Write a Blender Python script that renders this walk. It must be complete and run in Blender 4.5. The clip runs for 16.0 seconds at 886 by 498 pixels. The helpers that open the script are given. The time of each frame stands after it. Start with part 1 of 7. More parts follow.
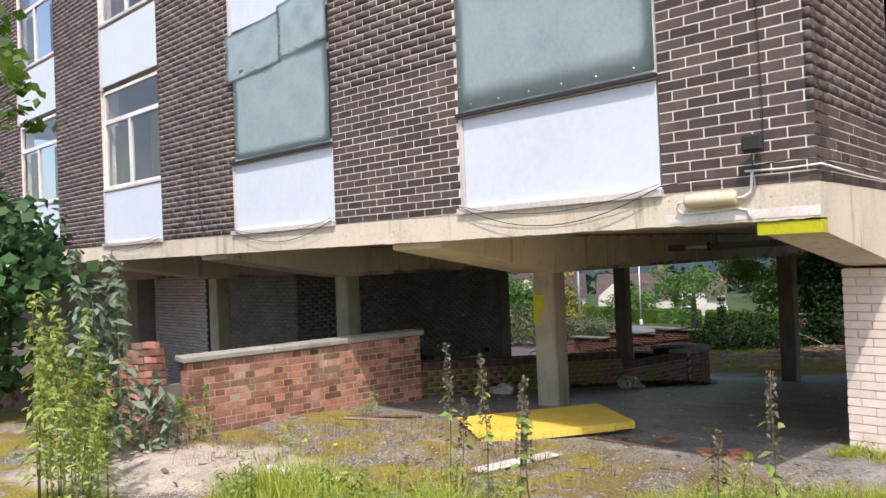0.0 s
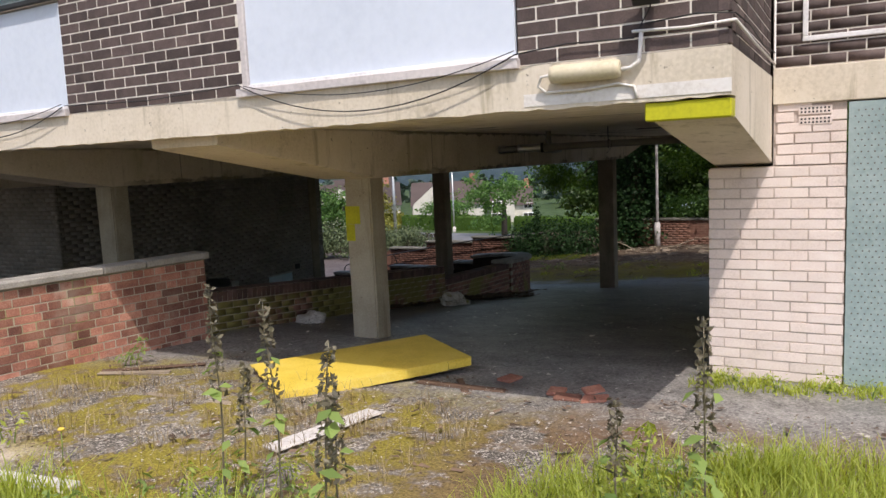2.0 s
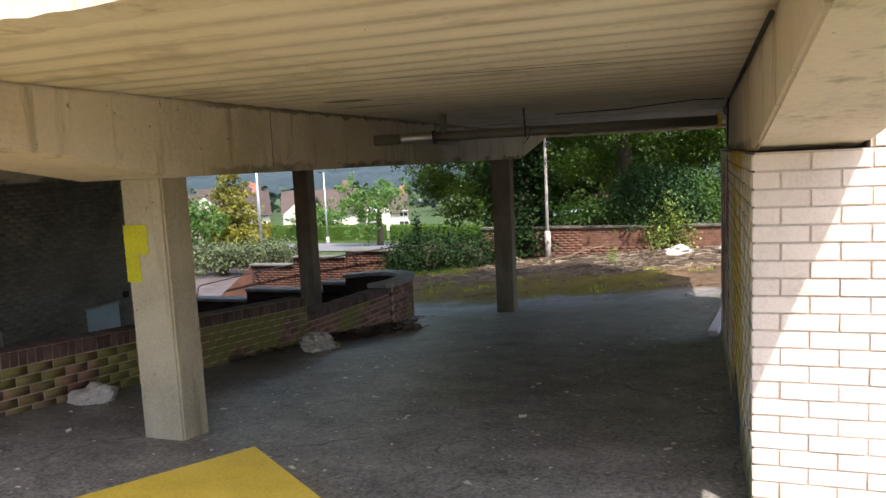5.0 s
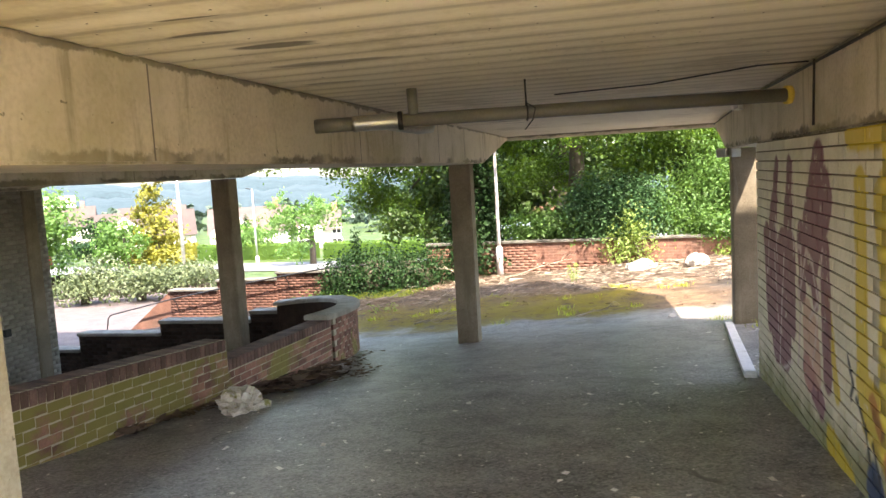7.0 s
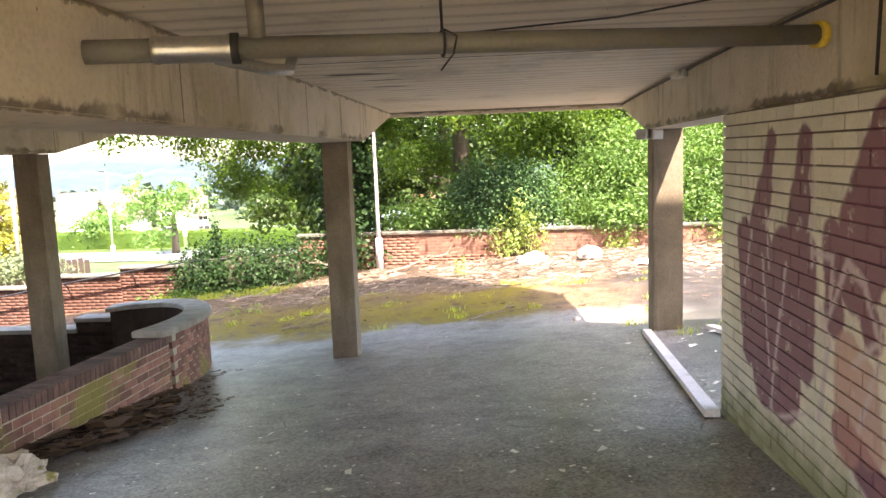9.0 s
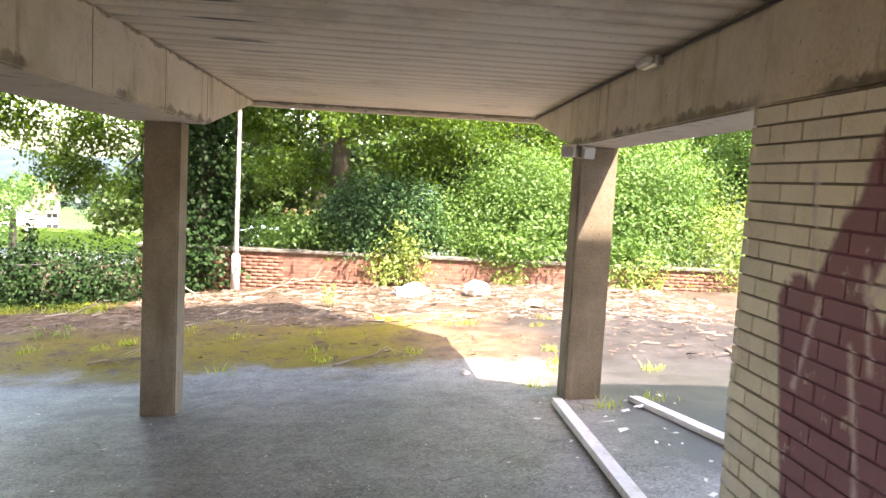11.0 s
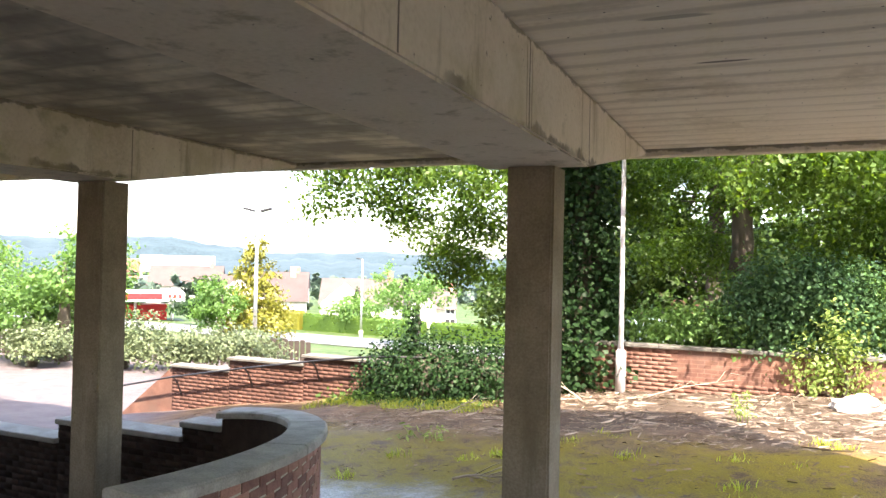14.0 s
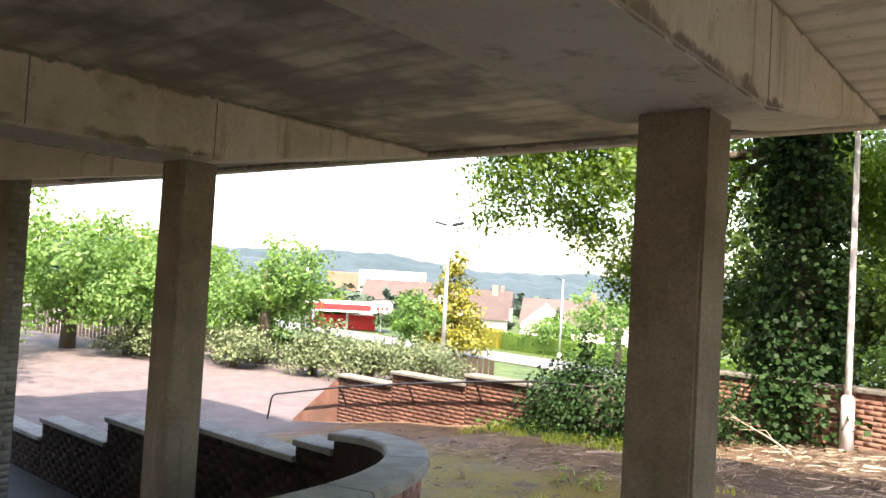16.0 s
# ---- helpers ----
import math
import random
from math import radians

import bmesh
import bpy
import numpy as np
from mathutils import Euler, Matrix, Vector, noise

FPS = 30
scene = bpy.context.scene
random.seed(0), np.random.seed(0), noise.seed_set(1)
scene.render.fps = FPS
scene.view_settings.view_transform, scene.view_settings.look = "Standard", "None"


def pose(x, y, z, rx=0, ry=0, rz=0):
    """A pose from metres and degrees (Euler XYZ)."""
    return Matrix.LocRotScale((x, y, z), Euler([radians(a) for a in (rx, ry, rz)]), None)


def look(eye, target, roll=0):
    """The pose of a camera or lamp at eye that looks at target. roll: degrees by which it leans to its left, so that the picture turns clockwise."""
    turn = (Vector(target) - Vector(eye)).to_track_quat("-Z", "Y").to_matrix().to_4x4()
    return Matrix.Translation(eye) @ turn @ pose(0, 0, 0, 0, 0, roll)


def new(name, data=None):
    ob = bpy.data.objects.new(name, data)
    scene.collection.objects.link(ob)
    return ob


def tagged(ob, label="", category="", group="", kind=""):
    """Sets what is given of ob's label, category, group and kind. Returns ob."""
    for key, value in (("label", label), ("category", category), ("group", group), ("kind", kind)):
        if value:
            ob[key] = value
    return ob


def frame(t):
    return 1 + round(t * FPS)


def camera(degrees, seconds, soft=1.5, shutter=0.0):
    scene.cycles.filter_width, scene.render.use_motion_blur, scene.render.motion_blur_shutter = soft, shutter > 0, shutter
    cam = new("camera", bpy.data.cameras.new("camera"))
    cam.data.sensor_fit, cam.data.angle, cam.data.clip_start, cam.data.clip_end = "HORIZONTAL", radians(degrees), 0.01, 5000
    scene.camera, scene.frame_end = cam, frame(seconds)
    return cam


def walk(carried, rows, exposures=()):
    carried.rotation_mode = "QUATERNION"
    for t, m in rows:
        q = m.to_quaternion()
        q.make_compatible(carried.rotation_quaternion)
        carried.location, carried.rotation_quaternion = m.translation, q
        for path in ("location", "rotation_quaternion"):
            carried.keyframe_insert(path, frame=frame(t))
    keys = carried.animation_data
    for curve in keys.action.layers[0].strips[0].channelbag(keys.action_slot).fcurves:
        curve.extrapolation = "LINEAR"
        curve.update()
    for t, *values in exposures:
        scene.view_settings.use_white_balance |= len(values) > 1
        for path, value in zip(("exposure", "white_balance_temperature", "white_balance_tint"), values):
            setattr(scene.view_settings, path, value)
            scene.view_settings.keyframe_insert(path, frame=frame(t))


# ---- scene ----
cam = camera(61.4, 16.0)
PATH = [
    (0, (0.849, -1.098, 1.809), (-0.506, 0.372, 1.831), -2.3),
    (0.5, (0.578, -0.808, 1.795), (-0.737, 0.697, 1.721), -2.9),
    (1, (0.341, -0.484, 1.777), (-0.897, 1.078, 1.604), -2.8),
    (1.5, (0.1, -0.152, 1.76), (-0.971, 1.521, 1.525), -2.3),
    (2, (-0.097, 0.248, 1.73), (-1.054, 1.987, 1.49), -2.6),
    (2.5, (-0.304, 0.623, 1.717), (-1.193, 2.401, 1.491), -2.9),
    (3, (-0.533, 1.018, 1.715), (-1.364, 2.825, 1.499), -2.9),
    (3.5, (-0.719, 1.445, 1.679), (-1.504, 3.271, 1.455), -3.1),
    (4, (-0.914, 1.813, 1.636), (-1.635, 3.663, 1.398), -3.4),
    (4.2, (-0.948, 1.967, 1.628), (-1.66, 3.822, 1.395), -3.1),
    (6.3, (-1.937, 3.878, 1.538), (-2.492, 5.784, 1.296), -3.5),
    (6.5, (-2.017, 4.009, 1.526), (-2.564, 5.917, 1.285), -3.6),
    (7, (-2.1, 4.453, 1.466), (-2.581, 6.384, 1.264), -3.3),
    (7.5, (-2.246, 4.868, 1.437), (-2.599, 6.829, 1.261), -3.0),
    (8, (-2.34, 5.294, 1.409), (-2.638, 7.261, 1.198), -3.0),
    (8.5, (-2.392, 5.739, 1.403), (-2.727, 7.699, 1.187), -0.8),
    (9, (-2.49, 6.204, 1.38), (-2.644, 8.182, 1.129), -2.2),
    (9.2, (-2.505, 6.395, 1.37), (-2.588, 8.375, 1.096), -1.3),
    (11.3, (-2.547, 8.368, 1.202), (-2.339, 10.352, 1.066), 2.3),
    (11.5, (-2.561, 8.402, 1.216), (-2.328, 10.386, 1.128), 1.1),
    (12, (-2.613, 8.844, 1.162), (-2.606, 10.844, 1.177), 0.3),
    (12.5, (-2.776, 9.235, 1.117), (-3.084, 11.208, 1.227), 1.5),
    (13, (-2.842, 9.625, 1.088), (-3.386, 11.544, 1.239), 1.6),
    (13.5, (-2.893, 10.017, 1.048), (-3.639, 11.869, 1.171), 1.3),
    (14, (-3.026, 10.397, 0.961), (-3.825, 12.23, 0.994), 1.2),
    (14.5, (-3.023, 10.766, 0.911), (-3.925, 12.551, 0.927), 1.2),
    (15, (-3.079, 11.14, 0.874), (-4.1, 12.859, 0.923), 2.1),
    (15.5, (-3.125, 11.539, 0.851), (-4.267, 13.179, 0.919), 2.8),
    (16, (-3.159, 11.963, 0.844), (-4.431, 13.505, 0.912), 3.3),
]
EXPOSURES = [(0, 0.68, 6550, 13), (2.5, 0.42, 6550, 13), (3.5, 0.45, 6550, 13), (4.2, 0.7, 6600, 13), (6.3, 2.85, 7100, 11), (7.4, 3.25, 7350, 14), (9.2, 3.6, 7600, 20), (11.3, 3.55, 7400, 20), (12.5, 3.5, 7100, 16), (14.0, 3.2, 7200, 15), (16.0, 2.85, 7600, 16)]
walk(cam, [(t, look(eye, target, roll)) for t, eye, target, roll in PATH], EXPOSURES)

# ---- world, sun ----
SUN_WAY = Vector((-0.70, 0.92, -1.9)).normalized()
world = bpy.data.worlds.new("sky")
scene.world = world
world.use_nodes = True
wn, wl = world.node_tree.nodes, world.node_tree.links
sky = wn.new("ShaderNodeTexSky")
sky.sky_type, sky.sun_disc = "NISHITA", False
sky.sun_elevation = math.asin(-SUN_WAY.z)
sky.sun_rotation = math.atan2(-SUN_WAY.x, -SUN_WAY.y)
sky.air_density, sky.dust_density, sky.ozone_density = 1.0, 2.5, 1.0
wl.new(sky.outputs[0], wn["Background"].inputs[0])
wn["Background"].inputs[1].default_value = 0.15
sun_data = bpy.data.lights.new("sun", "SUN")
sun_data.energy, sun_data.angle, sun_data.color = 2.6, radians(0.6), (1.0, 0.95, 0.87)
sun = new("sun", sun_data)
sun.matrix_world = look((0, 0, 30), Vector((0, 0, 30)) + SUN_WAY)

# ---- plan, metres ----
FACE = 4.05          # front face of the upper storeys
REAR = 17.4          # rear edge of the slab
SOFFIT = 2.03
BEAM_LOW = 1.575
BAY = 3.815
GRID_X = (-0.57, -4.40, -8.215, -12.03, -15.85, -19.66)   # beam centre lines
CORNER_X = -0.60     # right end of the front face
PIER_Y = 6.1
WALL_X = -1.03       # face of the painted wall beside the passage
WALL_END = 11.22
ROOF = 8.1
LEFT_X = -17.3       # left end of the block


def ground_z(x, y):
    b = np.interp(y, [-30, -3, 4, 6, 11.2, 14.9, 16.4, 20, 24, 34, 50, 90, 400],
                  [0.5, 0.22, 0.1, 0, -0.46, -0.83, -1.0, -1.05, -1.08, -1.5, -3.6, -5.5, -14])
    w = np.interp(y, [6, 14], [0, 0.08])
    return b + w * np.interp(x, [-60, -16, -12.5, -10, -1.5, 0, 40], [-20, -18.5, -11.5, -7, 0, 1.5, 3])


# ---- building helpers ----
def material(name, base, rough=0.8, metal=0.0, dark=None, light=None, scale=3.0, fine=60.0, bump=0.25, depth=0.01,
             spots=None, spot_scale=1.5, spot_edge=(0.55, 0.7), random_tint=0.0, spec=0.4):
    """A surface with wear at two scales, in object space."""
    m = bpy.data.materials.new(name)
    m.use_nodes = True
    n, l = m.node_tree.nodes, m.node_tree.links
    p = n["Principled BSDF"]
    p.inputs["Roughness"].default_value, p.inputs["Metallic"].default_value = rough, metal
    p.inputs["Specular IOR Level"].default_value = spec
    geo = n.new("ShaderNodeNewGeometry")
    big = n.new("ShaderNodeTexNoise")
    big.inputs["Scale"].default_value, big.inputs["Detail"].default_value, big.inputs["Roughness"].default_value = scale, 6, 0.6
    small = n.new("ShaderNodeTexNoise")
    small.inputs["Scale"].default_value, small.inputs["Detail"].default_value = fine, 4
    for t in (big, small):
        l.new(geo.outputs["Position"], t.inputs["Vector"])
    ramp = n.new("ShaderNodeValToRGB")
    dark = dark or tuple(c * 0.7 for c in base)
    light = light or tuple(min(1, c * 1.2) for c in base)
    e = ramp.color_ramp.elements
    e[0].position, e[0].color = 0.3, (*dark, 1)
    e[1].position, e[1].color = 0.72, (*light, 1)
    mid = e.new(0.5)
    mid.color = (*base, 1)
    mix = n.new("ShaderNodeMix")
    mix.data_type = "FLOAT"
    mix.inputs[0].default_value = 0.4
    l.new(big.outputs["Fac"], mix.inputs[2])
    l.new(small.outputs["Fac"], mix.inputs[3])
    l.new(mix.outputs[0], ramp.inputs[0])
    colour = ramp.outputs[0]
    if spots:
        s = n.new("ShaderNodeTexNoise")
        s.inputs["Scale"].default_value, s.inputs["Detail"].default_value, s.inputs["Roughness"].default_value = spot_scale, 8, 0.65
        l.new(geo.outputs["Position"], s.inputs["Vector"])
        r = n.new("ShaderNodeMapRange")
        r.inputs[1].default_value, r.inputs[2].default_value = spot_edge
        l.new(s.outputs["Fac"], r.inputs[0])
        c = n.new("ShaderNodeMix")
        c.data_type = "RGBA"
        l.new(r.outputs[0], c.inputs[0])
        l.new(colour, c.inputs[6])
        c.inputs[7].default_value = (*spots, 1)
        colour = c.outputs[2]
    if random_tint:
        info = n.new("ShaderNodeObjectInfo")
        isl = n.new("ShaderNodeMath")
        isl.operation = "ADD"
        l.new(info.outputs["Random"], isl.inputs[0])
        l.new(geo.outputs["Random Per Island"], isl.inputs[1])
        fr = n.new("ShaderNodeMath")
        fr.operation = "FRACT"
        l.new(isl.outputs[0], fr.inputs[0])
        r = n.new("ShaderNodeMapRange")
        r.inputs[3].default_value, r.inputs[4].default_value = 1 - random_tint, 1 + random_tint
        l.new(fr.outputs[0], r.inputs[0])
        hsv = n.new("ShaderNodeHueSaturation")
        l.new(r.outputs[0], hsv.inputs["Value"])
        l.new(colour, hsv.inputs["Color"])
        colour = hsv.outputs[0]
    l.new(colour, p.inputs["Base Color"])
    b = n.new("ShaderNodeBump")
    b.inputs["Strength"].default_value, b.inputs["Distance"].default_value = bump, depth
    l.new(mix.outputs[0], b.inputs["Height"])
    l.new(b.outputs[0], p.inputs["Normal"])
    return m


def mesh_of(bm, name, mat=None):
    me = bpy.data.meshes.new(name)
    bm.to_mesh(me)
    bm.free()
    if mat:
        me.materials.append(mat)
    return me


def solid(verts, faces, name, mat=None, smooth=False):
    """A mesh from arrays of corners and faces that all have as many corners."""
    verts, faces = np.asarray(verts, np.float32).reshape(-1, 3), np.asarray(faces, np.int32)
    me = bpy.data.meshes.new(name)
    k = faces.shape[1]
    me.vertices.add(len(verts))
    me.vertices.foreach_set("co", verts.ravel())
    me.loops.add(faces.size)
    me.loops.foreach_set("vertex_index", faces.ravel())
    me.polygons.add(len(faces))
    me.polygons.foreach_set("loop_start", np.arange(0, faces.size, k, dtype=np.int32))
    me.update(calc_edges=True)
    if smooth:
        me.polygons.foreach_set("use_smooth", np.ones(len(faces), bool))
    if mat:
        me.materials.append(mat)
    return me


def put(name, me, m=None, parent=None, label="", category="", group="", kind=""):
    ob = new(name, me)
    if m is not None:
        ob.matrix_basis = m
    if parent:
        ob.parent = parent
    return tagged(ob, label, category, group, kind)


def part(name, bm, mat, parent, label=""):
    return put(name, mesh_of(bm, name, mat), None, parent, label)


def empty(name, m, label, category, group="", kind=""):
    ob = new(name)
    ob.empty_display_size = 0.1
    ob.matrix_basis = m
    return tagged(ob, label, category, group, kind)


def block(bm, a, b, bevel=0.0, m=None):
    """A box from corner a to corner b, its edges rounded by bevel."""
    a, b = Vector(a), Vector(b)
    c, s = (a + b) / 2, b - a
    made = bmesh.ops.create_cube(bm, size=1, matrix=(m or Matrix()) @ Matrix.Translation(c) @ Matrix.Diagonal((*s, 1)))
    if bevel:
        edges = list({e for v in made["verts"] for e in v.link_edges})
        bmesh.ops.bevel(bm, geom=edges, offset=bevel, segments=1, affect="EDGES")
    return bm


def box(a, b, bevel=0.0):
    return block(bmesh.new(), a, b, bevel)


def prism(bm, outline, axis, lo, hi):
    """An outline in the plane across an axis, pushed from lo to hi."""
    def at(p, v):
        return {"x": (v, p[0], p[1]), "y": (p[0], v, p[1]), "z": (p[0], p[1], v)}[axis]
    one, two = [[bm.verts.new(at(p, v)) for p in outline] for v in (lo, hi)]
    k = len(outline)
    bm.faces.new(one), bm.faces.new(two)
    for i in range(k):
        bm.faces.new((one[i], one[(i + 1) % k], two[(i + 1) % k], two[i]))
    bmesh.ops.recalc_face_normals(bm, faces=bm.faces)
    return bm


def tube(bm, points, radius, sides=8, closed_ends=True):
    """A round bar along points; radius may be a list."""
    pts = [Vector([float(c) for c in p]) for p in points]
    radii = [float(v) for v in radius] if isinstance(radius, (list, tuple)) else [radius] * len(pts)
    rings, side = [], None
    for i, p in enumerate(pts):
        d = (pts[min(i + 1, len(pts) - 1)] - pts[max(i - 1, 0)]).normalized()
        side = d.orthogonal().normalized() if side is None else (side - d * side.dot(d)).normalized()
        up = d.cross(side)
        rings.append([bm.verts.new(p + radii[i] * (math.cos(a) * side + math.sin(a) * up)) for a in (2 * math.pi * k / sides for k in range(sides))])
    for r, s in zip(rings, rings[1:]):
        for k in range(sides):
            f = bm.faces.new((r[k], r[(k + 1) % sides], s[(k + 1) % sides], s[k]))
            f.smooth = True
    if closed_ends:
        bm.faces.new(rings[0][::-1]), bm.faces.new(rings[-1])
    return bm


CUBE = np.array([(x, y, z) for x in (0, 1) for y in (0, 1) for z in (0, 1)], float)
CUBE_FACES = np.array([(0, 1, 3, 2), (4, 6, 7, 5), (0, 4, 5, 1), (2, 3, 7, 6), (0, 2, 6, 4), (1, 5, 7, 3)])


def boxes(lows, highs):
    """Corners and faces of many boxes at once."""
    lows, highs = np.asarray(lows, float), np.asarray(highs, float)
    v = lows[:, None] + CUBE[None] * (highs - lows)[:, None]
    return v.reshape(-1, 3), (CUBE_FACES[None] + 8 * np.arange(len(lows))[:, None, None]).reshape(-1, 4)


# ---- materials ----
CONCRETE = material("concrete", (0.66, 0.58, 0.47), 0.85, dark=(0.5, 0.43, 0.33), light=(0.73, 0.655, 0.55), scale=1.6, fine=45, spots=(0.2, 0.17, 0.11), spot_scale=2.2, spot_edge=(0.62, 0.8))
SOFFIT_MAT = material("boarded_concrete", (0.72, 0.65, 0.53), 0.8, dark=(0.56, 0.49, 0.39), light=(0.78, 0.72, 0.61), scale=1.2, fine=30)
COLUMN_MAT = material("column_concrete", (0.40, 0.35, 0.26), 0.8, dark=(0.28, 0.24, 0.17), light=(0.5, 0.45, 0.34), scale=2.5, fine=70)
BROWN_BRICK = material("brown_brick", (0.085, 0.06, 0.055), 0.75, dark=(0.05, 0.037, 0.034), light=(0.13, 0.095, 0.085), scale=9, fine=120, random_tint=0.35)
# Brown pit brick and its mortar, the pit's deep shade put into both colours.
SHADED_BRICK = material("shaded_brick", (0.045, 0.03, 0.024), 0.85, spec=0.08, dark=(0.022, 0.016, 0.014), light=(0.075, 0.05, 0.038), scale=5, fine=90, random_tint=0.3)
SHADED_MORTAR = material("shaded_mortar", (0.05, 0.04, 0.032), 0.95, spec=0.08, scale=8, fine=150)
MORTAR = material("mortar", (0.72, 0.67, 0.6), 0.95, scale=8, fine=150)
DARK_MORTAR = material("dark_mortar", (0.22, 0.19, 0.16), 0.95, scale=8, fine=150)
WHITE_BRICK = material("painted_brick", (0.74, 0.63, 0.58), 0.7, dark=(0.6, 0.5, 0.45), light=(0.8, 0.71, 0.66), scale=4, fine=90, random_tint=0.06)
WHITE_MORTAR = material("painted_mortar", (0.56, 0.47, 0.42), 0.9, scale=5, fine=90)
GREY_BRICK = material("grey_painted_brick", (0.24, 0.22, 0.19), 0.8, dark=(0.13, 0.12, 0.1), light=(0.36, 0.33, 0.29), scale=1.2, fine=60, random_tint=0.12)
RED_BRICK = material("red_brick", (0.33, 0.145, 0.10), 0.85, dark=(0.15, 0.06, 0.05), light=(0.5, 0.29, 0.22), scale=4, fine=90, random_tint=0.5, spots=(0.42, 0.3, 0.24), spot_scale=2.2, spot_edge=(0.55, 0.72))
OLD_BRICK = material("old_brick", (0.19, 0.09, 0.062), 0.85, dark=(0.1, 0.045, 0.035), light=(0.3, 0.16, 0.11), scale=3, fine=90, random_tint=0.16, spots=(0.15, 0.085, 0.062), spot_scale=1.2, spot_edge=(0.5, 0.65))
STEP_BRICK = material("step_wall_brick", (0.115, 0.056, 0.042), 0.9, dark=(0.065, 0.035, 0.028), light=(0.19, 0.1, 0.075), scale=2, fine=90, random_tint=0.15, spec=0.2)
STEP_MORTAR = material("step_wall_mortar", (0.13, 0.075, 0.057), 0.95, scale=6, fine=90, spec=0.2)
# Column concrete for the rear row, backlit shade put into its colour.
SHADED_COLUMN = material("shaded_column_concrete", (0.22, 0.18, 0.13), 0.85, spec=0.2, dark=(0.13, 0.105, 0.075), light=(0.31, 0.265, 0.205), scale=2.5, fine=70)
RAMP_BRICK = material("ramp_brick", (0.24, 0.115, 0.09), 0.8, dark=(0.13, 0.06, 0.05), light=(0.36, 0.2, 0.15), scale=5, fine=90, random_tint=0.4)
RAMP_MORTAR = material("ramp_mortar", (0.42, 0.37, 0.29), 0.95, scale=6, fine=120, spots=(0.3, 0.28, 0.1), spot_scale=1.3, spot_edge=(0.5, 0.65))
SOLDIER = material("soldier_brick", (0.13, 0.075, 0.065), 0.8, dark=(0.07, 0.045, 0.04), light=(0.22, 0.13, 0.1), scale=6, fine=90, random_tint=0.35)
COPING = material("coping_stone", (0.30, 0.28, 0.25), 0.85, dark=(0.16, 0.15, 0.13), light=(0.45, 0.42, 0.37), scale=4, fine=70)
TARMAC = material("tarmac", (0.06, 0.058, 0.06), 0.75, dark=(0.035, 0.034, 0.035), light=(0.1, 0.098, 0.1), scale=0.8, fine=180, bump=0.5, depth=0.006)
WHITE_PANEL = material("white_panel", (0.62, 0.67, 0.76), 0.45, dark=(0.56, 0.61, 0.7), light=(0.66, 0.71, 0.8), scale=1, fine=20, bump=0.0)
STEEL_SHEET = material("steel_sheet", (0.58, 0.71, 0.75), 0.4, 0.0, dark=(0.46, 0.59, 0.63), light=(0.68, 0.79, 0.82), scale=2.5, fine=30, bump=0.1)
YELLOW = material("yellow_paint", (0.74, 0.54, 0.08), 0.45, dark=(0.56, 0.4, 0.05), light=(0.8, 0.63, 0.16), scale=3, fine=60, bump=0.1)


def position_field(n, l):
    geo = n.new("ShaderNodeNewGeometry")
    sep = n.new("ShaderNodeSeparateXYZ")
    l.new(geo.outputs["Position"], sep.inputs[0])
    return geo.outputs["Position"], sep.outputs


def calc(n, l, kind, *values):
    """One arithmetic node; values are sockets or numbers."""
    m = n.new("ShaderNodeMath")
    m.operation = kind
    for i, v in enumerate(values):
        if isinstance(v, (int, float)):
            m.inputs[i].default_value = v
        else:
            l.new(v, m.inputs[i])
    return m.outputs[0]


def smooth_step(n, l, value, lo, hi):
    r = n.new("ShaderNodeMapRange")
    r.interpolation_type = "SMOOTHSTEP"
    r.inputs[1].default_value, r.inputs[2].default_value = lo, hi
    l.new(value, r.inputs[0])
    return r.outputs[0]


def noise_at(n, l, pos, scale, detail=5, rough=0.6):
    t = n.new("ShaderNodeTexNoise")
    t.inputs["Scale"].default_value, t.inputs["Detail"].default_value, t.inputs["Roughness"].default_value = scale, detail, rough
    l.new(pos, t.inputs["Vector"])
    return t.outputs["Fac"]


def over(n, l, under, colour, mask):
    """colour (a socket or three numbers) laid over a colour socket by a mask."""
    c = n.new("ShaderNodeMix")
    c.data_type = "RGBA"
    l.new(mask, c.inputs[0])
    l.new(under, c.inputs[6])
    if isinstance(colour, tuple):
        c.inputs[7].default_value = (*colour, 1)
    else:
        l.new(colour, c.inputs[7])
    return c.outputs[2]


def two_tone(n, l, fac, a, b, lo=0.35, hi=0.65):
    ramp = n.new("ShaderNodeValToRGB")
    e = ramp.color_ramp.elements
    e[0].position, e[0].color, e[1].position, e[1].color = lo, (*a, 1), hi, (*b, 1)
    l.new(fac, ramp.inputs[0])
    return ramp.outputs[0]


def base_colour_input(m):
    """The socket that feeds a material's base colour, and its node tree's parts."""
    n, l = m.node_tree.nodes, m.node_tree.links
    p = n["Principled BSDF"]
    return n, l, p, p.inputs["Base Color"].links[0].from_socket


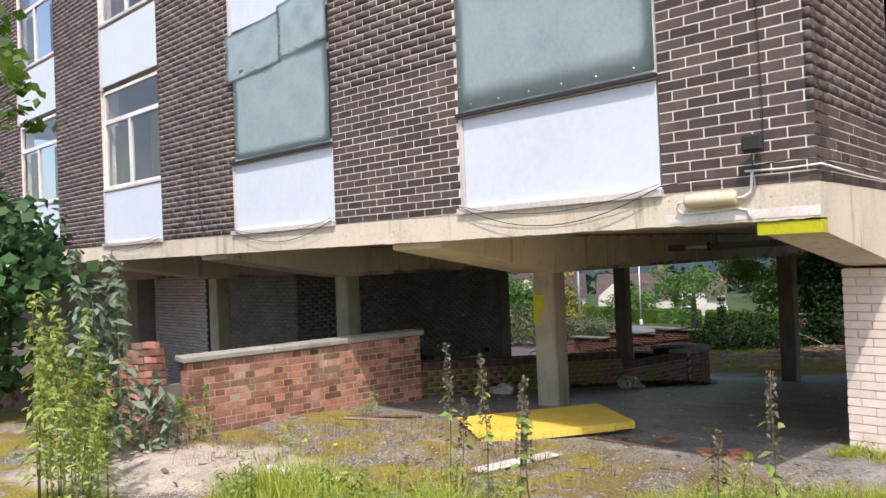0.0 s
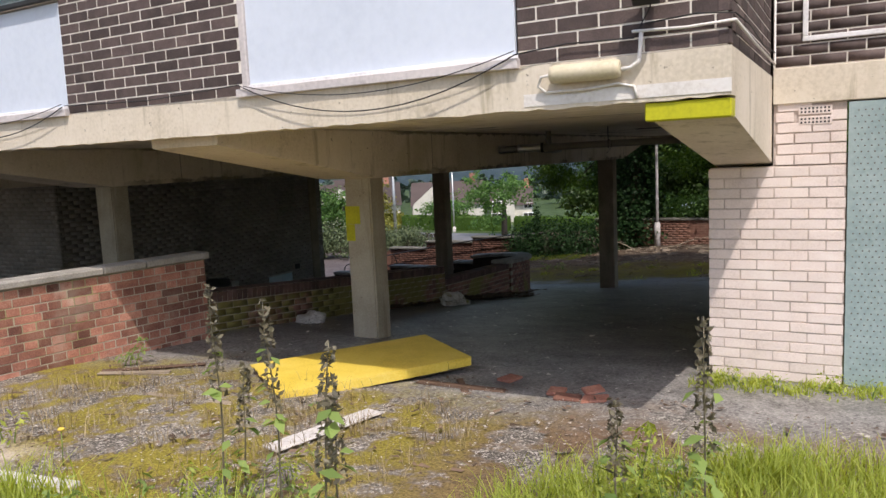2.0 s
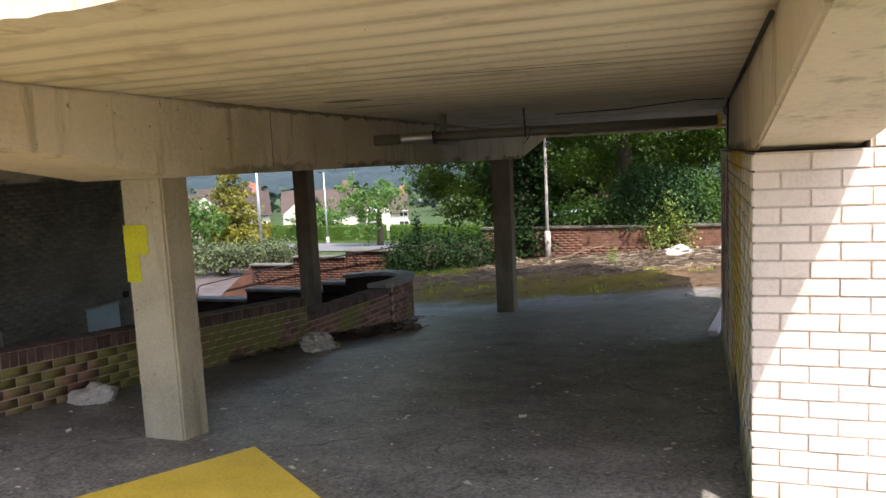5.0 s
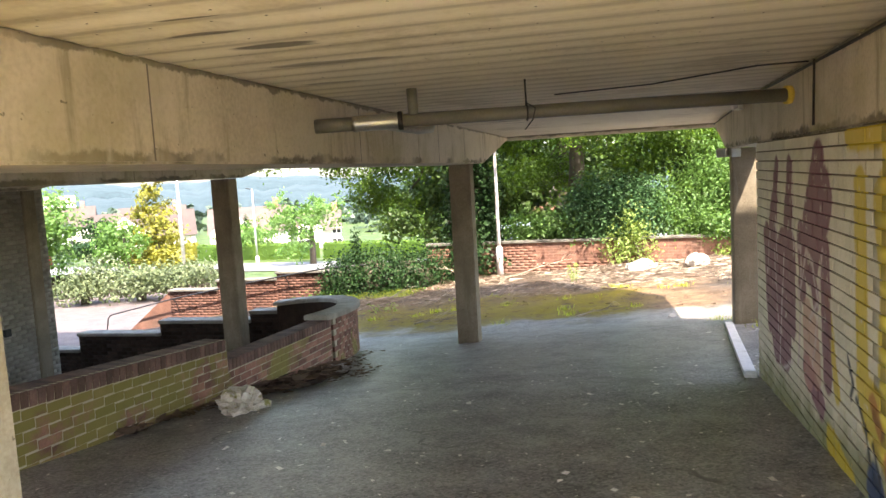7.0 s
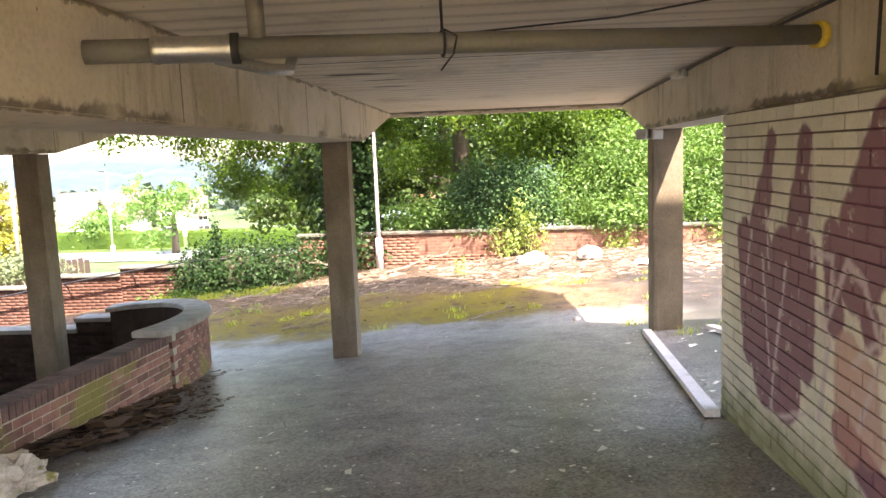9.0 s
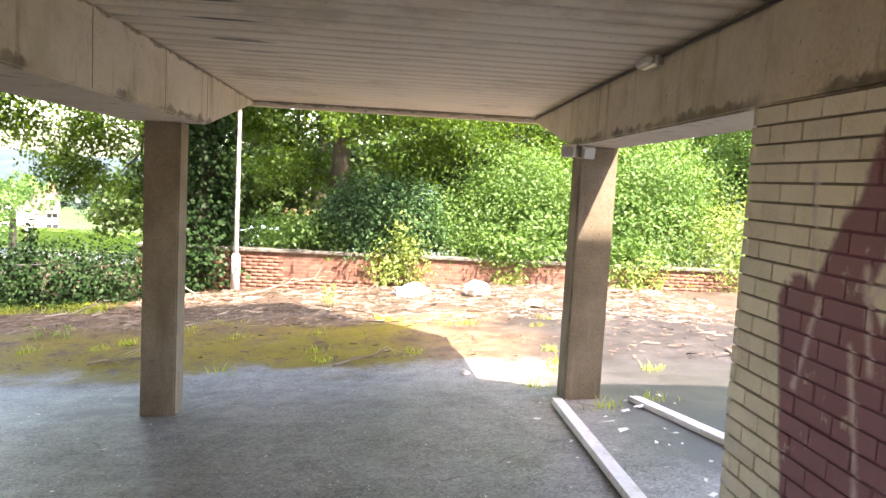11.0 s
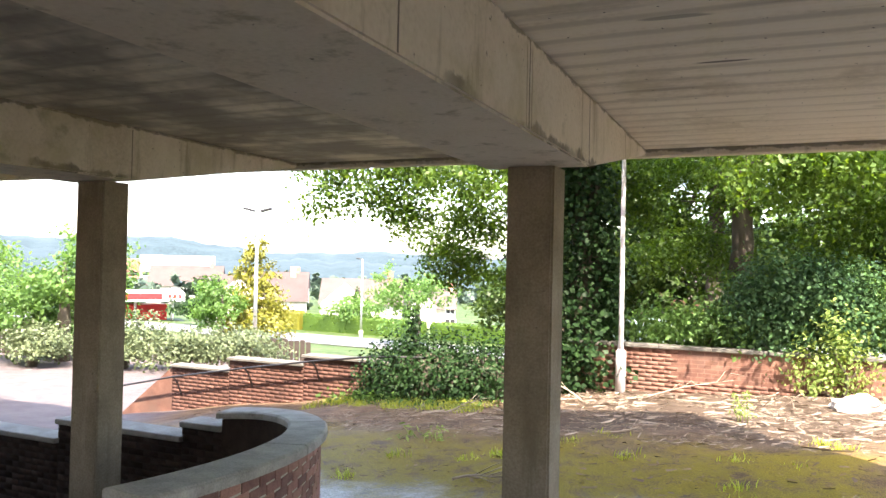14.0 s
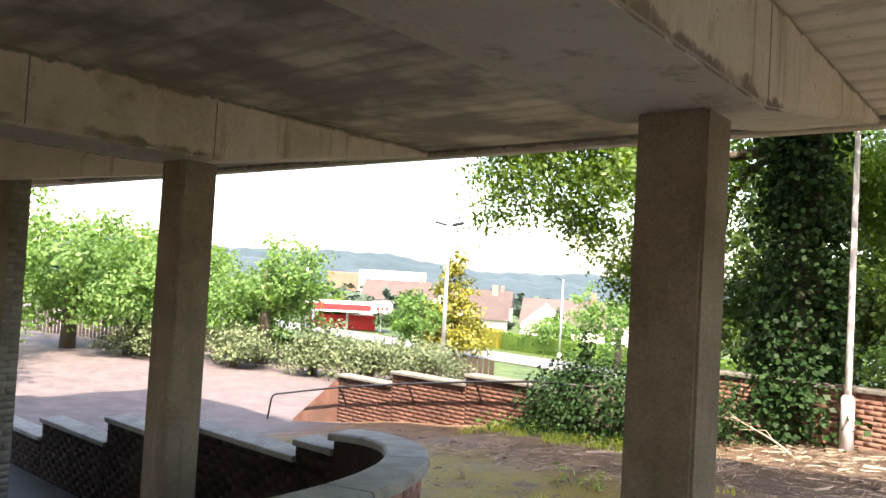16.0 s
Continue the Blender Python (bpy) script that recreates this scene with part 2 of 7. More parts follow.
def make_ground_material():
    m = bpy.data.materials.new("ground")
    m.use_nodes = True
    n, l = m.node_tree.nodes, m.node_tree.links
    p = n["Principled BSDF"]
    pos, xyz = position_field(n, l)
    wob = noise_at(n, l, pos, 0.7, 6, 0.65)
    mid = noise_at(n, l, pos, 2.6, 7, 0.7)
    fine = noise_at(n, l, pos, 70, 3)
    grit = n.new("ShaderNodeTexVoronoi")
    grit.inputs["Scale"].default_value = 55
    l.new(pos, grit.inputs["Vector"])
    yw = calc(n, l, "ADD", xyz[1], calc(n, l, "MULTIPLY", calc(n, l, "SUBTRACT", wob, 0.5), 3.0))
    xw = calc(n, l, "ADD", xyz[0], calc(n, l, "MULTIPLY", calc(n, l, "SUBTRACT", wob, 0.5), 2.0))
    speck = calc(n, l, "MULTIPLY_ADD", grit.outputs["Color"], 0.22, 0.0)
    tarmac = two_tone(n, l, calc(n, l, "ADD", speck, calc(n, l, "ADD", calc(n, l, "MULTIPLY", mid, 0.5), calc(n, l, "MULTIPLY", fine, 0.3))), (0.07, 0.066, 0.064), (0.40, 0.378, 0.36), 0.36, 0.68)
    gravel = two_tone(n, l, grit.outputs["Color"], (0.12, 0.105, 0.09), (0.58, 0.53, 0.47), 0.2, 0.8)
    dusty = two_tone(n, l, mid, (0.08, 0.07, 0.06), (0.48, 0.42, 0.36), 0.40, 0.58)
    front = over(n, l, dusty, gravel, smooth_step(n, l, fine, 0.45, 0.6))
    moss = two_tone(n, l, fine, (0.085, 0.064, 0.01), (0.25, 0.19, 0.025))
    front_moss = two_tone(n, l, fine, (0.12, 0.10, 0.02), (0.36, 0.30, 0.06))
    soil = two_tone(n, l, calc(n, l, "ADD", calc(n, l, "MULTIPLY", mid, 0.5), calc(n, l, "MULTIPLY", fine, 0.5)), (0.055, 0.034, 0.022), (0.24, 0.16, 0.10), 0.40, 0.62)
    sandy = two_tone(n, l, calc(n, l, "ADD", calc(n, l, "MULTIPLY", mid, 0.6), calc(n, l, "MULTIPLY", fine, 0.4)), (0.038, 0.026, 0.018), (0.11, 0.083, 0.064), 0.38, 0.62)
    # bare concrete and moss before the building
    front = over(n, l, front, soil, smooth_step(n, l, calc(n, l, "ADD", mid, calc(n, l, "MULTIPLY", wob, 0.3)), 0.58, 0.68))
    m1 = calc(n, l, "MULTIPLY", smooth_step(n, l, wob, 0.36, 0.5), smooth_step(n, l, mid, 0.44, 0.54))
    m1 = calc(n, l, "MULTIPLY", m1, smooth_step(n, l, xyz[0], -1.4, -2.6))
    front = over(n, l, front, front_moss, m1)
    du = calc(n, l, "MULTIPLY", calc(n, l, "ADD", xw, 5.3), 0.75)
    dv = calc(n, l, "SUBTRACT", calc(n, l, "MULTIPLY_ADD", xyz[0], -0.35, xyz[1]), 3.75)
    away = calc(n, l, "SQRT", calc(n, l, "MULTIPLY_ADD", du, du, calc(n, l, "MULTIPLY", dv, dv)))
    slab = two_tone(n, l, calc(n, l, "ADD", calc(n, l, "MULTIPLY", mid, 0.5), calc(n, l, "MULTIPLY", fine, 0.5)), (0.30, 0.25, 0.21), (0.62, 0.53, 0.46), 0.40, 0.60)
    front = over(n, l, front, slab, calc(n, l, "MULTIPLY", smooth_step(n, l, away, 1.0, 0.75), 0.92))
    colour = over(n, l, front, tarmac, smooth_step(n, l, yw, 4.3, 5.3))
    # cracks and dark damp in the tarmac
    crack = n.new("ShaderNodeTexVoronoi")
    crack.feature = "DISTANCE_TO_EDGE"
    crack.inputs["Scale"].default_value = 0.35
    warp = n.new("ShaderNodeVectorMath")
    warp.operation = "MULTIPLY_ADD"
    warp.inputs[1].default_value = (1.3, 1.3, 0)
    tint = n.new("ShaderNodeTexNoise")
    tint.inputs["Scale"].default_value = 1.5
    l.new(pos, tint.inputs["Vector"])
    l.new(tint.outputs["Color"], warp.inputs[0])
    l.new(pos, warp.inputs[2])
    l.new(warp.outputs[0], crack.inputs["Vector"])
    inner = calc(n, l, "MULTIPLY", smooth_step(n, l, yw, 5.0, 6.0), smooth_step(n, l, yw, 17.5, 16.5))
    colour = over(n, l, colour, (0.035, 0.03, 0.028), calc(n, l, "MULTIPLY", calc(n, l, "MULTIPLY", smooth_step(n, l, crack.outputs["Distance"], 0.007, 0.002), inner), calc(n, l, "MULTIPLY", smooth_step(n, l, mid, 0.5, 0.58), 0.7)))
    colour = over(n, l, colour, (0.06, 0.055, 0.052), calc(n, l, "MULTIPLY", calc(n, l, "MULTIPLY", smooth_step(n, l, wob, 0.56, 0.68), inner), 0.75))
    # the mossy strip and the littered ground behind it
    strip = calc(n, l, "MULTIPLY", smooth_step(n, l, yw, 16.7, 17.4), smooth_step(n, l, yw, 20.6, 19.2))
    strip = calc(n, l, "MULTIPLY", strip, smooth_step(n, l, xw, -1.3, -2.3))
    colour = over(n, l, colour, soil, smooth_step(n, l, yw, 16.9, 17.6))
    colour = over(n, l, colour, moss, calc(n, l, "MULTIPLY", strip, smooth_step(n, l, calc(n, l, "MULTIPLY_ADD", fine, 0.35, mid), 0.52, 0.70)))
    colour = over(n, l, colour, sandy, calc(n, l, "MULTIPLY", smooth_step(n, l, yw, 19.4, 21.2), smooth_step(n, l, xyz[0], -8.5, -5.0)))
    open_yard = calc(n, l, "MULTIPLY", smooth_step(n, l, xw, -1.2, 0.2), smooth_step(n, l, yw, 10.5, 11.5))
    worn = two_tone(n, l, calc(n, l, "ADD", calc(n, l, "MULTIPLY", mid, 0.6), calc(n, l, "MULTIPLY", fine, 0.4)), (0.026, 0.023, 0.022), (0.062, 0.056, 0.054), 0.38, 0.62)
    colour = over(n, l, colour, worn, calc(n, l, "MULTIPLY", open_yard, smooth_step(n, l, yw, 21.5, 20.0)))
    # the drive below and the fields far off
    drive = two_tone(n, l, mid, (0.09, 0.075, 0.075), (0.15, 0.125, 0.125))
    colour = over(n, l, colour, drive, smooth_step(n, l, xyz[0], -13.6, -14.6))
    grass = two_tone(n, l, wob, (0.03, 0.055, 0.015), (0.075, 0.105, 0.03))
    colour = over(n, l, colour, grass, smooth_step(n, l, yw, 41, 43))
    l.new(colour, p.inputs["Base Color"])
    # the tarmac under the building is trodden smooth
    polished = calc(n, l, "MULTIPLY", inner, calc(n, l, "MULTIPLY_ADD", fine, 0.16, 0.12))
    l.new(calc(n, l, "SUBTRACT", calc(n, l, "MULTIPLY_ADD", wob, -0.4, 0.84), polished), p.inputs["Roughness"])
    l.new(calc(n, l, "MULTIPLY_ADD", inner, 0.38, 0.12), p.inputs["Specular IOR Level"])
    b = n.new("ShaderNodeBump")
    b.inputs["Distance"].default_value = 0.012
    l.new(calc(n, l, "ADD", calc(n, l, "MULTIPLY", fine, 0.6), calc(n, l, "MULTIPLY", mid, calc(n, l, "MULTIPLY_ADD", inner, -0.9, 1.2))), b.inputs["Height"])
    l.new(calc(n, l, "MULTIPLY_ADD", inner, -0.35, 0.6), b.inputs["Strength"])
    l.new(b.outputs[0], p.inputs["Normal"])
    return m


GROUND_MAT = make_ground_material()


def stroke_mask(n, l, u, v, strokes, jitter):
    """Paint strokes on a wall: runs of (u0, v0, u1, v1, half width), with a soft ragged edge."""
    best = None
    for u0, v0, u1, v1, r in strokes:
        du, dv = u1 - u0, v1 - v0
        q = max(du * du + dv * dv, 1e-6)
        pu, pv = calc(n, l, "SUBTRACT", u, u0), calc(n, l, "SUBTRACT", v, v0)
        along = calc(n, l, "MULTIPLY_ADD", pu, du / q, calc(n, l, "MULTIPLY", pv, dv / q))
        along = calc(n, l, "MINIMUM", calc(n, l, "MAXIMUM", along, 0.0), 1.0)
        eu = calc(n, l, "MULTIPLY_ADD", along, -du, pu)
        ev = calc(n, l, "MULTIPLY_ADD", along, -dv, pv)
        d = calc(n, l, "SUBTRACT", calc(n, l, "SQRT", calc(n, l, "MULTIPLY_ADD", eu, eu, calc(n, l, "MULTIPLY", ev, ev))), r)
        best = d if best is None else calc(n, l, "MINIMUM", best, d)
    best = calc(n, l, "ADD", best, jitter)
    return smooth_step(n, l, best, 0.02, -0.015)


PURPLE = [(10.36, 1.38, 10.5, 0.95, 0.07), (10.45, 1.1, 10.62, 0.8, 0.12), (9.91, 1.38, 10.02, 0.9, 0.075), (9.95, 1.1, 10.05, 0.75, 0.12), (9.15, 1.4, 9.4, 1.0, 0.14), (9.05, 1.2, 9.35, 0.85, 0.2),
          (10.78, 0.82, 10.66, 0.2, 0.12), (10.5, 0.75, 10.4, 0.1, 0.2), (10.15, 0.75, 10.1, 0.12, 0.2), (9.85, 0.85, 9.85, 0.3, 0.1), (10.3, 0.05, 10.15, 0.02, 0.11),
          (9.6, 0.95, 9.55, 0.6, 0.09), (9.0, 0.9, 8.95, 0.2, 0.1), (9.45, 0.12, 9.1, -0.02, 0.09), (9.3, 0.72, 9.2, 0.6, 0.08)]
PINK = [(9.42, 0.45, 9.4, 0.1, 0.12), (9.25, 0.4, 9.2, 0.15, 0.1)]
PALE = [(10.75, 1.3, 10.7, 0.95, 0.01), (10.65, 0.87, 10.75, 0.55, 0.01), (10.46, 0.75, 10.33, 0.15, 0.012), (10.12, 0.75, 10.25, 0.2, 0.012), (10.25, 0.2, 10.3, -0.1, 0.014), (10.22, -0.1, 9.85, 0.05, 0.01),
        (9.83, 1.38, 9.8, 0.8, 0.012), (9.78, 0.86, 9.58, 0.86, 0.014), (9.58, 0.86, 9.6, 0.66, 0.018), (9.69, 0.6, 9.6, 0.46, 0.02), (9.6, 0.46, 9.68, 0.08, 0.018), (9.63, 0.56, 9.44, 0.86, 0.016),
        (9.44, 0.86, 9.3, 0.8, 0.022), (9.3, 0.8, 9.14, 0.56, 0.014), (9.14, 0.6, 9.36, 0.44, 0.014), (9.16, 0.5, 9.3, 0.18, 0.014), (9.05, 0.9, 9.15, 0.62, 0.012), (10.42, 1.0, 10.36, 0.7, 0.012), (10.4, 0.9, 10.33, 0.98, 0.012)]
GOLD = [(8.5, 1.56, 7.0, 1.56, 0.1), (7.95, 1.2, 7.7, 0.6, 0.2), (7.3, 0.9, 7.1, 0.3, 0.22), (8.35, 1.3, 8.3, 0.3, 0.09), (7.95, 1.55, 8.0, 0.3, 0.08), (8.2, 0.25, 7.6, 0.1, 0.16), (8.95, 0.65, 8.75, 0.15, 0.05), (8.9, -0.15, 8.5, -0.25, 0.09),
        (7.6, 1.2, 7.5, 0.4, 0.14), (7.2, 1.3, 7.1, 0.2, 0.12)]
BLUE = [(8.12, -0.1, 7.95, -0.3, 0.12), (7.9, -0.2, 7.6, -0.1, 0.1), (7.7, 0.1, 7.3, -0.1, 0.14)]
INK = [(8.55, 0.42, 8.45, 0.3, 0.016), (8.45, 0.3, 8.5, 0.22, 0.014), (8.4, 0.24, 8.25, 0.12, 0.018), (8.25, 0.12, 8.2, 0.0, 0.016), (8.15, 0.1, 8.05, -0.05, 0.014), (7.95, 0.05, 7.9, -0.2, 0.016)]
RED_PAINT = [(8.15, 0.3, 8.05, 0.2, 0.05), (7.95, 0.08, 7.9, 0.0, 0.05), (7.8, 0.45, 7.75, 0.3, 0.06)]


def paint_wall(m, stain=True):
    """Sprayed letters and green damp, on the painted wall beside the passage."""
    n, l, p, colour = base_colour_input(m)
    pos, xyz = position_field(n, l)
    jitter = calc(n, l, "MULTIPLY", calc(n, l, "SUBTRACT", noise_at(n, l, pos, 14, 3), 0.5), 0.045)
    y, z = xyz[1], xyz[2]
    side = smooth_step(n, l, xyz[0], -1.0, -1.01)
    damp = calc(n, l, "ADD", z, calc(n, l, "MULTIPLY", calc(n, l, "SUBTRACT", y, 6.1), 0.09))
    damp = calc(n, l, "ADD", damp, calc(n, l, "MULTIPLY", calc(n, l, "SUBTRACT", noise_at(n, l, pos, 3, 5), 0.5), 0.5))
    colour = over(n, l, colour, (0.17, 0.18, 0.05), calc(n, l, "MULTIPLY", smooth_step(n, l, damp, 0.36, 0.08), 0.8))
    patchy = smooth_step(n, l, noise_at(n, l, pos, 9, 6), 0.25, 0.42)
    for strokes, paint, cover in ((GOLD, (0.62, 0.46, 0.02), 0.85), (PURPLE, (0.2, 0.06, 0.1), 0.9), (PINK, (0.52, 0.27, 0.22), 0.7), (PALE, (0.62, 0.5, 0.5), 0.85), (RED_PAINT, (0.4, 0.1, 0.05), 0.7), (BLUE, (0.025, 0.06, 0.16), 0.9), (INK, (0.02, 0.018, 0.03), 0.95)):
        mask = calc(n, l, "MULTIPLY", stroke_mask(n, l, y, z, strokes, jitter), side)
        colour = over(n, l, colour, paint, calc(n, l, "MULTIPLY", calc(n, l, "MULTIPLY", mask, cover), patchy))
    l.new(colour, p.inputs["Base Color"])


WALL_BRICK = material("passage_brick", (0.72, 0.66, 0.54), 0.6, dark=(0.56, 0.5, 0.4), light=(0.8, 0.75, 0.64), scale=5, fine=90, random_tint=0.07)
WALL_MORTAR = material("passage_mortar", (0.20, 0.165, 0.12), 0.9, scale=5, fine=90)
paint_wall(WALL_BRICK)
paint_wall(WALL_MORTAR)


def leaf_material(name, dark, light, clear=0.35, gloss=0.3):
    m = bpy.data.materials.new(name)
    m.use_nodes = True
    n, l = m.node_tree.nodes, m.node_tree.links
    p = n["Principled BSDF"]
    p.inputs["Roughness"].default_value = 0.5
    p.inputs["Specular IOR Level"].default_value = gloss
    geo = n.new("ShaderNodeNewGeometry")
    big = noise_at(n, l, geo.outputs["Position"], 0.6, 3)
    f = calc(n, l, "ADD", calc(n, l, "MULTIPLY", geo.outputs["Random Per Island"], 0.6), calc(n, l, "MULTIPLY", big, 0.5))
    c = two_tone(n, l, f, dark, light, 0.15, 0.9)
    l.new(c, p.inputs["Base Color"])
    t = n.new("ShaderNodeBsdfTranslucent")
    hsv = n.new("ShaderNodeHueSaturation")
    hsv.inputs["Hue"].default_value, hsv.inputs["Saturation"].default_value, hsv.inputs["Value"].default_value = 0.48, 1.15, 1.6
    l.new(c, hsv.inputs["Color"])
    l.new(hsv.outputs[0], t.inputs["Color"])
    mix = n.new("ShaderNodeMixShader")
    mix.inputs[0].default_value = clear
    l.new(p.outputs[0], mix.inputs[1])
    l.new(t.outputs[0], mix.inputs[2])
    l.new(mix.outputs[0], n["Material Output"].inputs[0])
    return m


LEAF_MID = leaf_material("lime_leaf", (0.032, 0.075, 0.013), (0.13, 0.225, 0.04), 0.45)
# Leaves of the back trees, with shade between crowns put into the green.
LEAF_SHADED = leaf_material("shaded_leaf", (0.022, 0.05, 0.012), (0.075, 0.13, 0.03), 0.35)
LEAF_DARK = leaf_material("ivy_leaf", (0.008, 0.024, 0.008), (0.03, 0.065, 0.02), 0.15, 0.12)
SCREEN_STEEL = material("screen_steel", (0.30, 0.38, 0.38), 0.45, dark=(0.22, 0.3, 0.3), light=(0.38, 0.46, 0.46), scale=2.5, fine=30, bump=0.1)
LEAF_LIGHT = leaf_material("shrub_leaf", (0.045, 0.105, 0.026), (0.145, 0.26, 0.07), 0.4)
# Distance haze is mixed into this leaf colour.
HAZY_LEAF = leaf_material("hazy_leaf", (0.03, 0.055, 0.04), (0.075, 0.105, 0.07), 0.1)
SHRUB_DARK = leaf_material("laurel_leaf", (0.025, 0.065, 0.026), (0.08, 0.16, 0.06), 0.2, 0.14)
LEAF_GOLD = leaf_material("cypress_leaf", (0.09, 0.095, 0.01), (0.2, 0.19, 0.025), 0.2)
BRAMBLE = leaf_material("bramble_leaf", (0.06, 0.085, 0.04), (0.16, 0.2, 0.1), 0.2)
GRASS = leaf_material("grass_blade", (0.17, 0.23, 0.03), (0.46, 0.52, 0.12), 0.45)
DRY = leaf_material("dry_stalk", (0.16, 0.12, 0.07), (0.42, 0.34, 0.2), 0.2)
WEED = leaf_material("weed_leaf", (0.09, 0.15, 0.035), (0.3, 0.4, 0.12), 0.35)
THISTLE = leaf_material("thistle_leaf", (0.17, 0.22, 0.05), (0.42, 0.5, 0.16), 0.4)
BUDDLEIA = leaf_material("buddleia_leaf", (0.06, 0.095, 0.06), (0.3, 0.36, 0.26), 0.25)
NETTLE = leaf_material("nettle_seed", (0.07, 0.065, 0.045), (0.26, 0.23, 0.16), 0.25)
# A darker coping stone for the rear walls.
REAR_COPING = material("rear_coping_stone", (0.15, 0.14, 0.12), 0.9, dark=(0.07, 0.065, 0.055), light=(0.22, 0.2, 0.17), scale=4, fine=70)
OLD_MORTAR = material("old_mortar", (0.25, 0.14, 0.105), 0.95, scale=6, fine=90)
BARK = material("bark", (0.10, 0.08, 0.06), 0.95, scale=6, fine=60, bump=0.8)
DRY_WOOD = material("dry_wood", (0.32, 0.26, 0.2), 0.9, scale=3, fine=40)
WHITE_WOOD = material("white_wood", (0.68, 0.64, 0.62), 0.6, scale=3, fine=40, spots=(0.4, 0.35, 0.3), spot_scale=6, spot_edge=(0.55, 0.7))
BROWN_WOOD = material("brown_wood", (0.13, 0.08, 0.055), 0.85, scale=3, fine=40)
GREY_PIPE = material("grey_pipe", (0.17, 0.165, 0.15), 0.5, scale=3, fine=60, bump=0.1)
DARK_RUBBER = material("dark_rubber", (0.03, 0.03, 0.03), 0.7, scale=5, fine=60)
GALVANISED = material("galvanised", (0.5, 0.5, 0.48), 0.35, 0.9, scale=6, fine=80, bump=0.1)
CREAM = material("cream_plastic", (0.62, 0.54, 0.38), 0.5, dark=(0.5, 0.42, 0.27), light=(0.7, 0.62, 0.46), scale=6, fine=60, bump=0.05)
WHITE_PAINT = material("white_paint", (0.72, 0.68, 0.64), 0.6, dark=(0.55, 0.5, 0.45), light=(0.8, 0.77, 0.74), scale=5, fine=50)
WHITE_TRIM = material("white_trim", (0.74, 0.72, 0.72), 0.5, scale=2, fine=40, bump=0.05)
PALE_TRIM = material("pale_trim", (0.58, 0.53, 0.52), 0.6, scale=2, fine=40, bump=0.05)
LIME_PAINT = material("lime_paint", (0.48, 0.46, 0.01), 0.6, scale=6, fine=50)
BLACK = material("black_plastic", (0.02, 0.02, 0.022), 0.5, scale=6, fine=60, bump=0.05)
CABLE = material("cable", (0.03, 0.027, 0.026), 0.6, scale=6, fine=60, bump=0.05)
RAG = material("rag", (0.55, 0.5, 0.42), 0.9, dark=(0.3, 0.26, 0.18), light=(0.7, 0.66, 0.6), scale=9, fine=60, spots=(0.22, 0.2, 0.06), spot_scale=7, spot_edge=(0.55, 0.65))
FENCE_WOOD = material("fence_wood", (0.06, 0.045, 0.035), 0.9, scale=3, fine=40)
PAPER = material("paper", (0.78, 0.75, 0.7), 0.9, scale=9, fine=60)
PLASTER = material("plaster", (0.55, 0.5, 0.4), 0.9, scale=1, fine=40)
CURTAIN = material("curtain", (0.5, 0.43, 0.3), 0.9, scale=2, fine=60)
RENDER_WALL = material("render", (0.6, 0.57, 0.5), 0.9, scale=0.5, fine=10)
ROOF_TILE = material("roof_tile", (0.075, 0.055, 0.05), 0.9, scale=0.6, fine=8, random_tint=0.15)
SIGN_RED = material("sign_red", (0.6, 0.02, 0.02), 0.5, scale=0.5, fine=5, bump=0)
SIGN_WHITE = material("sign_white", (0.8, 0.8, 0.78), 0.5, scale=0.5, fine=5, bump=0)
ROAD = material("road_surface", (0.15, 0.15, 0.16), 0.85, scale=0.5, fine=30)
RUBBLE = material("stone_rubble", (0.5, 0.46, 0.42), 0.9, scale=5, fine=50)
LITTER = material("leaf_litter", (0.15, 0.10, 0.07), 0.95, scale=5, fine=50, random_tint=0.5)
# The blue of the distant air is part of this base colour.
HAZY_HILL = material("hazy_hill", (0.028, 0.048, 0.058), 1.0, dark=(0.014, 0.027, 0.033), light=(0.05, 0.07, 0.078), scale=0.035, fine=0.3, bump=0)
GLASS = bpy.data.materials.new("window_glass")
GLASS.use_nodes = True
GLASS.node_tree.nodes["Principled BSDF"].inputs["Transmission Weight"].default_value = 1.0
GLASS.node_tree.nodes["Principled BSDF"].inputs["Roughness"].default_value = 0.03
GLASS.node_tree.nodes["Principled BSDF"].inputs["IOR"].default_value = 1.45


# middle, half length, half width and depth of the black stains on the soffit
STAINS = [(-3.55, 12.09, 0.27, 0.05, 0.9), (-3.42, 12.58, 0.22, 0.026, 0.9), (-3.46, 13.25, 0.2, 0.04, 0.65), (-3.25, 14.5, 0.13, 0.02, 0.8), (-3.4, 13.7, 0.16, 0.025, 0.5),
          (-3.58, 6.98, 0.15, 0.04, 0.75), (-3.48, 7.34, 0.19, 0.045, 0.8), (-3.45, 7.88, 0.33, 0.05, 0.6), (-3.5, 6.72, 0.12, 0.015, 0.8), (-3.3, 11.75, 0.3, 0.03, 0.6),
          (-2.35, 13.55, 0.2, 0.012, 0.8), (-3.75, 8.6, 0.2, 0.04, 0.5)]


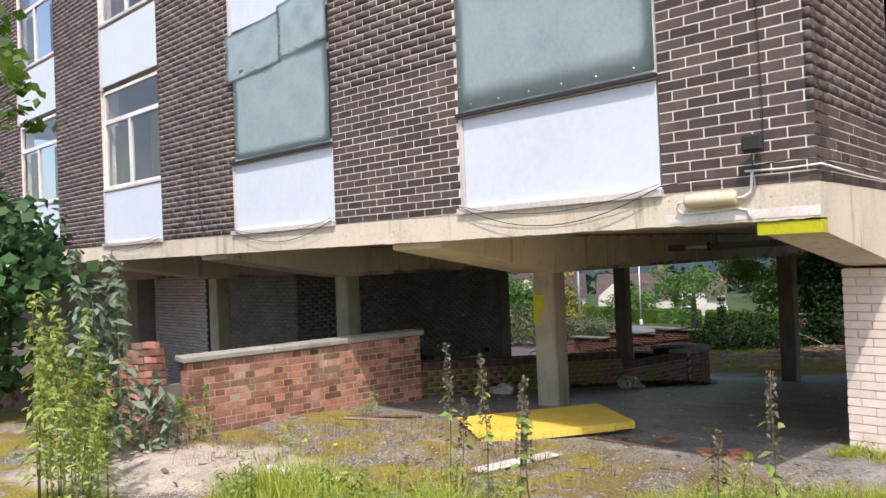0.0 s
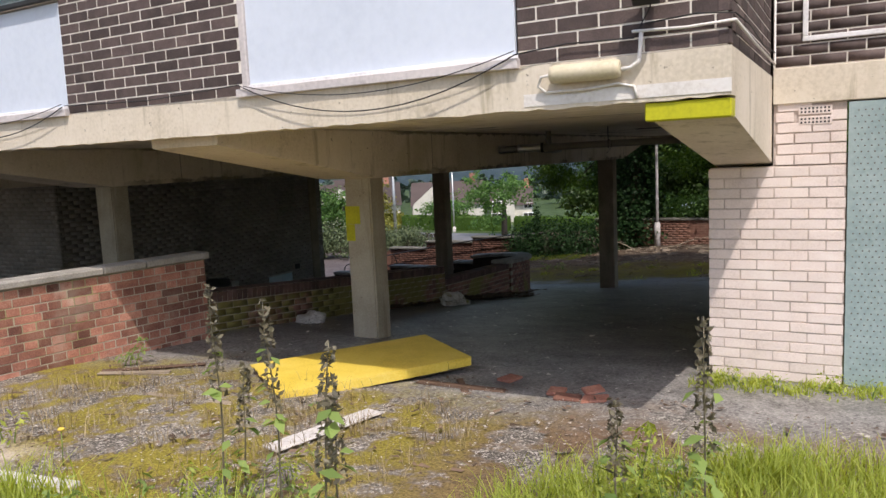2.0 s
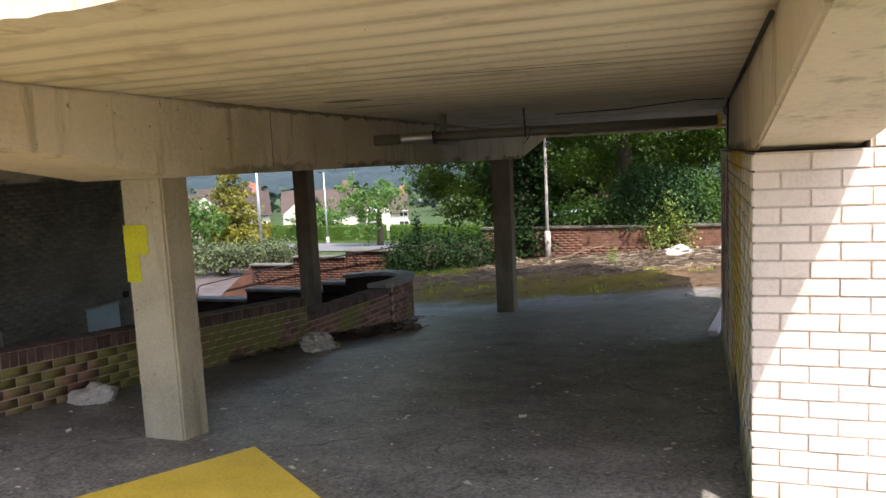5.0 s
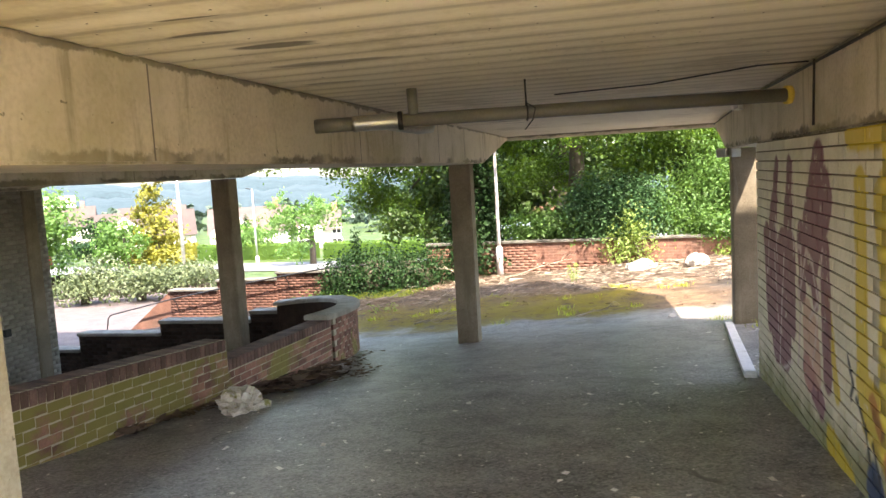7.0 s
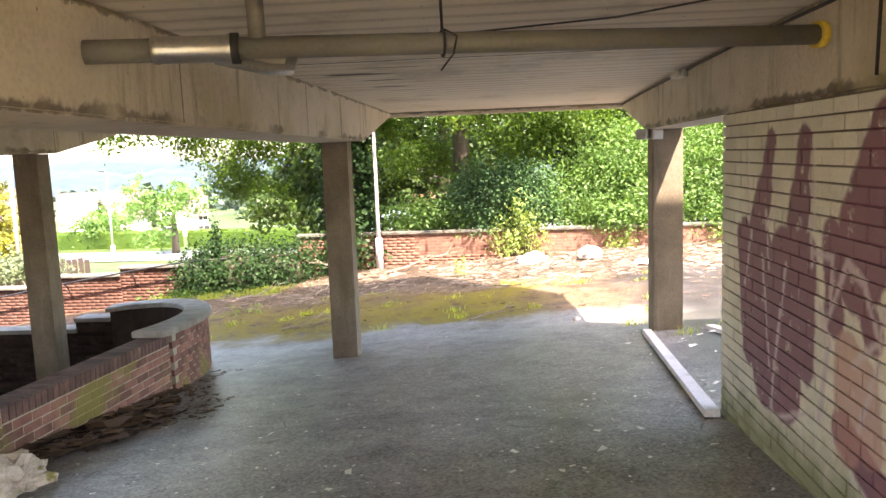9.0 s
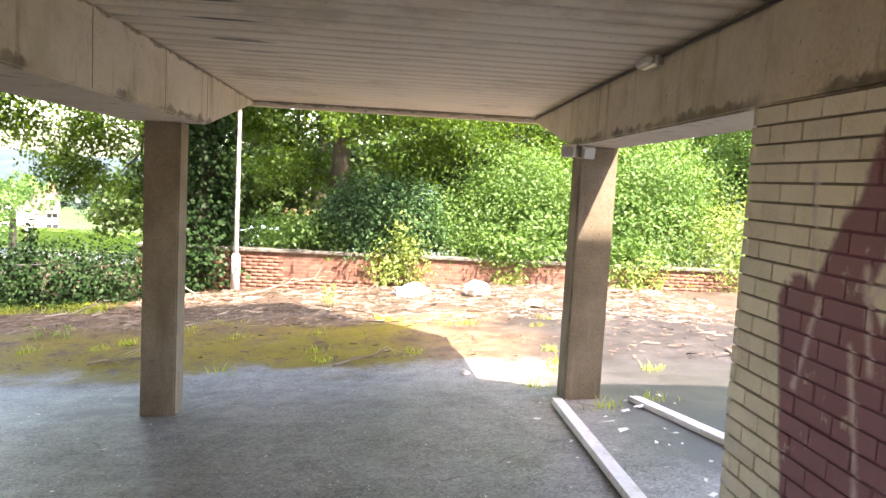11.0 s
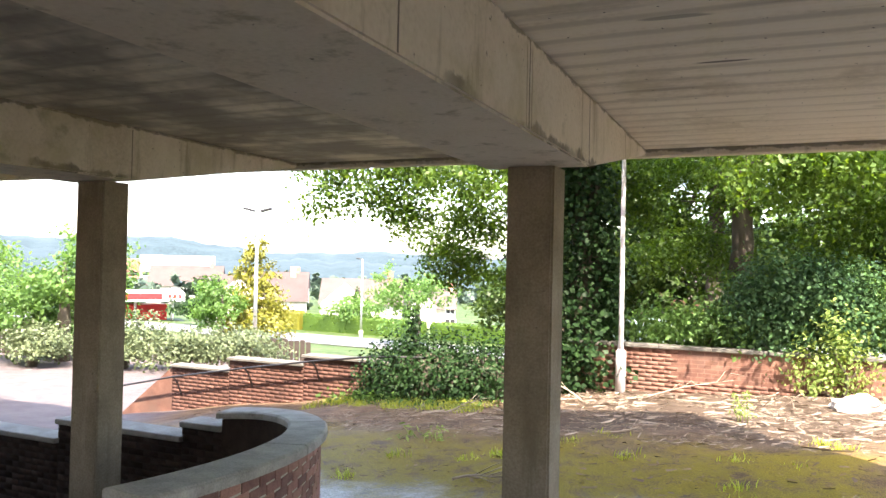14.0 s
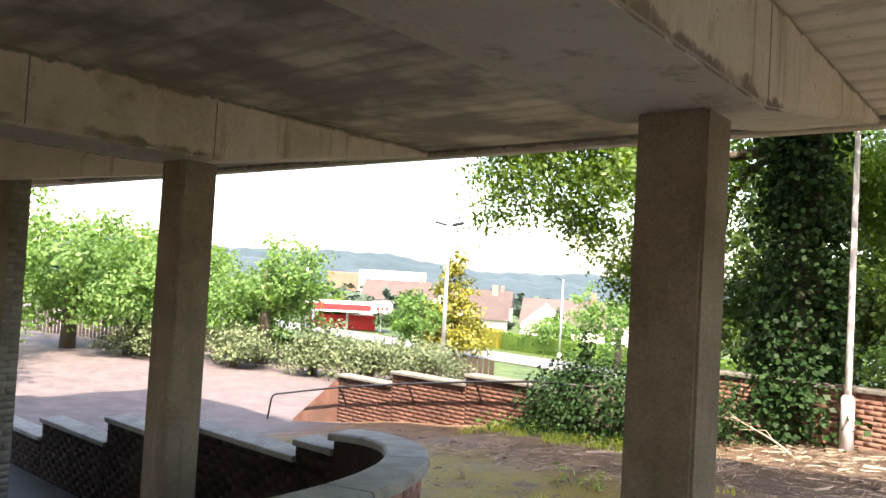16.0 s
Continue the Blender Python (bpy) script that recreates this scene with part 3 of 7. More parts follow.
def streak_soffit():
    """Dark damp streaks that run along the boards, and bands spaced like the waves."""
    n, l, p, colour = base_colour_input(SOFFIT_MAT)
    pos, xyz = position_field(n, l)
    comb = n.new("ShaderNodeCombineXYZ")
    l.new(calc(n, l, "MULTIPLY", xyz[0], 0.9), comb.inputs[0])
    l.new(calc(n, l, "MULTIPLY", xyz[1], 9.0), comb.inputs[1])
    band = noise_at(n, l, comb.outputs[0], 1.0, 5, 0.6)
    colour = over(n, l, colour, (0.76, 0.7, 0.58), calc(n, l, "MULTIPLY", smooth_step(n, l, band, 0.5, 0.62), 0.7))
    colour = over(n, l, colour, (0.36, 0.31, 0.24), calc(n, l, "MULTIPLY", smooth_step(n, l, band, 0.42, 0.28), 0.55))
    # dark and pale bands at the spacing of the soffit waves
    wave = calc(n, l, "SINE", calc(n, l, "MULTIPLY", calc(n, l, "MULTIPLY_ADD", noise_at(n, l, pos, 1.1, 2), 0.10, xyz[1]), 26.5))
    breadth = calc(n, l, "MULTIPLY_ADD", noise_at(n, l, pos, 0.8, 3), 0.9, 0.0)
    colour = over(n, l, colour, (0.36, 0.31, 0.25), calc(n, l, "MULTIPLY", smooth_step(n, l, wave, -0.2, -1.0), breadth))
    colour = over(n, l, colour, (0.8, 0.74, 0.64), calc(n, l, "MULTIPLY", smooth_step(n, l, wave, 0.3, 1.0), breadth))
    # long black damp stains beside the left beam, each with its own ragged outline
    ragged = calc(n, l, "MULTIPLY", calc(n, l, "SUBTRACT", noise_at(n, l, comb.outputs[0], 3.0, 4), 0.5), 1.5)
    for cx, cy, rx, ry, depth in STAINS:
        du = calc(n, l, "MULTIPLY", calc(n, l, "SUBTRACT", xyz[0], cx), 1 / rx)
        dv = calc(n, l, "MULTIPLY", calc(n, l, "SUBTRACT", calc(n, l, "MULTIPLY_ADD", xyz[0], -0.04, xyz[1]), cy - 0.04 * cx), 1 / ry)
        far = calc(n, l, "ADD", calc(n, l, "SQRT", calc(n, l, "MULTIPLY_ADD", du, du, calc(n, l, "MULTIPLY", dv, dv))), ragged)
        colour = over(n, l, colour, (0.055, 0.048, 0.045), calc(n, l, "MULTIPLY", smooth_step(n, l, far, 1.15, 0.75), depth))
    wet = calc(n, l, "MULTIPLY", smooth_step(n, l, xyz[0], -4.6, -5.2), smooth_step(n, l, xyz[1], 10.8, 11.6))
    colour = over(n, l, colour, (0.2, 0.175, 0.15), calc(n, l, "MULTIPLY", calc(n, l, "MULTIPLY", wet, 0.8), smooth_step(n, l, noise_at(n, l, pos, 1.4, 4), 0.32, 0.62)))
    hole = noise_at(n, l, pos, 30, 1)
    colour = over(n, l, colour, (0.05, 0.04, 0.035), smooth_step(n, l, hole, 0.80, 0.83))
    patch = noise_at(n, l, pos, 0.9, 3)
    stain = calc(n, l, "MULTIPLY", smooth_step(n, l, band, 0.5, 0.6), smooth_step(n, l, patch, 0.58, 0.66))
    colour = over(n, l, colour, (0.12, 0.10, 0.085), calc(n, l, "MULTIPLY", stain, 0.4))
    blot = noise_at(n, l, pos, 1.1, 6, 0.7)
    colour = over(n, l, colour, (0.36, 0.3, 0.21), calc(n, l, "MULTIPLY", smooth_step(n, l, blot, 0.52, 0.68), 0.5))
    seam = calc(n, l, "ABSOLUTE", calc(n, l, "SUBTRACT", calc(n, l, "MULTIPLY_ADD", noise_at(n, l, pos, 4, 3), 0.04, xyz[1]), 11.37))
    colour = over(n, l, colour, (0.05, 0.042, 0.035), smooth_step(n, l, seam, 0.012, 0.005))
    crack = calc(n, l, "ABSOLUTE", calc(n, l, "SUBTRACT", calc(n, l, "MULTIPLY_ADD", noise_at(n, l, pos, 3, 3), 0.07, calc(n, l, "MULTIPLY_ADD", xyz[0], -0.07, xyz[1])), 6.56))
    colour = over(n, l, colour, (0.06, 0.05, 0.04), smooth_step(n, l, crack, 0.009, 0.003))
    l.new(colour, p.inputs["Base Color"])


streak_soffit()


def weather_concrete(m, low, high):
    """Grey algae and rusty runs on the beams."""
    n, l, p, colour = base_colour_input(m)
    pos, xyz = position_field(n, l)
    comb = n.new("ShaderNodeCombineXYZ")
    l.new(calc(n, l, "MULTIPLY", xyz[0], 7.0), comb.inputs[0])
    l.new(calc(n, l, "MULTIPLY", xyz[1], 7.0), comb.inputs[1])
    l.new(calc(n, l, "MULTIPLY", xyz[2], 0.8), comb.inputs[2])
    run = noise_at(n, l, comb.outputs[0], 1.0, 5, 0.65)
    colour = over(n, l, colour, low, calc(n, l, "MULTIPLY", smooth_step(n, l, run, 0.54, 0.72), 0.7))
    colour = over(n, l, colour, high, calc(n, l, "MULTIPLY", smooth_step(n, l, run, 0.42, 0.3), 0.5))
    speck = noise_at(n, l, pos, 26, 2)
    colour = over(n, l, colour, (0.1, 0.085, 0.06), calc(n, l, "MULTIPLY", smooth_step(n, l, speck, 0.70, 0.76), 0.7))
    l.new(colour, p.inputs["Base Color"])


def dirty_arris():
    """Black algae and chips along the lower edges of the beams, in ragged runs, and a dark line at the soffit joint."""
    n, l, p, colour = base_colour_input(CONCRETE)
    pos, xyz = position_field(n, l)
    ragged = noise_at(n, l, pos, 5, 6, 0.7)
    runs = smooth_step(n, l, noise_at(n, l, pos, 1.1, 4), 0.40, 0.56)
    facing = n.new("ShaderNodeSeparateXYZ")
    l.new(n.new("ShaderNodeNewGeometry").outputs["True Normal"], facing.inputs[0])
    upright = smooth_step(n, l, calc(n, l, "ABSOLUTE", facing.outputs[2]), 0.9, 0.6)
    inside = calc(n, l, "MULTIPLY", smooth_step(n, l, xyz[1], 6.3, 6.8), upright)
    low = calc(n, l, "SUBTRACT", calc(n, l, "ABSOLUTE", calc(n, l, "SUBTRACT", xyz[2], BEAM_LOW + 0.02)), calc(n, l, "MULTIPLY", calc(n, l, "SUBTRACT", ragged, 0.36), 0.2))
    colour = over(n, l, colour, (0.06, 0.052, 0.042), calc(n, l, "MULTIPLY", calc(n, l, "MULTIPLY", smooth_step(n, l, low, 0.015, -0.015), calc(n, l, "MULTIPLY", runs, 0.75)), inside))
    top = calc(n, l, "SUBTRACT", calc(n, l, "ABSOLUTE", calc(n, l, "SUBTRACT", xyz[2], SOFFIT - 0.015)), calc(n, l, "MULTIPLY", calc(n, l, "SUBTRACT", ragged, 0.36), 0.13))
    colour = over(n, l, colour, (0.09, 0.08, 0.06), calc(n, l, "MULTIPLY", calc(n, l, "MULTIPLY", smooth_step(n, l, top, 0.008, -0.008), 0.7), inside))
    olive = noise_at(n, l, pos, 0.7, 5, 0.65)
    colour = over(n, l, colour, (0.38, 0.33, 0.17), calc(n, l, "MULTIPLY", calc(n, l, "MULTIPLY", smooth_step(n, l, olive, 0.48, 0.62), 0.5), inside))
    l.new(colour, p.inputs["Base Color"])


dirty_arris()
weather_concrete(CONCRETE, (0.30, 0.25, 0.16), (0.6, 0.53, 0.42))
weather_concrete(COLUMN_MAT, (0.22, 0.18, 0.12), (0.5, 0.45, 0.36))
weather_concrete(SHADED_COLUMN, (0.15, 0.12, 0.08), (0.34, 0.3, 0.24))


def algae_bricks():
    """Yellow green algae over the near part of the ramp wall."""
    n, l, p, colour = base_colour_input(RAMP_BRICK)
    pos, xyz = position_field(n, l)
    patch = noise_at(n, l, pos, 1.3, 5, 0.65)
    near = calc(n, l, "MULTIPLY_ADD", smooth_step(n, l, xyz[1], 13.4, 9.4), 0.16, patch)
    mask = calc(n, l, "MULTIPLY", smooth_step(n, l, near, 0.53, 0.66), 0.85)
    colour = over(n, l, colour, (0.2, 0.185, 0.045), mask)
    l.new(colour, p.inputs["Base Color"])


algae_bricks()


# ---- ground ----
ARC_C, ARC_A, ARC_B = (-8.4, 13.6), 2.35, 3.4      # the curved end of the ramp wall
RAMP_X = -6.07                                      # middle of the ramp wall


def in_pit(x, y):
    straight = (x < RAMP_X) & (x > -24) & (y > 2.75) & (y < 13.6)
    bend = (x > ARC_C[0]) & (y >= 13.6) & (((x - ARC_C[0]) / ARC_A) ** 2 + ((y - ARC_C[1]) / ARC_B) ** 2 < 1)
    rest = (x <= ARC_C[0]) & (x > -24) & (y >= 13.6) & (y < 17.0)
    return straight | bend | rest


def axis_steps(lo, hi, fine_lo, fine_hi, fine, coarse):
    a = [*np.arange(fine_lo, fine_hi + fine / 2, fine)]
    for end, way in ((lo, -1), (hi, 1)):
        v, s = (fine_lo, fine) if way < 0 else (fine_hi, fine)
        while (v - end) * way < 0:
            s = min(s * 1.25, coarse)
            v += way * s
            a.append(v)
    return np.array(sorted(a))


def sheet(xs, ys, height, name, mat, leave=None):
    X, Y = np.meshgrid(xs, ys)
    k = len(xs)
    i = (np.arange(len(ys) - 1)[:, None] * k + np.arange(k - 1)[None]).ravel()
    faces = np.stack([i, i + 1, i + 1 + k, i + k], 1)
    c = np.stack([X.ravel(), Y.ravel(), height(X, Y).ravel()], 1)
    if leave is not None:
        mid = c[faces].mean(1)
        faces = faces[~leave(mid[:, 0], mid[:, 1])]
    return solid(c, faces, name, mat, True)


def rough_ground(x, y):
    lumps = 0.012 * np.sin(x * 2.3 + 1.7 * np.sin(y * 1.1)) + 0.01 * np.sin(y * 3.1 + 2 * np.sin(x * 0.9))
    return ground_z(x, y) + lumps * np.interp(y, [3.5, 5, 16.5, 18], [1.3, 0.3, 0.3, 1.5])


put("ground", sheet(axis_steps(-900, 900, -16, 4, 0.125, 60), axis_steps(-60, 1500, -3, 27, 0.125, 60), rough_ground, "ground", GROUND_MAT, in_pit),
    kind="structure", label="worn tarmac with moss, gravel and dry litter", category="ground")
put("pit_floor", sheet(np.linspace(-24, -6.0, 40), np.linspace(2.7, 17.1, 40), lambda x, y: np.interp(y, [2.7, 6, 14, 17], [-0.5, -0.9, -2.3, -2.5]) + 0 * x, "pit_floor", TARMAC),
    kind="structure", label="dark sunken floor under the building", category="floor")


# ---- brickwork ----
def brick_mesh(name, mat):
    bm = bmesh.new()
    block(bm, (-0.5, -0.5, -0.5), (0.5, 0.5, 0.5))
    bmesh.ops.bevel(bm, geom=bm.edges[:], offset=0.022, segments=1, affect="EDGES")
    return mesh_of(bm, name, mat)


rnd = random.Random(7)


def lay_bricks(parent, m, length, height, mat, single=lambda u, v: False, inside=lambda u, v: True, long=0.215, tall=0.065, joint=0.01,
               deep=0.05, proud=0.003, shift=0.0, start=0.0, crooked=0.0, header_row=None):
    """Courses of bricks on the face of a wall. m takes (along, out, up) to the world. Near ones are objects, the rest one mesh."""
    one = brick_mesh("brick", mat)
    lows, highs = [], []
    rows = int(height / (tall + joint) + 0.5)
    for r in range(rows):
        v = start + r * (tall + joint)
        heads = header_row and r % header_row == header_row - 1
        size = (long - joint) / 2 if heads else long
        u = -((size + joint) / 2 if (r % 2) else 0) + shift
        while u < length - 0.01:
            a, b = max(u, 0), min(u + size, length)
            u += size + joint
            if b - a < 0.03 or not inside((a + b) / 2, v + tall / 2):
                continue
            out = proud + rnd.uniform(-1, 1) * min(0.003, proud * 0.4) + rnd.uniform(-crooked, crooked)
            if single((a + b) / 2, v):
                turn = Euler((rnd.uniform(-1, 1) * crooked * 2, rnd.uniform(-1, 1) * crooked, rnd.uniform(-1, 1) * (0.006 + crooked))).to_matrix().to_4x4()
                q = m @ Matrix.Translation(((a + b) / 2, out - deep / 2, v + tall / 2)) @ turn @ Matrix.Diagonal((b - a, deep, tall, 1))
                ob = new("brick", one)
                ob.parent = parent
                ob.matrix_basis = q
            else:
                lows.append((a, out - deep, v))
                highs.append((b, out, v + tall))
    if lows:
        v, f = boxes(lows, highs)
        v = v @ np.array(m.to_3x3()).T + np.array(m.translation)
        tagged(put("brickwork", solid(v, f, "brickwork", mat), None, parent), kind="stuff")


def frame_of(origin, along, out, up=(0, 0, 1)):
    """A matrix whose axes run along a wall, out of it and up."""
    a, o, u = Vector(along), Vector(out), Vector(up)
    m = Matrix((a, o, u)).transposed().to_4x4()
    m.translation = origin
    return m


# ---- concrete frame ----
def add_seams(bm, x, ys, side):
    """Shallow raised seams left by the formwork on a beam's face."""
    for y in ys:
        block(bm, (x - 0.003 * (side < 0), y, 1.60), (x + 0.003 * (side > 0), y + 0.012, 2.0))


for i, gx in enumerate(GRID_X):
    profile = [(FACE + 0.15, SOFFIT - 0.004), (FACE + 0.15, 1.90), (6.25, BEAM_LOW), (15.05, BEAM_LOW), (REAR - 0.03, 1.97), (REAR - 0.03, SOFFIT - 0.004)]
    lo, hi = (-1.0, CORNER_X - 0.002) if i == 0 else (gx - 0.34, gx + 0.34)
    bm = bmesh.new()
    if i == 0:
        ys = [FACE + 0.15, 6.25, 11.2, 15.05, REAR - 0.03]
        low = [1.87, BEAM_LOW, BEAM_LOW, BEAM_LOW, 1.97]
        left, right = [-1.01, -1.01, -0.98, -0.80, -0.68], [CORNER_X - 0.002, CORNER_X - 0.002, -0.54, -0.38, -0.34]
        rings = [[bm.verts.new(c) for c in ((a, y, z), (b, y, z), (b, y, SOFFIT - 0.004), (a, y, SOFFIT - 0.004))] for y, z, a, b in zip(ys, low, left, right)]
        for p, q in zip(rings, rings[1:]):
            for k in range(4):
                bm.faces.new((p[k], p[(k + 1) % 4], q[(k + 1) % 4], q[k]))
        bm.faces.new(rings[0]), bm.faces.new(rings[-1])
        bmesh.ops.recalc_face_normals(bm, faces=bm.faces)
    else:
        prism(bm, profile, "x", lo, hi)
    bmesh.ops.bevel(bm, geom=[e for e in bm.edges if e.calc_length() > 1.5], offset=0.012, segments=2, affect="EDGES")
    if i == 1:
        add_seams(bm, hi, (13.7, 13.78), 1)
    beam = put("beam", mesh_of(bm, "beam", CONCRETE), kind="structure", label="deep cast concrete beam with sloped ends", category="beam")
    if 0 < i < 3:
        for y in (7.3, 9.9, 12.39, 13.74, 15.02):
            part("form_joint", box((hi - 0.002, y, BEAM_LOW + 0.014), (hi + 0.0015, y + 0.009, SOFFIT - 0.03)), DARK_MORTAR, beam, "dark stained formwork joint")
    for row, (y0, y1) in enumerate(((6.36, 6.61), (14.91, 15.19))):
        if i == 0 and row == 0:
            continue
        x0, x1 = (gx - 0.155, gx + 0.15) if i else (-0.735, -0.39)
        foot = float(ground_z(gx, y1)) - 0.1 if i < 2 else -2.6
        bm = box((x0, y0, foot), (x1, y1, BEAM_LOW - 0.003))
        bmesh.ops.bevel(bm, geom=[e for e in bm.edges if abs(e.verts[0].co.z - e.verts[1].co.z) > 1], offset=0.014, segments=2, affect="EDGES")
        for v in bm.verts:
            v.co.x += 0.004 * math.sin(v.co.z * 3 + i)
        # the rear row takes the concrete with shade in its colour
        col = put("column", mesh_of(bm, "column", COLUMN_MAT if row == 0 else SHADED_COLUMN), kind="structure", label="square concrete column, stained and chipped", category="column")
        if i == 1 and row == 0:
            bm = bmesh.new()
            block(bm, (x0 - 0.003, y0 - 0.004, 1.12), (x0 + 0.17, y0 - 0.001, 1.30))
            block(bm, (x0 - 0.003, y0 - 0.004, 0.95), (x0 + 0.1, y0 - 0.001, 1.118))
            part("paint_patch", bm, LIME_PAINT, col, "sprayed lime yellow paint")

# soffit: soft waves left by the boards, bay by bay
def soffit_z(x, y):
    wave = 0.5 + 0.5 * np.sin(2 * math.pi * y / 0.237 + 0.8 * np.sin(x * 0.7 + y * 0.31))
    return SOFFIT - 0.009 * wave * (0.6 + 0.4 * np.sin(y * 1.3 + x * 0.4)) + 0 * x


ceiling = put("ceiling", mesh_of(box((LEFT_X, FACE + 0.15, SOFFIT + 0.008), (-0.72, REAR, SOFFIT + 0.17)), "ceiling", SOFFIT_MAT), kind="structure", label="board-marked concrete soffit with dark damp streaks", category="ceiling")
for k, (a, b) in enumerate(((-4.08, -0.66), (-7.89, -4.72), (-11.71, -8.54), (-15.5, -12.37))):
    put("ceiling_bay", sheet(np.linspace(a, b, 9), np.arange(FACE + 0.15, REAR - 0.02, 0.03), soffit_z, "ceiling_bay", SOFFIT_MAT), kind="structure", label="board-marked concrete soffit between beams", category="ceiling")
for k, (a, b) in enumerate(((-4.0, -1.15), (-7.8, -4.85))):
    r = np.random.default_rng(31 + k)
    X, Y = np.meshgrid(np.arange(a + 0.1, b, 0.215), 5.6 + 0.305 * np.arange(38))
    seen = r.random(X.size) < 0.8
    X, Y = (X.ravel() + r.uniform(-0.02, 0.02, X.size))[seen], (Y.ravel() + r.uniform(-0.01, 0.01, X.size))[seen]
    rad, turn = r.uniform(0.004, 0.007, len(X))[:, None], np.radians(60 * np.arange(6))[None]
    z = np.repeat((soffit_z(X, Y) - 0.002)[:, None], 6, 1)
    v = np.stack([X[:, None] + rad * np.cos(turn), Y[:, None] - rad * np.sin(turn), z], 2).reshape(-1, 3)
    tagged(put("nail_hole", solid(v, np.arange(len(v)).reshape(-1, 6), "nail_hole", DARK_RUBBER), None, ceiling, "rows of small dark nail holes"), kind="stuff")
put("trim_rear", mesh_of(box((LEFT_X, REAR - 0.02, 1.955), (-0.45, REAR + 0.1, 2.2), 0.01), "trim_rear", CONCRETE), kind="structure", label="concrete slab edge", category="trim")


def build_fascia():
    bm = bmesh.new()
    xs = np.linspace(LEFT_X, CORNER_X, 260)
    r = random.Random(5)
    low = [1.965 + r.uniform(-0.006, 0.006) for _ in xs]
    a = [bm.verts.new((x, FACE, z)) for x, z in zip(xs, low)]
    b = [bm.verts.new((x, FACE, 2.2)) for x in xs]
    c = [bm.verts.new((x, FACE + 0.146, 2.2)) for x in xs]
    d = [bm.verts.new((x, FACE + 0.146, z)) for x, z in zip(xs, low)]
    for p, q in ((a, b), (b, c), (c, d), (d, a)):
        for k in range(len(xs) - 1):
            bm.faces.new((p[k], q[k], q[k + 1], p[k + 1]))
    bm.faces.new((a[0], b[0], c[0], d[0])), bm.faces.new((a[-1], b[-1], c[-1], d[-1]))
    bmesh.ops.recalc_face_normals(bm, faces=bm.faces)
    ob = put("fascia", mesh_of(bm, "fascia", CONCRETE), kind="structure", label="stained concrete slab edge", category="fascia")
    part("paint_strip", box((-1.65, FACE - 0.004, 1.985), (CORNER_X + 0.001, FACE - 0.001, 2.05), 0), WHITE_PAINT, ob, "flaking white paint")
    part("beam_nose", box((-1.01, FACE + 0.012, 1.868), (CORNER_X - 0.002, FACE + 0.144, 1.958), 0.006), LIME_PAINT, ob, "lime yellow painted beam nose")


build_fascia()
# side return of the slab edge and the set-back wing
put("trim_side", mesh_of(prism(bmesh.new(), [(FACE + 0.148, 2.2), (FACE + 0.148, 1.868), (PIER_Y - 0.022, 1.60), (PIER_Y - 0.022, 2.2)], "x", CORNER_X - 0.09, CORNER_X), "trim_side", CONCRETE), kind="structure", label="concrete slab edge", category="trim")
put("trim_wing", mesh_of(box((CORNER_X + 0.006, PIER_Y - 0.02, 2.0), (12, PIER_Y + 0.25, 2.25), 0.006), "trim_wing", CONCRETE), kind="structure", label="pale concrete band", category="trim")

# ---- walls ----
BAYS = [(-3.65, -1.68), (-7.46, -5.47), (-11.29, -9.36), (-15.1, -13.17), (-18.9, -16.98)]
edges = [CORNER_X] + [v for b in BAYS for v in (b[1], b[0])] + [LEFT_X]
for k in range(0, len(edges), 2):
    x1, x0 = edges[k], edges[k + 1]
    inset = 0.02 if k == 0 else 0
    wall = put(f"wall_front_{k // 2 + 1}", mesh_of(box((x0, FACE + 0.012, 2.204), (x1 - inset, FACE + 0.3, ROOF)), "wall_front", MORTAR), kind="structure", label="dark brown brick wall with pale mortar", category="wall")
    m = frame_of((x0, FACE + 0.012, 2.209), (1, 0, 0), (0, -1, 0))
    if k == 0:
        lay_bricks(wall, m, x1 - x0, ROOF - 2.21, BROWN_BRICK, lambda u, v: v < 2.2, long=0.215)
    elif k == 2:
        lay_bricks(wall, m, x1 - x0, ROOF - 2.21, BROWN_BRICK, lambda u, v: v < 1.35)
    elif k < 10:
        lay_bricks(wall, m, x1 - x0, ROOF - 2.21, BROWN_BRICK)
side = put("wall_side_1", mesh_of(box((CORNER_X - 0.3, FACE + 0.304, 2.204), (CORNER_X - 0.012, PIER_Y, ROOF)), "wall_side", MORTAR), kind="structure", label="dark brown brick side wall", category="wall")
lay_bricks(side, frame_of((CORNER_X - 0.012, FACE + 0.005, 2.209), (0, 1, 0), (1, 0, 0)), PIER_Y - FACE - 0.005, ROOF - 2.21, BROWN_BRICK, lambda u, v: v < 0.5, shift=-0.11)
put("wall_side_2", mesh_of(box((CORNER_X - 0.2, WALL_END, 2.204), (-0.45, REAR - 0.304, ROOF)), "wall_side", BROWN_BRICK), kind="structure", label="brown brick side wall", category="wall")
put("wall_rear", mesh_of(box((LEFT_X, REAR - 0.3, 2.204), (-0.45, REAR, ROOF)), "wall_rear", BROWN_BRICK), kind="structure", label="brown brick rear wall", category="wall")
wing = put("wall_wing", mesh_of(box((CORNER_X + 0.006, PIER_Y + 0.012, 2.254), (12, WALL_END, ROOF)), "wall_wing", MORTAR), kind="structure", label="dark brown brick wall of the wing", category="wall")
lay_bricks(wing, frame_of((CORNER_X + 0.02, PIER_Y + 0.012, 2.26), (1, 0, 0), (0, -1, 0)), 2.4, 1.6, BROWN_BRICK)
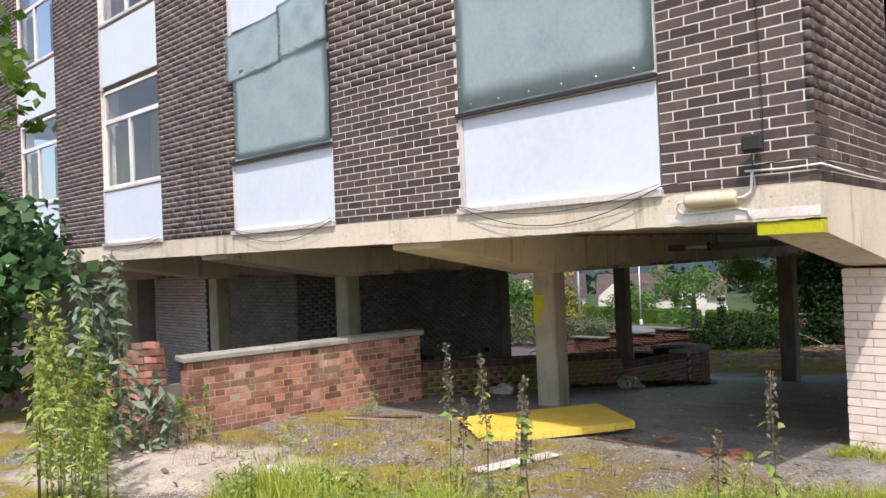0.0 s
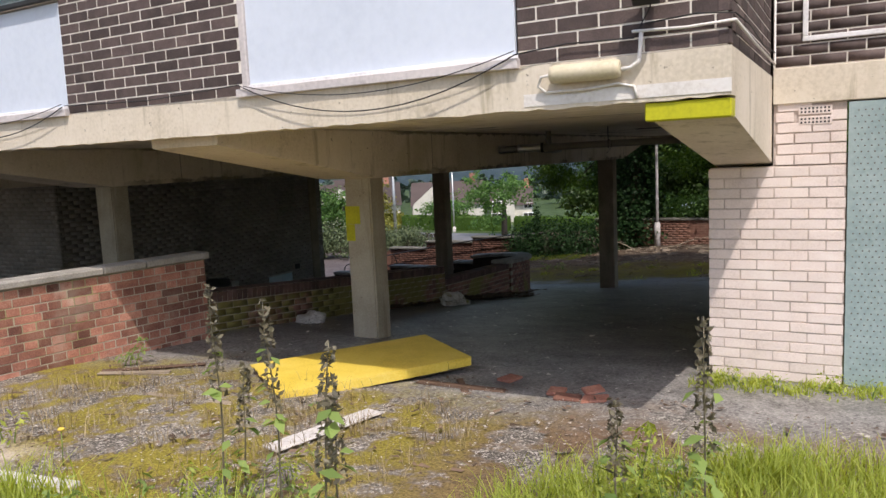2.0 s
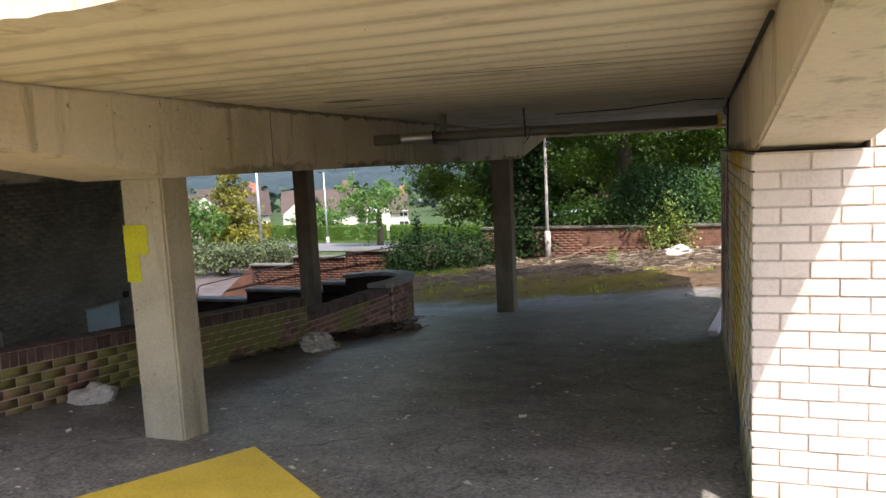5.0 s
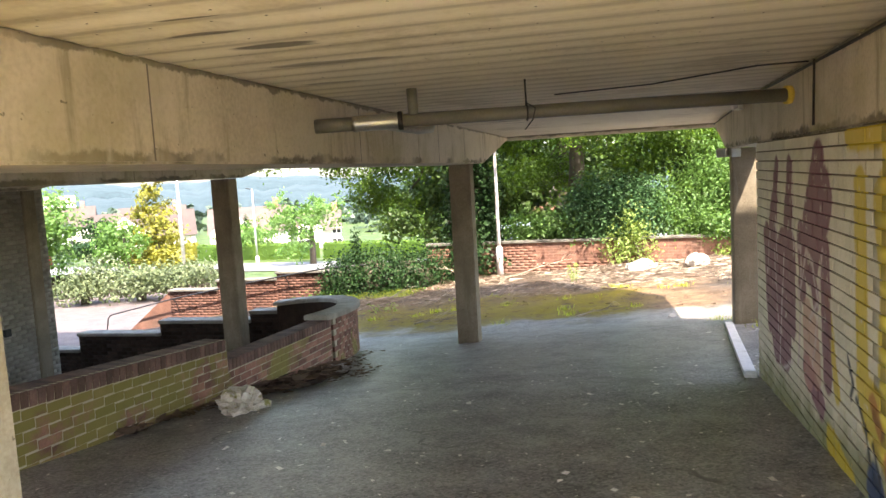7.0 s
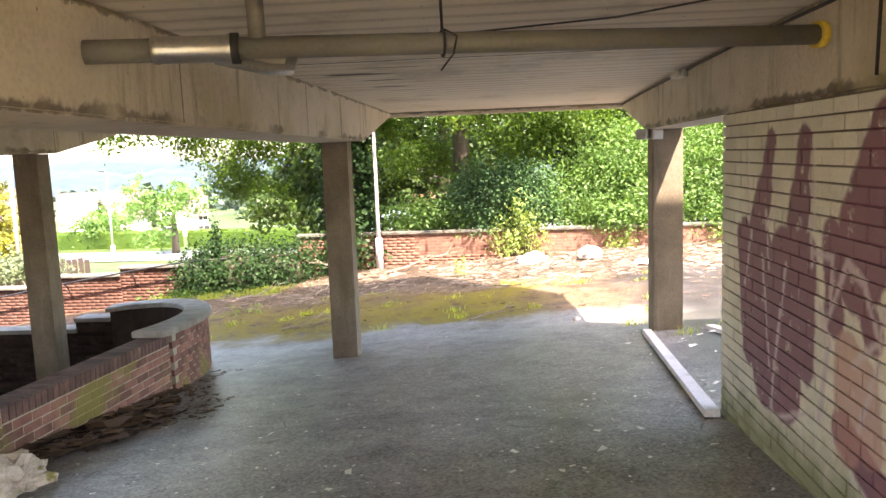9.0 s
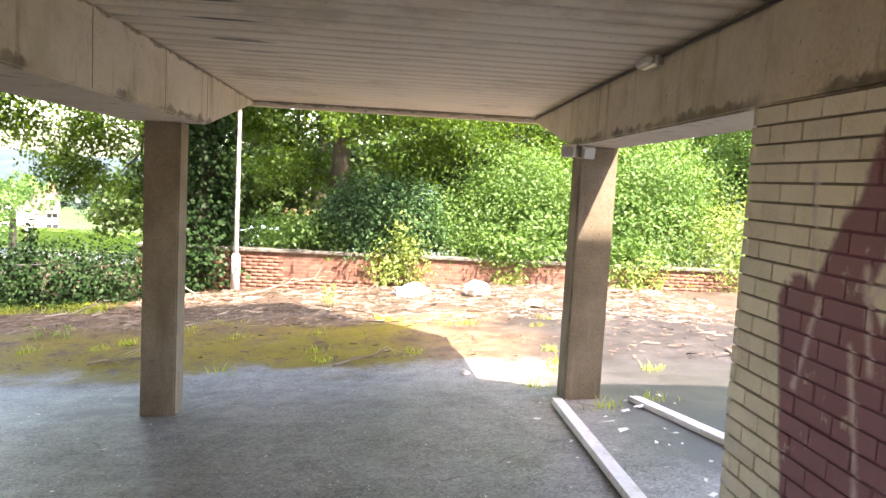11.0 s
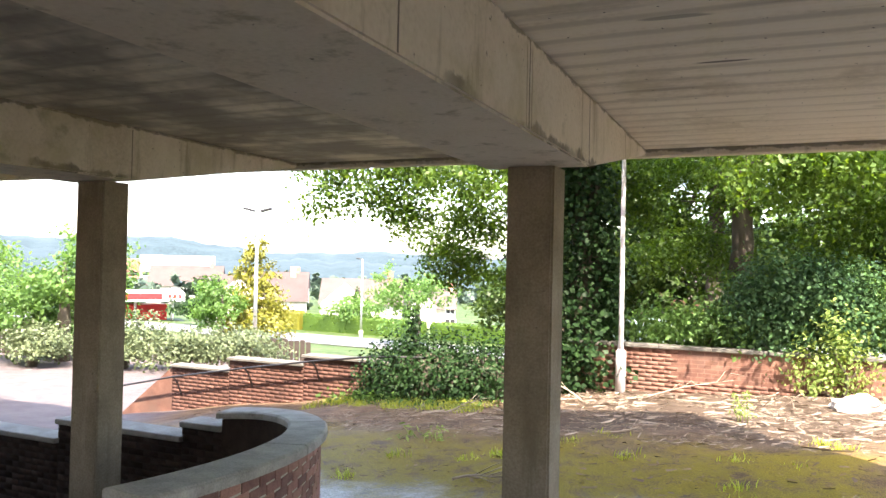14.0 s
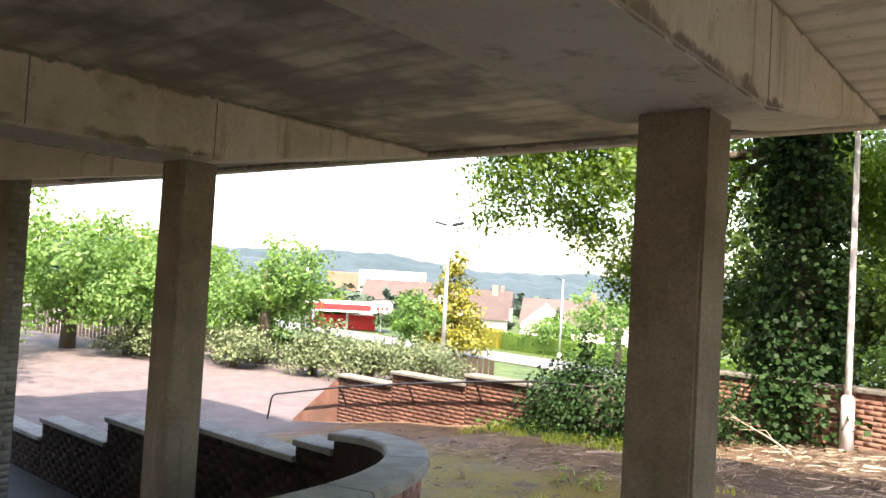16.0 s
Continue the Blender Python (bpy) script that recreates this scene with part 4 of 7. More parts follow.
put("roof", mesh_of(box((LEFT_X, FACE, ROOF + 0.004), (-0.45, REAR, ROOF + 0.3)), "roof", CONCRETE), kind="structure", label="flat concrete roof", category="roof")
put("roof_wing", mesh_of(box((-0.445, PIER_Y, ROOF + 0.004), (12, WALL_END, ROOF + 0.3)), "roof_wing", CONCRETE), kind="structure", label="flat concrete roof of the wing", category="roof")
put("floor_upper", mesh_of(box((LEFT_X, FACE + 0.304, 2.21), (CORNER_X - 0.31, REAR - 0.31, 2.26)), "floor_upper", PLASTER), kind="structure", label="bare upper floor", category="floor")
put("wall_inner", mesh_of(box((LEFT_X, 7.2, 2.264), (CORNER_X - 0.31, 7.3, ROOF)), "wall_inner", PLASTER), kind="structure", label="plastered inner wall", category="wall")
put("floor_second", mesh_of(box((LEFT_X, FACE + 0.304, 4.85), (CORNER_X - 0.31, 7.19, 5.0)), "floor_second", PLASTER), kind="structure", label="floor slab", category="floor")

passage = put("wall_passage", mesh_of(box((WALL_X + 0.012, PIER_Y + 0.012, -1.0), (12, WALL_END - 0.012, BEAM_LOW - 0.005)), "wall_passage", WALL_MORTAR), kind="structure", label="cream painted brick wall sprayed with graffiti", category="wall")
lay_bricks(passage, frame_of((WALL_X + 0.012, WALL_END, BEAM_LOW - 0.005 - 30 * 0.075), (0, -1, 0), (-1, 0, 0)), WALL_END - PIER_Y, 30 * 0.075, WALL_BRICK,
           lambda u, v: u < 3.15 and v > 0.35, lambda u, v: v > 0.15, proud=0.012, shift=-0.08)
lay_bricks(passage, frame_of((4, WALL_END - 0.012, BEAM_LOW - 0.005 - 30 * 0.075), (-1, 0, 0), (0, 1, 0)), 4 - WALL_X, 30 * 0.075, WALL_BRICK, inside=lambda u, v: v > 0.15, proud=0.012)
pier = put("wall_pier", mesh_of(box((-0.59, PIER_Y + 0.014, BEAM_LOW - 0.003), (-0.13, PIER_Y + 0.25, 1.998)), "wall_pier", WHITE_MORTAR), kind="structure", label="white painted brick pier with a green foot", category="wall")
m = frame_of((WALL_X + 0.002, PIER_Y + 0.012, BEAM_LOW - 0.005 - 23 * 0.075), (1, 0, 0), (0, -1, 0))
put("pier_face", mesh_of(box((WALL_X + 0.01, PIER_Y + 0.004, -0.5), (-0.13, PIER_Y + 0.011, BEAM_LOW - 0.006)), "pier_face", WHITE_MORTAR), parent=pier)
lay_bricks(pier, m, 0.9, 23 * 0.075, WHITE_BRICK, lambda u, v: True, proud=0.016, deep=0.03)
lay_bricks(pier, frame_of((-0.575, PIER_Y + 0.014, BEAM_LOW + 0.002), (1, 0, 0), (0, -1, 0)), 0.445, 5.6 * 0.075, WHITE_BRICK, lambda u, v: True,
           lambda u, v: not (0.13 < u < 0.35 and v > 0.26), proud=0.014, shift=-0.1)


def air_brick():
    ob = empty("air_brick", pose(-0.325, PIER_Y + 0.002, 1.915), "cream painted clay air brick set in the pier", "vent")
    bm = bmesh.new()
    for dz in (-0.036, 0.036):
        block(bm, (-0.105, -0.004, dz - 0.03), (0.105, 0.03, dz + 0.03), 0.003)
    part("body", bm, WHITE_BRICK, ob)
    bm = bmesh.new()
    for dz in (-0.036, 0.036):
        for r in (-0.012, 0.012):
            for k in range(8):
                x = -0.085 + k * 0.0243
                block(bm, (x - 0.006, -0.006, dz + r - 0.006), (x + 0.006, -0.0035, dz + r + 0.006))
    tagged(part("holes", bm, BLACK, ob, "small dark square holes"), kind="stuff")


air_brick()
screen = empty("steel_screen", pose(-0.12, PIER_Y - 0.012, 0), "pale green perforated steel security screen beside the pier", "security screen")
part("sheet", box((0, 0, 0.0), (1.3, 0.012, 1.99), 0.003), SCREEN_STEEL, screen)
bm = bmesh.new()
for k in range(30):
    for q in range(48):
        x, z = 0.04 + k * 0.04 + 0.02 * (q % 2), 0.05 + q * 0.04
        bmesh.ops.create_circle(bm, cap_ends=True, radius=0.006, segments=6, matrix=Matrix.Translation((x, -0.002, z)) @ Matrix.Rotation(math.pi / 2, 4, "X"))
tagged(part("perforations", bm, GREY_PIPE, screen, "rows of small dark holes"), kind="stuff")
frame_w = empty("window_frame", pose(-0.41, PIER_Y - 0.01, 2.42), "white painted window frame on the wing wall", "window frame")
part("sill", box((0, 0, 0), (1.9, 0.03, 0.035), 0.004), WHITE_TRIM, frame_w)
part("jamb", box((0, 0, 0.037), (0.035, 0.03, 1.4), 0.004), WHITE_TRIM, frame_w)

core = put("wall_core", mesh_of(box((-16, 8.2, -3), (-11.912, 15.388, SOFFIT - 0.004)), "wall_core", DARK_MORTAR), kind="structure", label="grey painted brick stair core", category="wall")
lay_bricks(core, frame_of((-11.912, 8.2, -2.6), (0, 1, 0), (1, 0, 0)), 7.18, 4.6, GREY_BRICK)
lay_bricks(core, frame_of((-14.2, 15.388, -2.6), (1, 0, 0), (0, 1, 0)), 2.28, 4.6, GREY_BRICK)
lay_bricks(core, frame_of((-16, 8.2, -2.6), (1, 0, 0), (0, -1, 0)), 4.1, 4.6, GREY_BRICK)
left = put("wall_store", mesh_of(box((LEFT_X, 7.8, -3), (-14.8, 8.19, SOFFIT - 0.004)), "wall_store", DARK_MORTAR), kind="structure", label="pale painted brick wall", category="wall")
lay_bricks(left, frame_of((LEFT_X, 7.8, -2.6), (1, 0, 0), (0, -1, 0)), -14.8 - LEFT_X, 4.6, WHITE_BRICK)
# Added wall, shuts out daylight at the block's left end.
put("wall_end", mesh_of(box((LEFT_X - 0.3, 3, -3), (LEFT_X - 0.004, 8.2, SOFFIT - 0.004)), "wall_end", GREY_BRICK), kind="structure", label="added end wall that keeps daylight out under the building", category="wall")

# ---- low brick walls ----
def low_wall(name, a, b, z0, z1, low, thick, label, mat, mortar=DARK_MORTAR):
    """A wall core from a to b whose top falls from z0 to z1; returns it and the frame of its right face."""
    a, b = Vector((*a, 0)), Vector((*b, 0))
    d = (b - a).normalized()
    out = Vector((d.y, -d.x, 0))
    bm = bmesh.new()
    ring = []
    for p, z in ((a, z0), (b, z1)):
        ring.append([bm.verts.new(p + out * s + Vector((0, 0, h))) for s, h in ((thick / 2, low), (thick / 2, z - 0.004), (-thick / 2, z - 0.004), (-thick / 2, low))])
    p, q = ring
    for k in range(4):
        bm.faces.new((p[k], p[(k + 1) % 4], q[(k + 1) % 4], q[k]))
    bm.faces.new(p), bm.faces.new(q)
    bmesh.ops.recalc_face_normals(bm, faces=bm.faces)
    ob = put(name, mesh_of(bm, name, mortar), kind="structure", label=label, category="wall")
    along = Vector((b.x - a.x, b.y - a.y, z1 - z0))
    return ob, along.length, along.normalized(), out, a + out * thick / 2


# front garden wall with a stone coping
w, ln, al, out, o = low_wall("wall_garden", (-6.36, 2.72), (-5.93, 5.66), 0.83, 0.83, -0.3, 0.2, "weathered red brick wall under a stone coping", RED_BRICK, RAMP_MORTAR)
lay_bricks(w, frame_of(o + Vector((0, 0, 0.83 - 14 * 0.075)), al, out), ln, 14 * 0.075, RED_BRICK, lambda u, v: True, header_row=2, crooked=0.002)
lay_bricks(w, frame_of(o + al * ln + Vector((0, 0, 0.83 - 14 * 0.075)), -out, al), 0.2, 14 * 0.075, RED_BRICK, lambda u, v: True)
lay_bricks(w, frame_of(o - out * 0.2 + Vector((0, 0, 0.83 - 14 * 0.075)), out, -al), 0.2, 14 * 0.075, RED_BRICK, lambda u, v: True)
for k, (s0, s1, dz) in enumerate(((-0.05, 0.95, 0), (0.955, 1.9, 0), (1.905, 2.32, 0.0), (2.33, ln + 0.05, 0.0))):
    bm = bmesh.new()
    block(bm, (s0, -0.24, 0.835 + dz), (s1, 0.04, 0.9 + dz), 0.012, frame_of((o.x, o.y, 0), al, out))
    part("coping_stone", bm, COPING, w)
# the broken end of the wall
stub, ln2, al2, out2, o2 = low_wall("wall_broken", (-10.5, 2.15), (-6.42, 2.62), 0.26, 0.62, -0.3, 0.24, "broken red brick wall with missing bricks", RED_BRICK)
lay_bricks(stub, frame_of(o2 + Vector((0, 0, -0.25)), al2.normalized(), out2), ln2, 1.05, RED_BRICK, lambda u, v: u > 1.6,
           lambda u, v: v < 0.5 + 0.11 * u + 0.07 * math.sin(u * 7) - 0.2 * (2.9 < u < 3.25), crooked=0.012)
for k in range(7):
    u = ln2 - 0.12 - 0.2 * k
    ob = new("brick", brick_mesh("brick", RED_BRICK))
    ob.parent = stub
    ob.matrix_basis = Matrix.Translation(o2 + al2 * u - out2 * 0.12 + Vector((0, 0, 0.05 + (0.07 if k < 2 else 0)))) @ pose(0, 0, 0, 3 * k % 7, -3, 12 + 25 * (k % 3)) @ Matrix.Diagonal((0.215, 0.1, 0.065, 1))

# the ramp wall: two sloped lengths with a soldier course
for name, y0, y1, z0, z1, rows in (("wall_ramp_1", 5.68, 10.92, 0.47, -0.03, 9), ("wall_ramp_2", 10.925, 13.55, -0.24, -0.36, 10)):
    w, ln, al, out, o = low_wall(name, (RAMP_X, y0), (RAMP_X, y1), z0, z1, -2.6, 0.22, "low brown brick ramp wall with green algae", RAMP_BRICK, RAMP_MORTAR)
    keep = (lambda u, v: u > 2.3) if name.endswith("1") else (lambda u, v: True)
    lay_bricks(w, frame_of(o + Vector((0, 0, z0 - 0.115 - rows * 0.075)), al, out), ln, rows * 0.075, RAMP_BRICK, keep)
    one = brick_mesh("soldier_brick", SOLDIER)
    for k in range(int(ln / 0.075)):
        ob = new("soldier_brick", one)
        ob.parent = w
        ob.matrix_basis = frame_of(o + al * (0.037 + 0.075 * k) + Vector((0, 0, z0 * 0 + 0)), al, out) @ Matrix.Translation((0, -0.109, z0 - 0.055)) @ Matrix.Diagonal((0.065, 0.235, 0.11, 1))


def arc_point(a, off=0.0):
    """A point of the bend; a in radians from its start, off metres outwards."""
    p = Vector((ARC_C[0] + ARC_A * math.cos(a), ARC_C[1] + ARC_B * math.sin(a), 0))
    nrm = Vector((math.cos(a) / ARC_A, math.sin(a) / ARC_B, 0)).normalized()
    return p + nrm * off, nrm


def arc_top(a):
    return -0.36 - 0.42 * (a / (math.pi / 2))


def build_bend():
    bm = bmesh.new()
    steps = 40
    rings = []
    for k in range(steps + 1):
        a = math.pi / 2 * k / steps
        top = arc_top(a) - 0.01
        rings.append([bm.verts.new(arc_point(a, s)[0] + Vector((0, 0, h))) for s, h in ((0.11, -2.6), (0.11, top), (-0.11, top), (-0.11, -2.6))])
    for p, q in zip(rings, rings[1:]):
        for k in range(4):
            bm.faces.new((p[k], p[(k + 1) % 4], q[(k + 1) % 4], q[k]))
    bm.faces.new(rings[0]), bm.faces.new(rings[-1])
    bmesh.ops.recalc_face_normals(bm, faces=bm.faces)
    w = put("wall_bend", mesh_of(bm, "wall_bend", RAMP_MORTAR), kind="structure", label="curved brown brick wall with a broad stone coping", category="wall")
    lining = bmesh.new()
    rows = [[lining.verts.new(arc_point(math.pi / 2 * k / steps, s)[0] + Vector((0, 0, h))) for s, h in ((-0.113, -2.6), (-0.113, arc_top(math.pi / 2 * k / steps) - 0.012), (-0.135, arc_top(math.pi / 2 * k / steps) - 0.012), (-0.135, -2.6))] for k in range(steps + 1)]
    for p, q in zip(rows, rows[1:]):
        for k in range(4):
            lining.faces.new((p[k], p[(k + 1) % 4], q[(k + 1) % 4], q[k]))
    bmesh.ops.recalc_face_normals(lining, faces=lining.faces)
    part("inner_face", lining, SHADED_BRICK, w, "brick inner face, colour darkened for the pit's shade")
    one = brick_mesh("brick", RAMP_BRICK)
    for r in range(9):
        a = 0.02 if r % 2 else 0.055
        while a < math.pi / 2:
            p, nrm = arc_point(a, 0.112)
            speed = math.hypot(ARC_A * math.sin(a), ARC_B * math.cos(a))
            ob = new("brick", one)
            ob.parent = w
            ob.matrix_basis = frame_of(p + Vector((0, 0, arc_top(a) - 0.05 - r * 0.075)), (-nrm.y, nrm.x, 0), nrm) @ Matrix.Translation((0, -0.02, 0)) @ Matrix.Diagonal((0.205, 0.05, 0.065, 1))
            a += 0.215 / speed
    # coping, in four cut lengths
    cuts = [-0.09, 0.42, 0.84, 1.24, 1.6]
    for c0, c1 in zip(cuts, cuts[1:]):
        bm = bmesh.new()
        rings = []
        for k in range(9):
            a = c0 + 0.003 + (c1 - c0 - 0.006) * k / 8
            top = arc_top(a)
            rings.append([bm.verts.new(arc_point(a, s)[0] + Vector((0, 0, h))) for s, h in ((0.17, top), (0.17, top + 0.055), (0.15, top + 0.07), (-0.15, top + 0.07), (-0.17, top + 0.055), (-0.17, top))])
        for p, q in zip(rings, rings[1:]):
            for k in range(6):
                bm.faces.new((p[k], p[(k + 1) % 6], q[(k + 1) % 6], q[k]))
        bm.faces.new(rings[0]), bm.faces.new(rings[-1])
        bmesh.ops.recalc_face_normals(bm, faces=bm.faces)
        part("coping_stone", bm, COPING, w)


build_bend()
# stepped ramp walls, bricks coloured darker for the shade under the slab
for k, (x0, x1, top) in enumerate(((-8.97, -8.42, -0.93), (-10.9, -8.975, -1.1), (-12.76, -10.905, -1.34), (-14.7, -12.765, -1.67), (-16.6, -14.705, -1.95))):
    w = put(f"wall_step_{k + 1}", mesh_of(box((x0, 16.89, -2.8), (x1, 17.11, top - 0.004)), "wall_step", SHADED_MORTAR), kind="structure", label="stepped brown brick ramp wall", category="wall")
    lay_bricks(w, frame_of((x1, 16.89, top - 0.004 - 20 * 0.075), (-1, 0, 0), (0, -1, 0)), x1 - x0, 20 * 0.075, SHADED_BRICK)
    part("coping_stone", box((x0 - 0.0, 16.83, top), (x1 + 0.02, 17.17, top + 0.065), 0.01), COPING, w)

# ---- boundary ----
bw = put("wall_boundary", mesh_of(box((-7.5, 24.2, -2.2), (14, 24.42, -0.52)), "wall_boundary", OLD_MORTAR), kind="structure", label="red brick boundary wall with pale coping", category="wall")
lay_bricks(bw, frame_of((-7.5, 24.2, -0.52 - 18 * 0.075), (1, 0, 0), (0, -1, 0)), 21.5, 18 * 0.075, OLD_BRICK, lambda u, v: 3 < u < 10.5 and v > 0.75, proud=0.001)
for k in range(24):
    part("coping_stone", box((-7.5 + 0.9 * k, 24.15, -0.516), (-6.605 + 0.9 * k, 24.47, -0.45), 0.01), REAR_COPING, bw)
for k, (x0, x1, top) in enumerate(((-14.6, -13.1, -1.40), (-13.095, -11.3, -1.15), (-11.295, -8.6, -0.97))):
    w = put(f"wall_steps_{k + 1}", mesh_of(box((x0, 22.7, -2.8), (x1, 22.95, top)), "wall_steps", STEP_MORTAR), kind="structure", label="red brown brick wall beside the outside steps", category="wall")
    lay_bricks(w, frame_of((x0, 22.7, top - 15 * 0.075), (1, 0, 0), (0, -1, 0)), x1 - x0, 15 * 0.075, STEP_BRICK, proud=0.001)
    part("coping_stone", box((x0 - 0.03, 22.64, top + 0.004), (x1 + (0.0 if k < 2 else 0), 23.0, top + 0.06), 0.01), REAR_COPING, w)
bm = bmesh.new()
prism(bm, [(-14.605, -2.8), (-14.605, -1.40), (-16.0, -2.5), (-16.0, -2.8)], "y", 22.7, 22.95)
put("wall_steps_end", mesh_of(bm, "wall_steps_end", OLD_BRICK), kind="structure", label="sloping end of the step wall", category="wall")


# ---- windows of the front ----
def white_bar(parent, name, a, b, mat=WHITE_TRIM, bevel=0.004):
    return part(name, box(a, b, bevel), mat, parent)


def window(name, x0, x1, z0, z1, label, curtains=True):
    """A white frame with a top light and two lower lights."""
    y = FACE + 0.05
    ob = empty(name, pose(x0, y, z0), label, "window", kind="structure")
    w, h, t = x1 - x0, z1 - z0, 0.05
    white_bar(ob, "sill", (-0.0, -0.05, -0.04), (w, 0.05, 0.0), PALE_TRIM)
    white_bar(ob, "jamb", (0, 0, 0.002), (t, 0.06, h))
    white_bar(ob, "jamb", (w - t, 0, 0.002), (w, 0.06, h))
    white_bar(ob, "head", (t + 0.001, 0, h - t), (w - t - 0.001, 0.06, h))
    cut = h * 0.66
    white_bar(ob, "transom", (t + 0.001, 0, cut), (w - t - 0.001, 0.06, cut + 0.07))
    white_bar(ob, "mullion", (w * 0.45, 0, 0.05), (w * 0.45 + 0.06, 0.06, cut - 0.001))
    white_bar(ob, "bottom_rail", (t + 0.001, 0, 0.003), (w - t - 0.001, 0.06, 0.048))
    for a, b, c, d in ((t, w - t, cut + 0.07, h - t), (t, w * 0.45, 0.05, cut), (w * 0.45 + 0.06, w - t, 0.05, cut)):
        pane = part("pane", box((a, 0.028, c), (b, 0.034, d)), GLASS, ob)
        pane.visible_shadow = False
    if curtains:
        for a, b in ((t, w * 0.3), (w * 0.66, w - t)):
            bm = bmesh.new()
            k = 24
            lo = [bm.verts.new((x0 + a + (b - a) * i / k, y + 0.16 + 0.025 * math.sin(i * 1.9), z0 + 0.05)) for i in range(k + 1)]
            hi = [bm.verts.new((x0 + a + (b - a) * i / k * 0.9, y + 0.16 + 0.02 * math.sin(i * 1.9), z0 + cut)) for i in range(k + 1)]
            for i in range(k):
                bm.faces.new((lo[i], lo[i + 1], hi[i + 1], hi[i])).smooth = True
            bmesh.ops.solidify(bm, geom=bm.faces[:], thickness=0.004)
            put("curtain", mesh_of(bm, "curtain", CURTAIN), label="limp beige curtain hanging behind the window", category="curtain")


def spandrel(x0, x1, z0, z1, sill=True):
    ob = empty("spandrel_panel", pose(x0, FACE, z0), "plain white painted infill panel under the window", "panel", "white infill panels of the front")
    w, h = x1 - x0, z1 - z0
    part("board", box((0.05, 0.02, 0.05), (w - 0.02, 0.05, h), 0.003), WHITE_PANEL, ob)
    part("edge_strip", box((0, 0.0, 0.0), (0.048, 0.06, h), 0.004), PALE_TRIM, ob)
    if sill:
        part("flashing", box((-0.03, -0.035, -0.02), (w + 0.01, 0.06, 0.035), 0.004), PALE_TRIM, ob, "pale grey flashing along the foot")
        part("rail", box((0.05, 0.005, 0.037), (w - 0.0, 0.055, 0.06), 0.003), WHITE_TRIM, ob)
    return ob


def dented_sheet(parent, name, x0, x1, z0, z1, y, seed, tilt=0.0):
    """A thin steel sheet, slightly buckled, fixed with rivets."""
    r = random.Random(seed)
    bm = bmesh.new()
    nx, nz = 16, 12
    grid = [[bm.verts.new((x0 + (x1 - x0) * i / nx, y + 0.008 * math.sin(i * 0.9 + seed) * math.sin(j * 0.7) + r.uniform(-0.002, 0.002), z0 + (z1 - z0) * j / nz + tilt * (i / nx - 0.5))) for i in range(nx + 1)] for j in range(nz + 1)]
    for j in range(nz):
        for i in range(nx):
            bm.faces.new((grid[j][i], grid[j][i + 1], grid[j + 1][i + 1], grid[j + 1][i])).smooth = True
    bmesh.ops.solidify(bm, geom=bm.faces[:], thickness=0.003)
    ob = part(name, bm, STEEL_SHEET, parent)
    for k in range(6):
        for x, z in ((x0 + 0.04, z0 + (z1 - z0) * (k + 0.5) / 6), (x0 + (x1 - x0) * (k + 0.5) / 6, z0 + 0.04)):
            bm = bmesh.new()
            bmesh.ops.create_uvsphere(bm, u_segments=8, v_segments=4, radius=0.011, matrix=Matrix.Translation((x, y - 0.012, z)))
            part("rivet", bm, GALVANISED, ob)
    return ob


for k, (x0, x1) in enumerate(BAYS):
    spandrel(x0, x1, 2.21, 3.06)
    spandrel(x0, x1, 4.70, 5.68, False)
    spandrel(x0, x1, 7.38, ROOF, False)
    window(f"window_{k + 6}", x0, x1, 5.76, 7.36, "white framed upper window with pale curtains")
    if k >= 2:
        window(f"window_{k + 1}", x0, x1, 3.11, 4.68, "white framed window with a broken pane and limp curtains")
    else:
        window(f"window_{k + 1}", x0, x1, 3.11, 4.68, "white framed window boarded over with steel sheet", False)
        ob = empty("security_sheet", pose(0, 0, 0), "pale blue grey galvanised steel sheet over a window" if k == 0 else "overlapping buckled steel sheets screwed over a window", "window board", "steel boards on the front")
        if k == 0:
            dented_sheet(ob, "sheet", x0 + 0.02, x1 - 0.01, 3.13, 5.7, FACE - 0.012, 2)
            part("ledge", box((x0 + 0.0, FACE - 0.04, 3.075), (x1, FACE + 0.04, 3.108), 0.003), DARK_RUBBER, ob, "dark drip ledge")
        else:
            dented_sheet(ob, "sheet", x0 + 0.1, x1 - 0.01, 3.13, 4.22, FACE - 0.012, 3)
            dented_sheet(ob, "sheet", x0 - 0.02, x0 + 1.15, 4.12, 4.72, FACE - 0.024, 4, 0.06)
            dented_sheet(ob, "sheet", x0 + 1.1, x1, 4.2, 4.85, FACE - 0.018, 5, 0.08)
            part("ledge", box((x0, FACE - 0.04, 3.075), (x1, FACE + 0.04, 3.108), 0.003), DARK_RUBBER, ob, "dark drip ledge")


# ---- cables and fittings on the front ----
def cable(points, label, radius=0.004, mat=CABLE):
    bm = tube(bmesh.new(), points, radius, 6)
    return put("cable", mesh_of(bm, "cable", mat), label=label, category="cable")


def sag(x0, z0, x1, z1, low, y, n=14):
    out = []
    for i in range(n + 1):
        s = i / n
        chord = z0 + (z1 - z0) * s
        out.append((x0 + (x1 - x0) * s, y - 0.01 * math.sin(math.pi * s), chord - (min(z0, z1) - low) * 4 * s * (1 - s)))
    return out


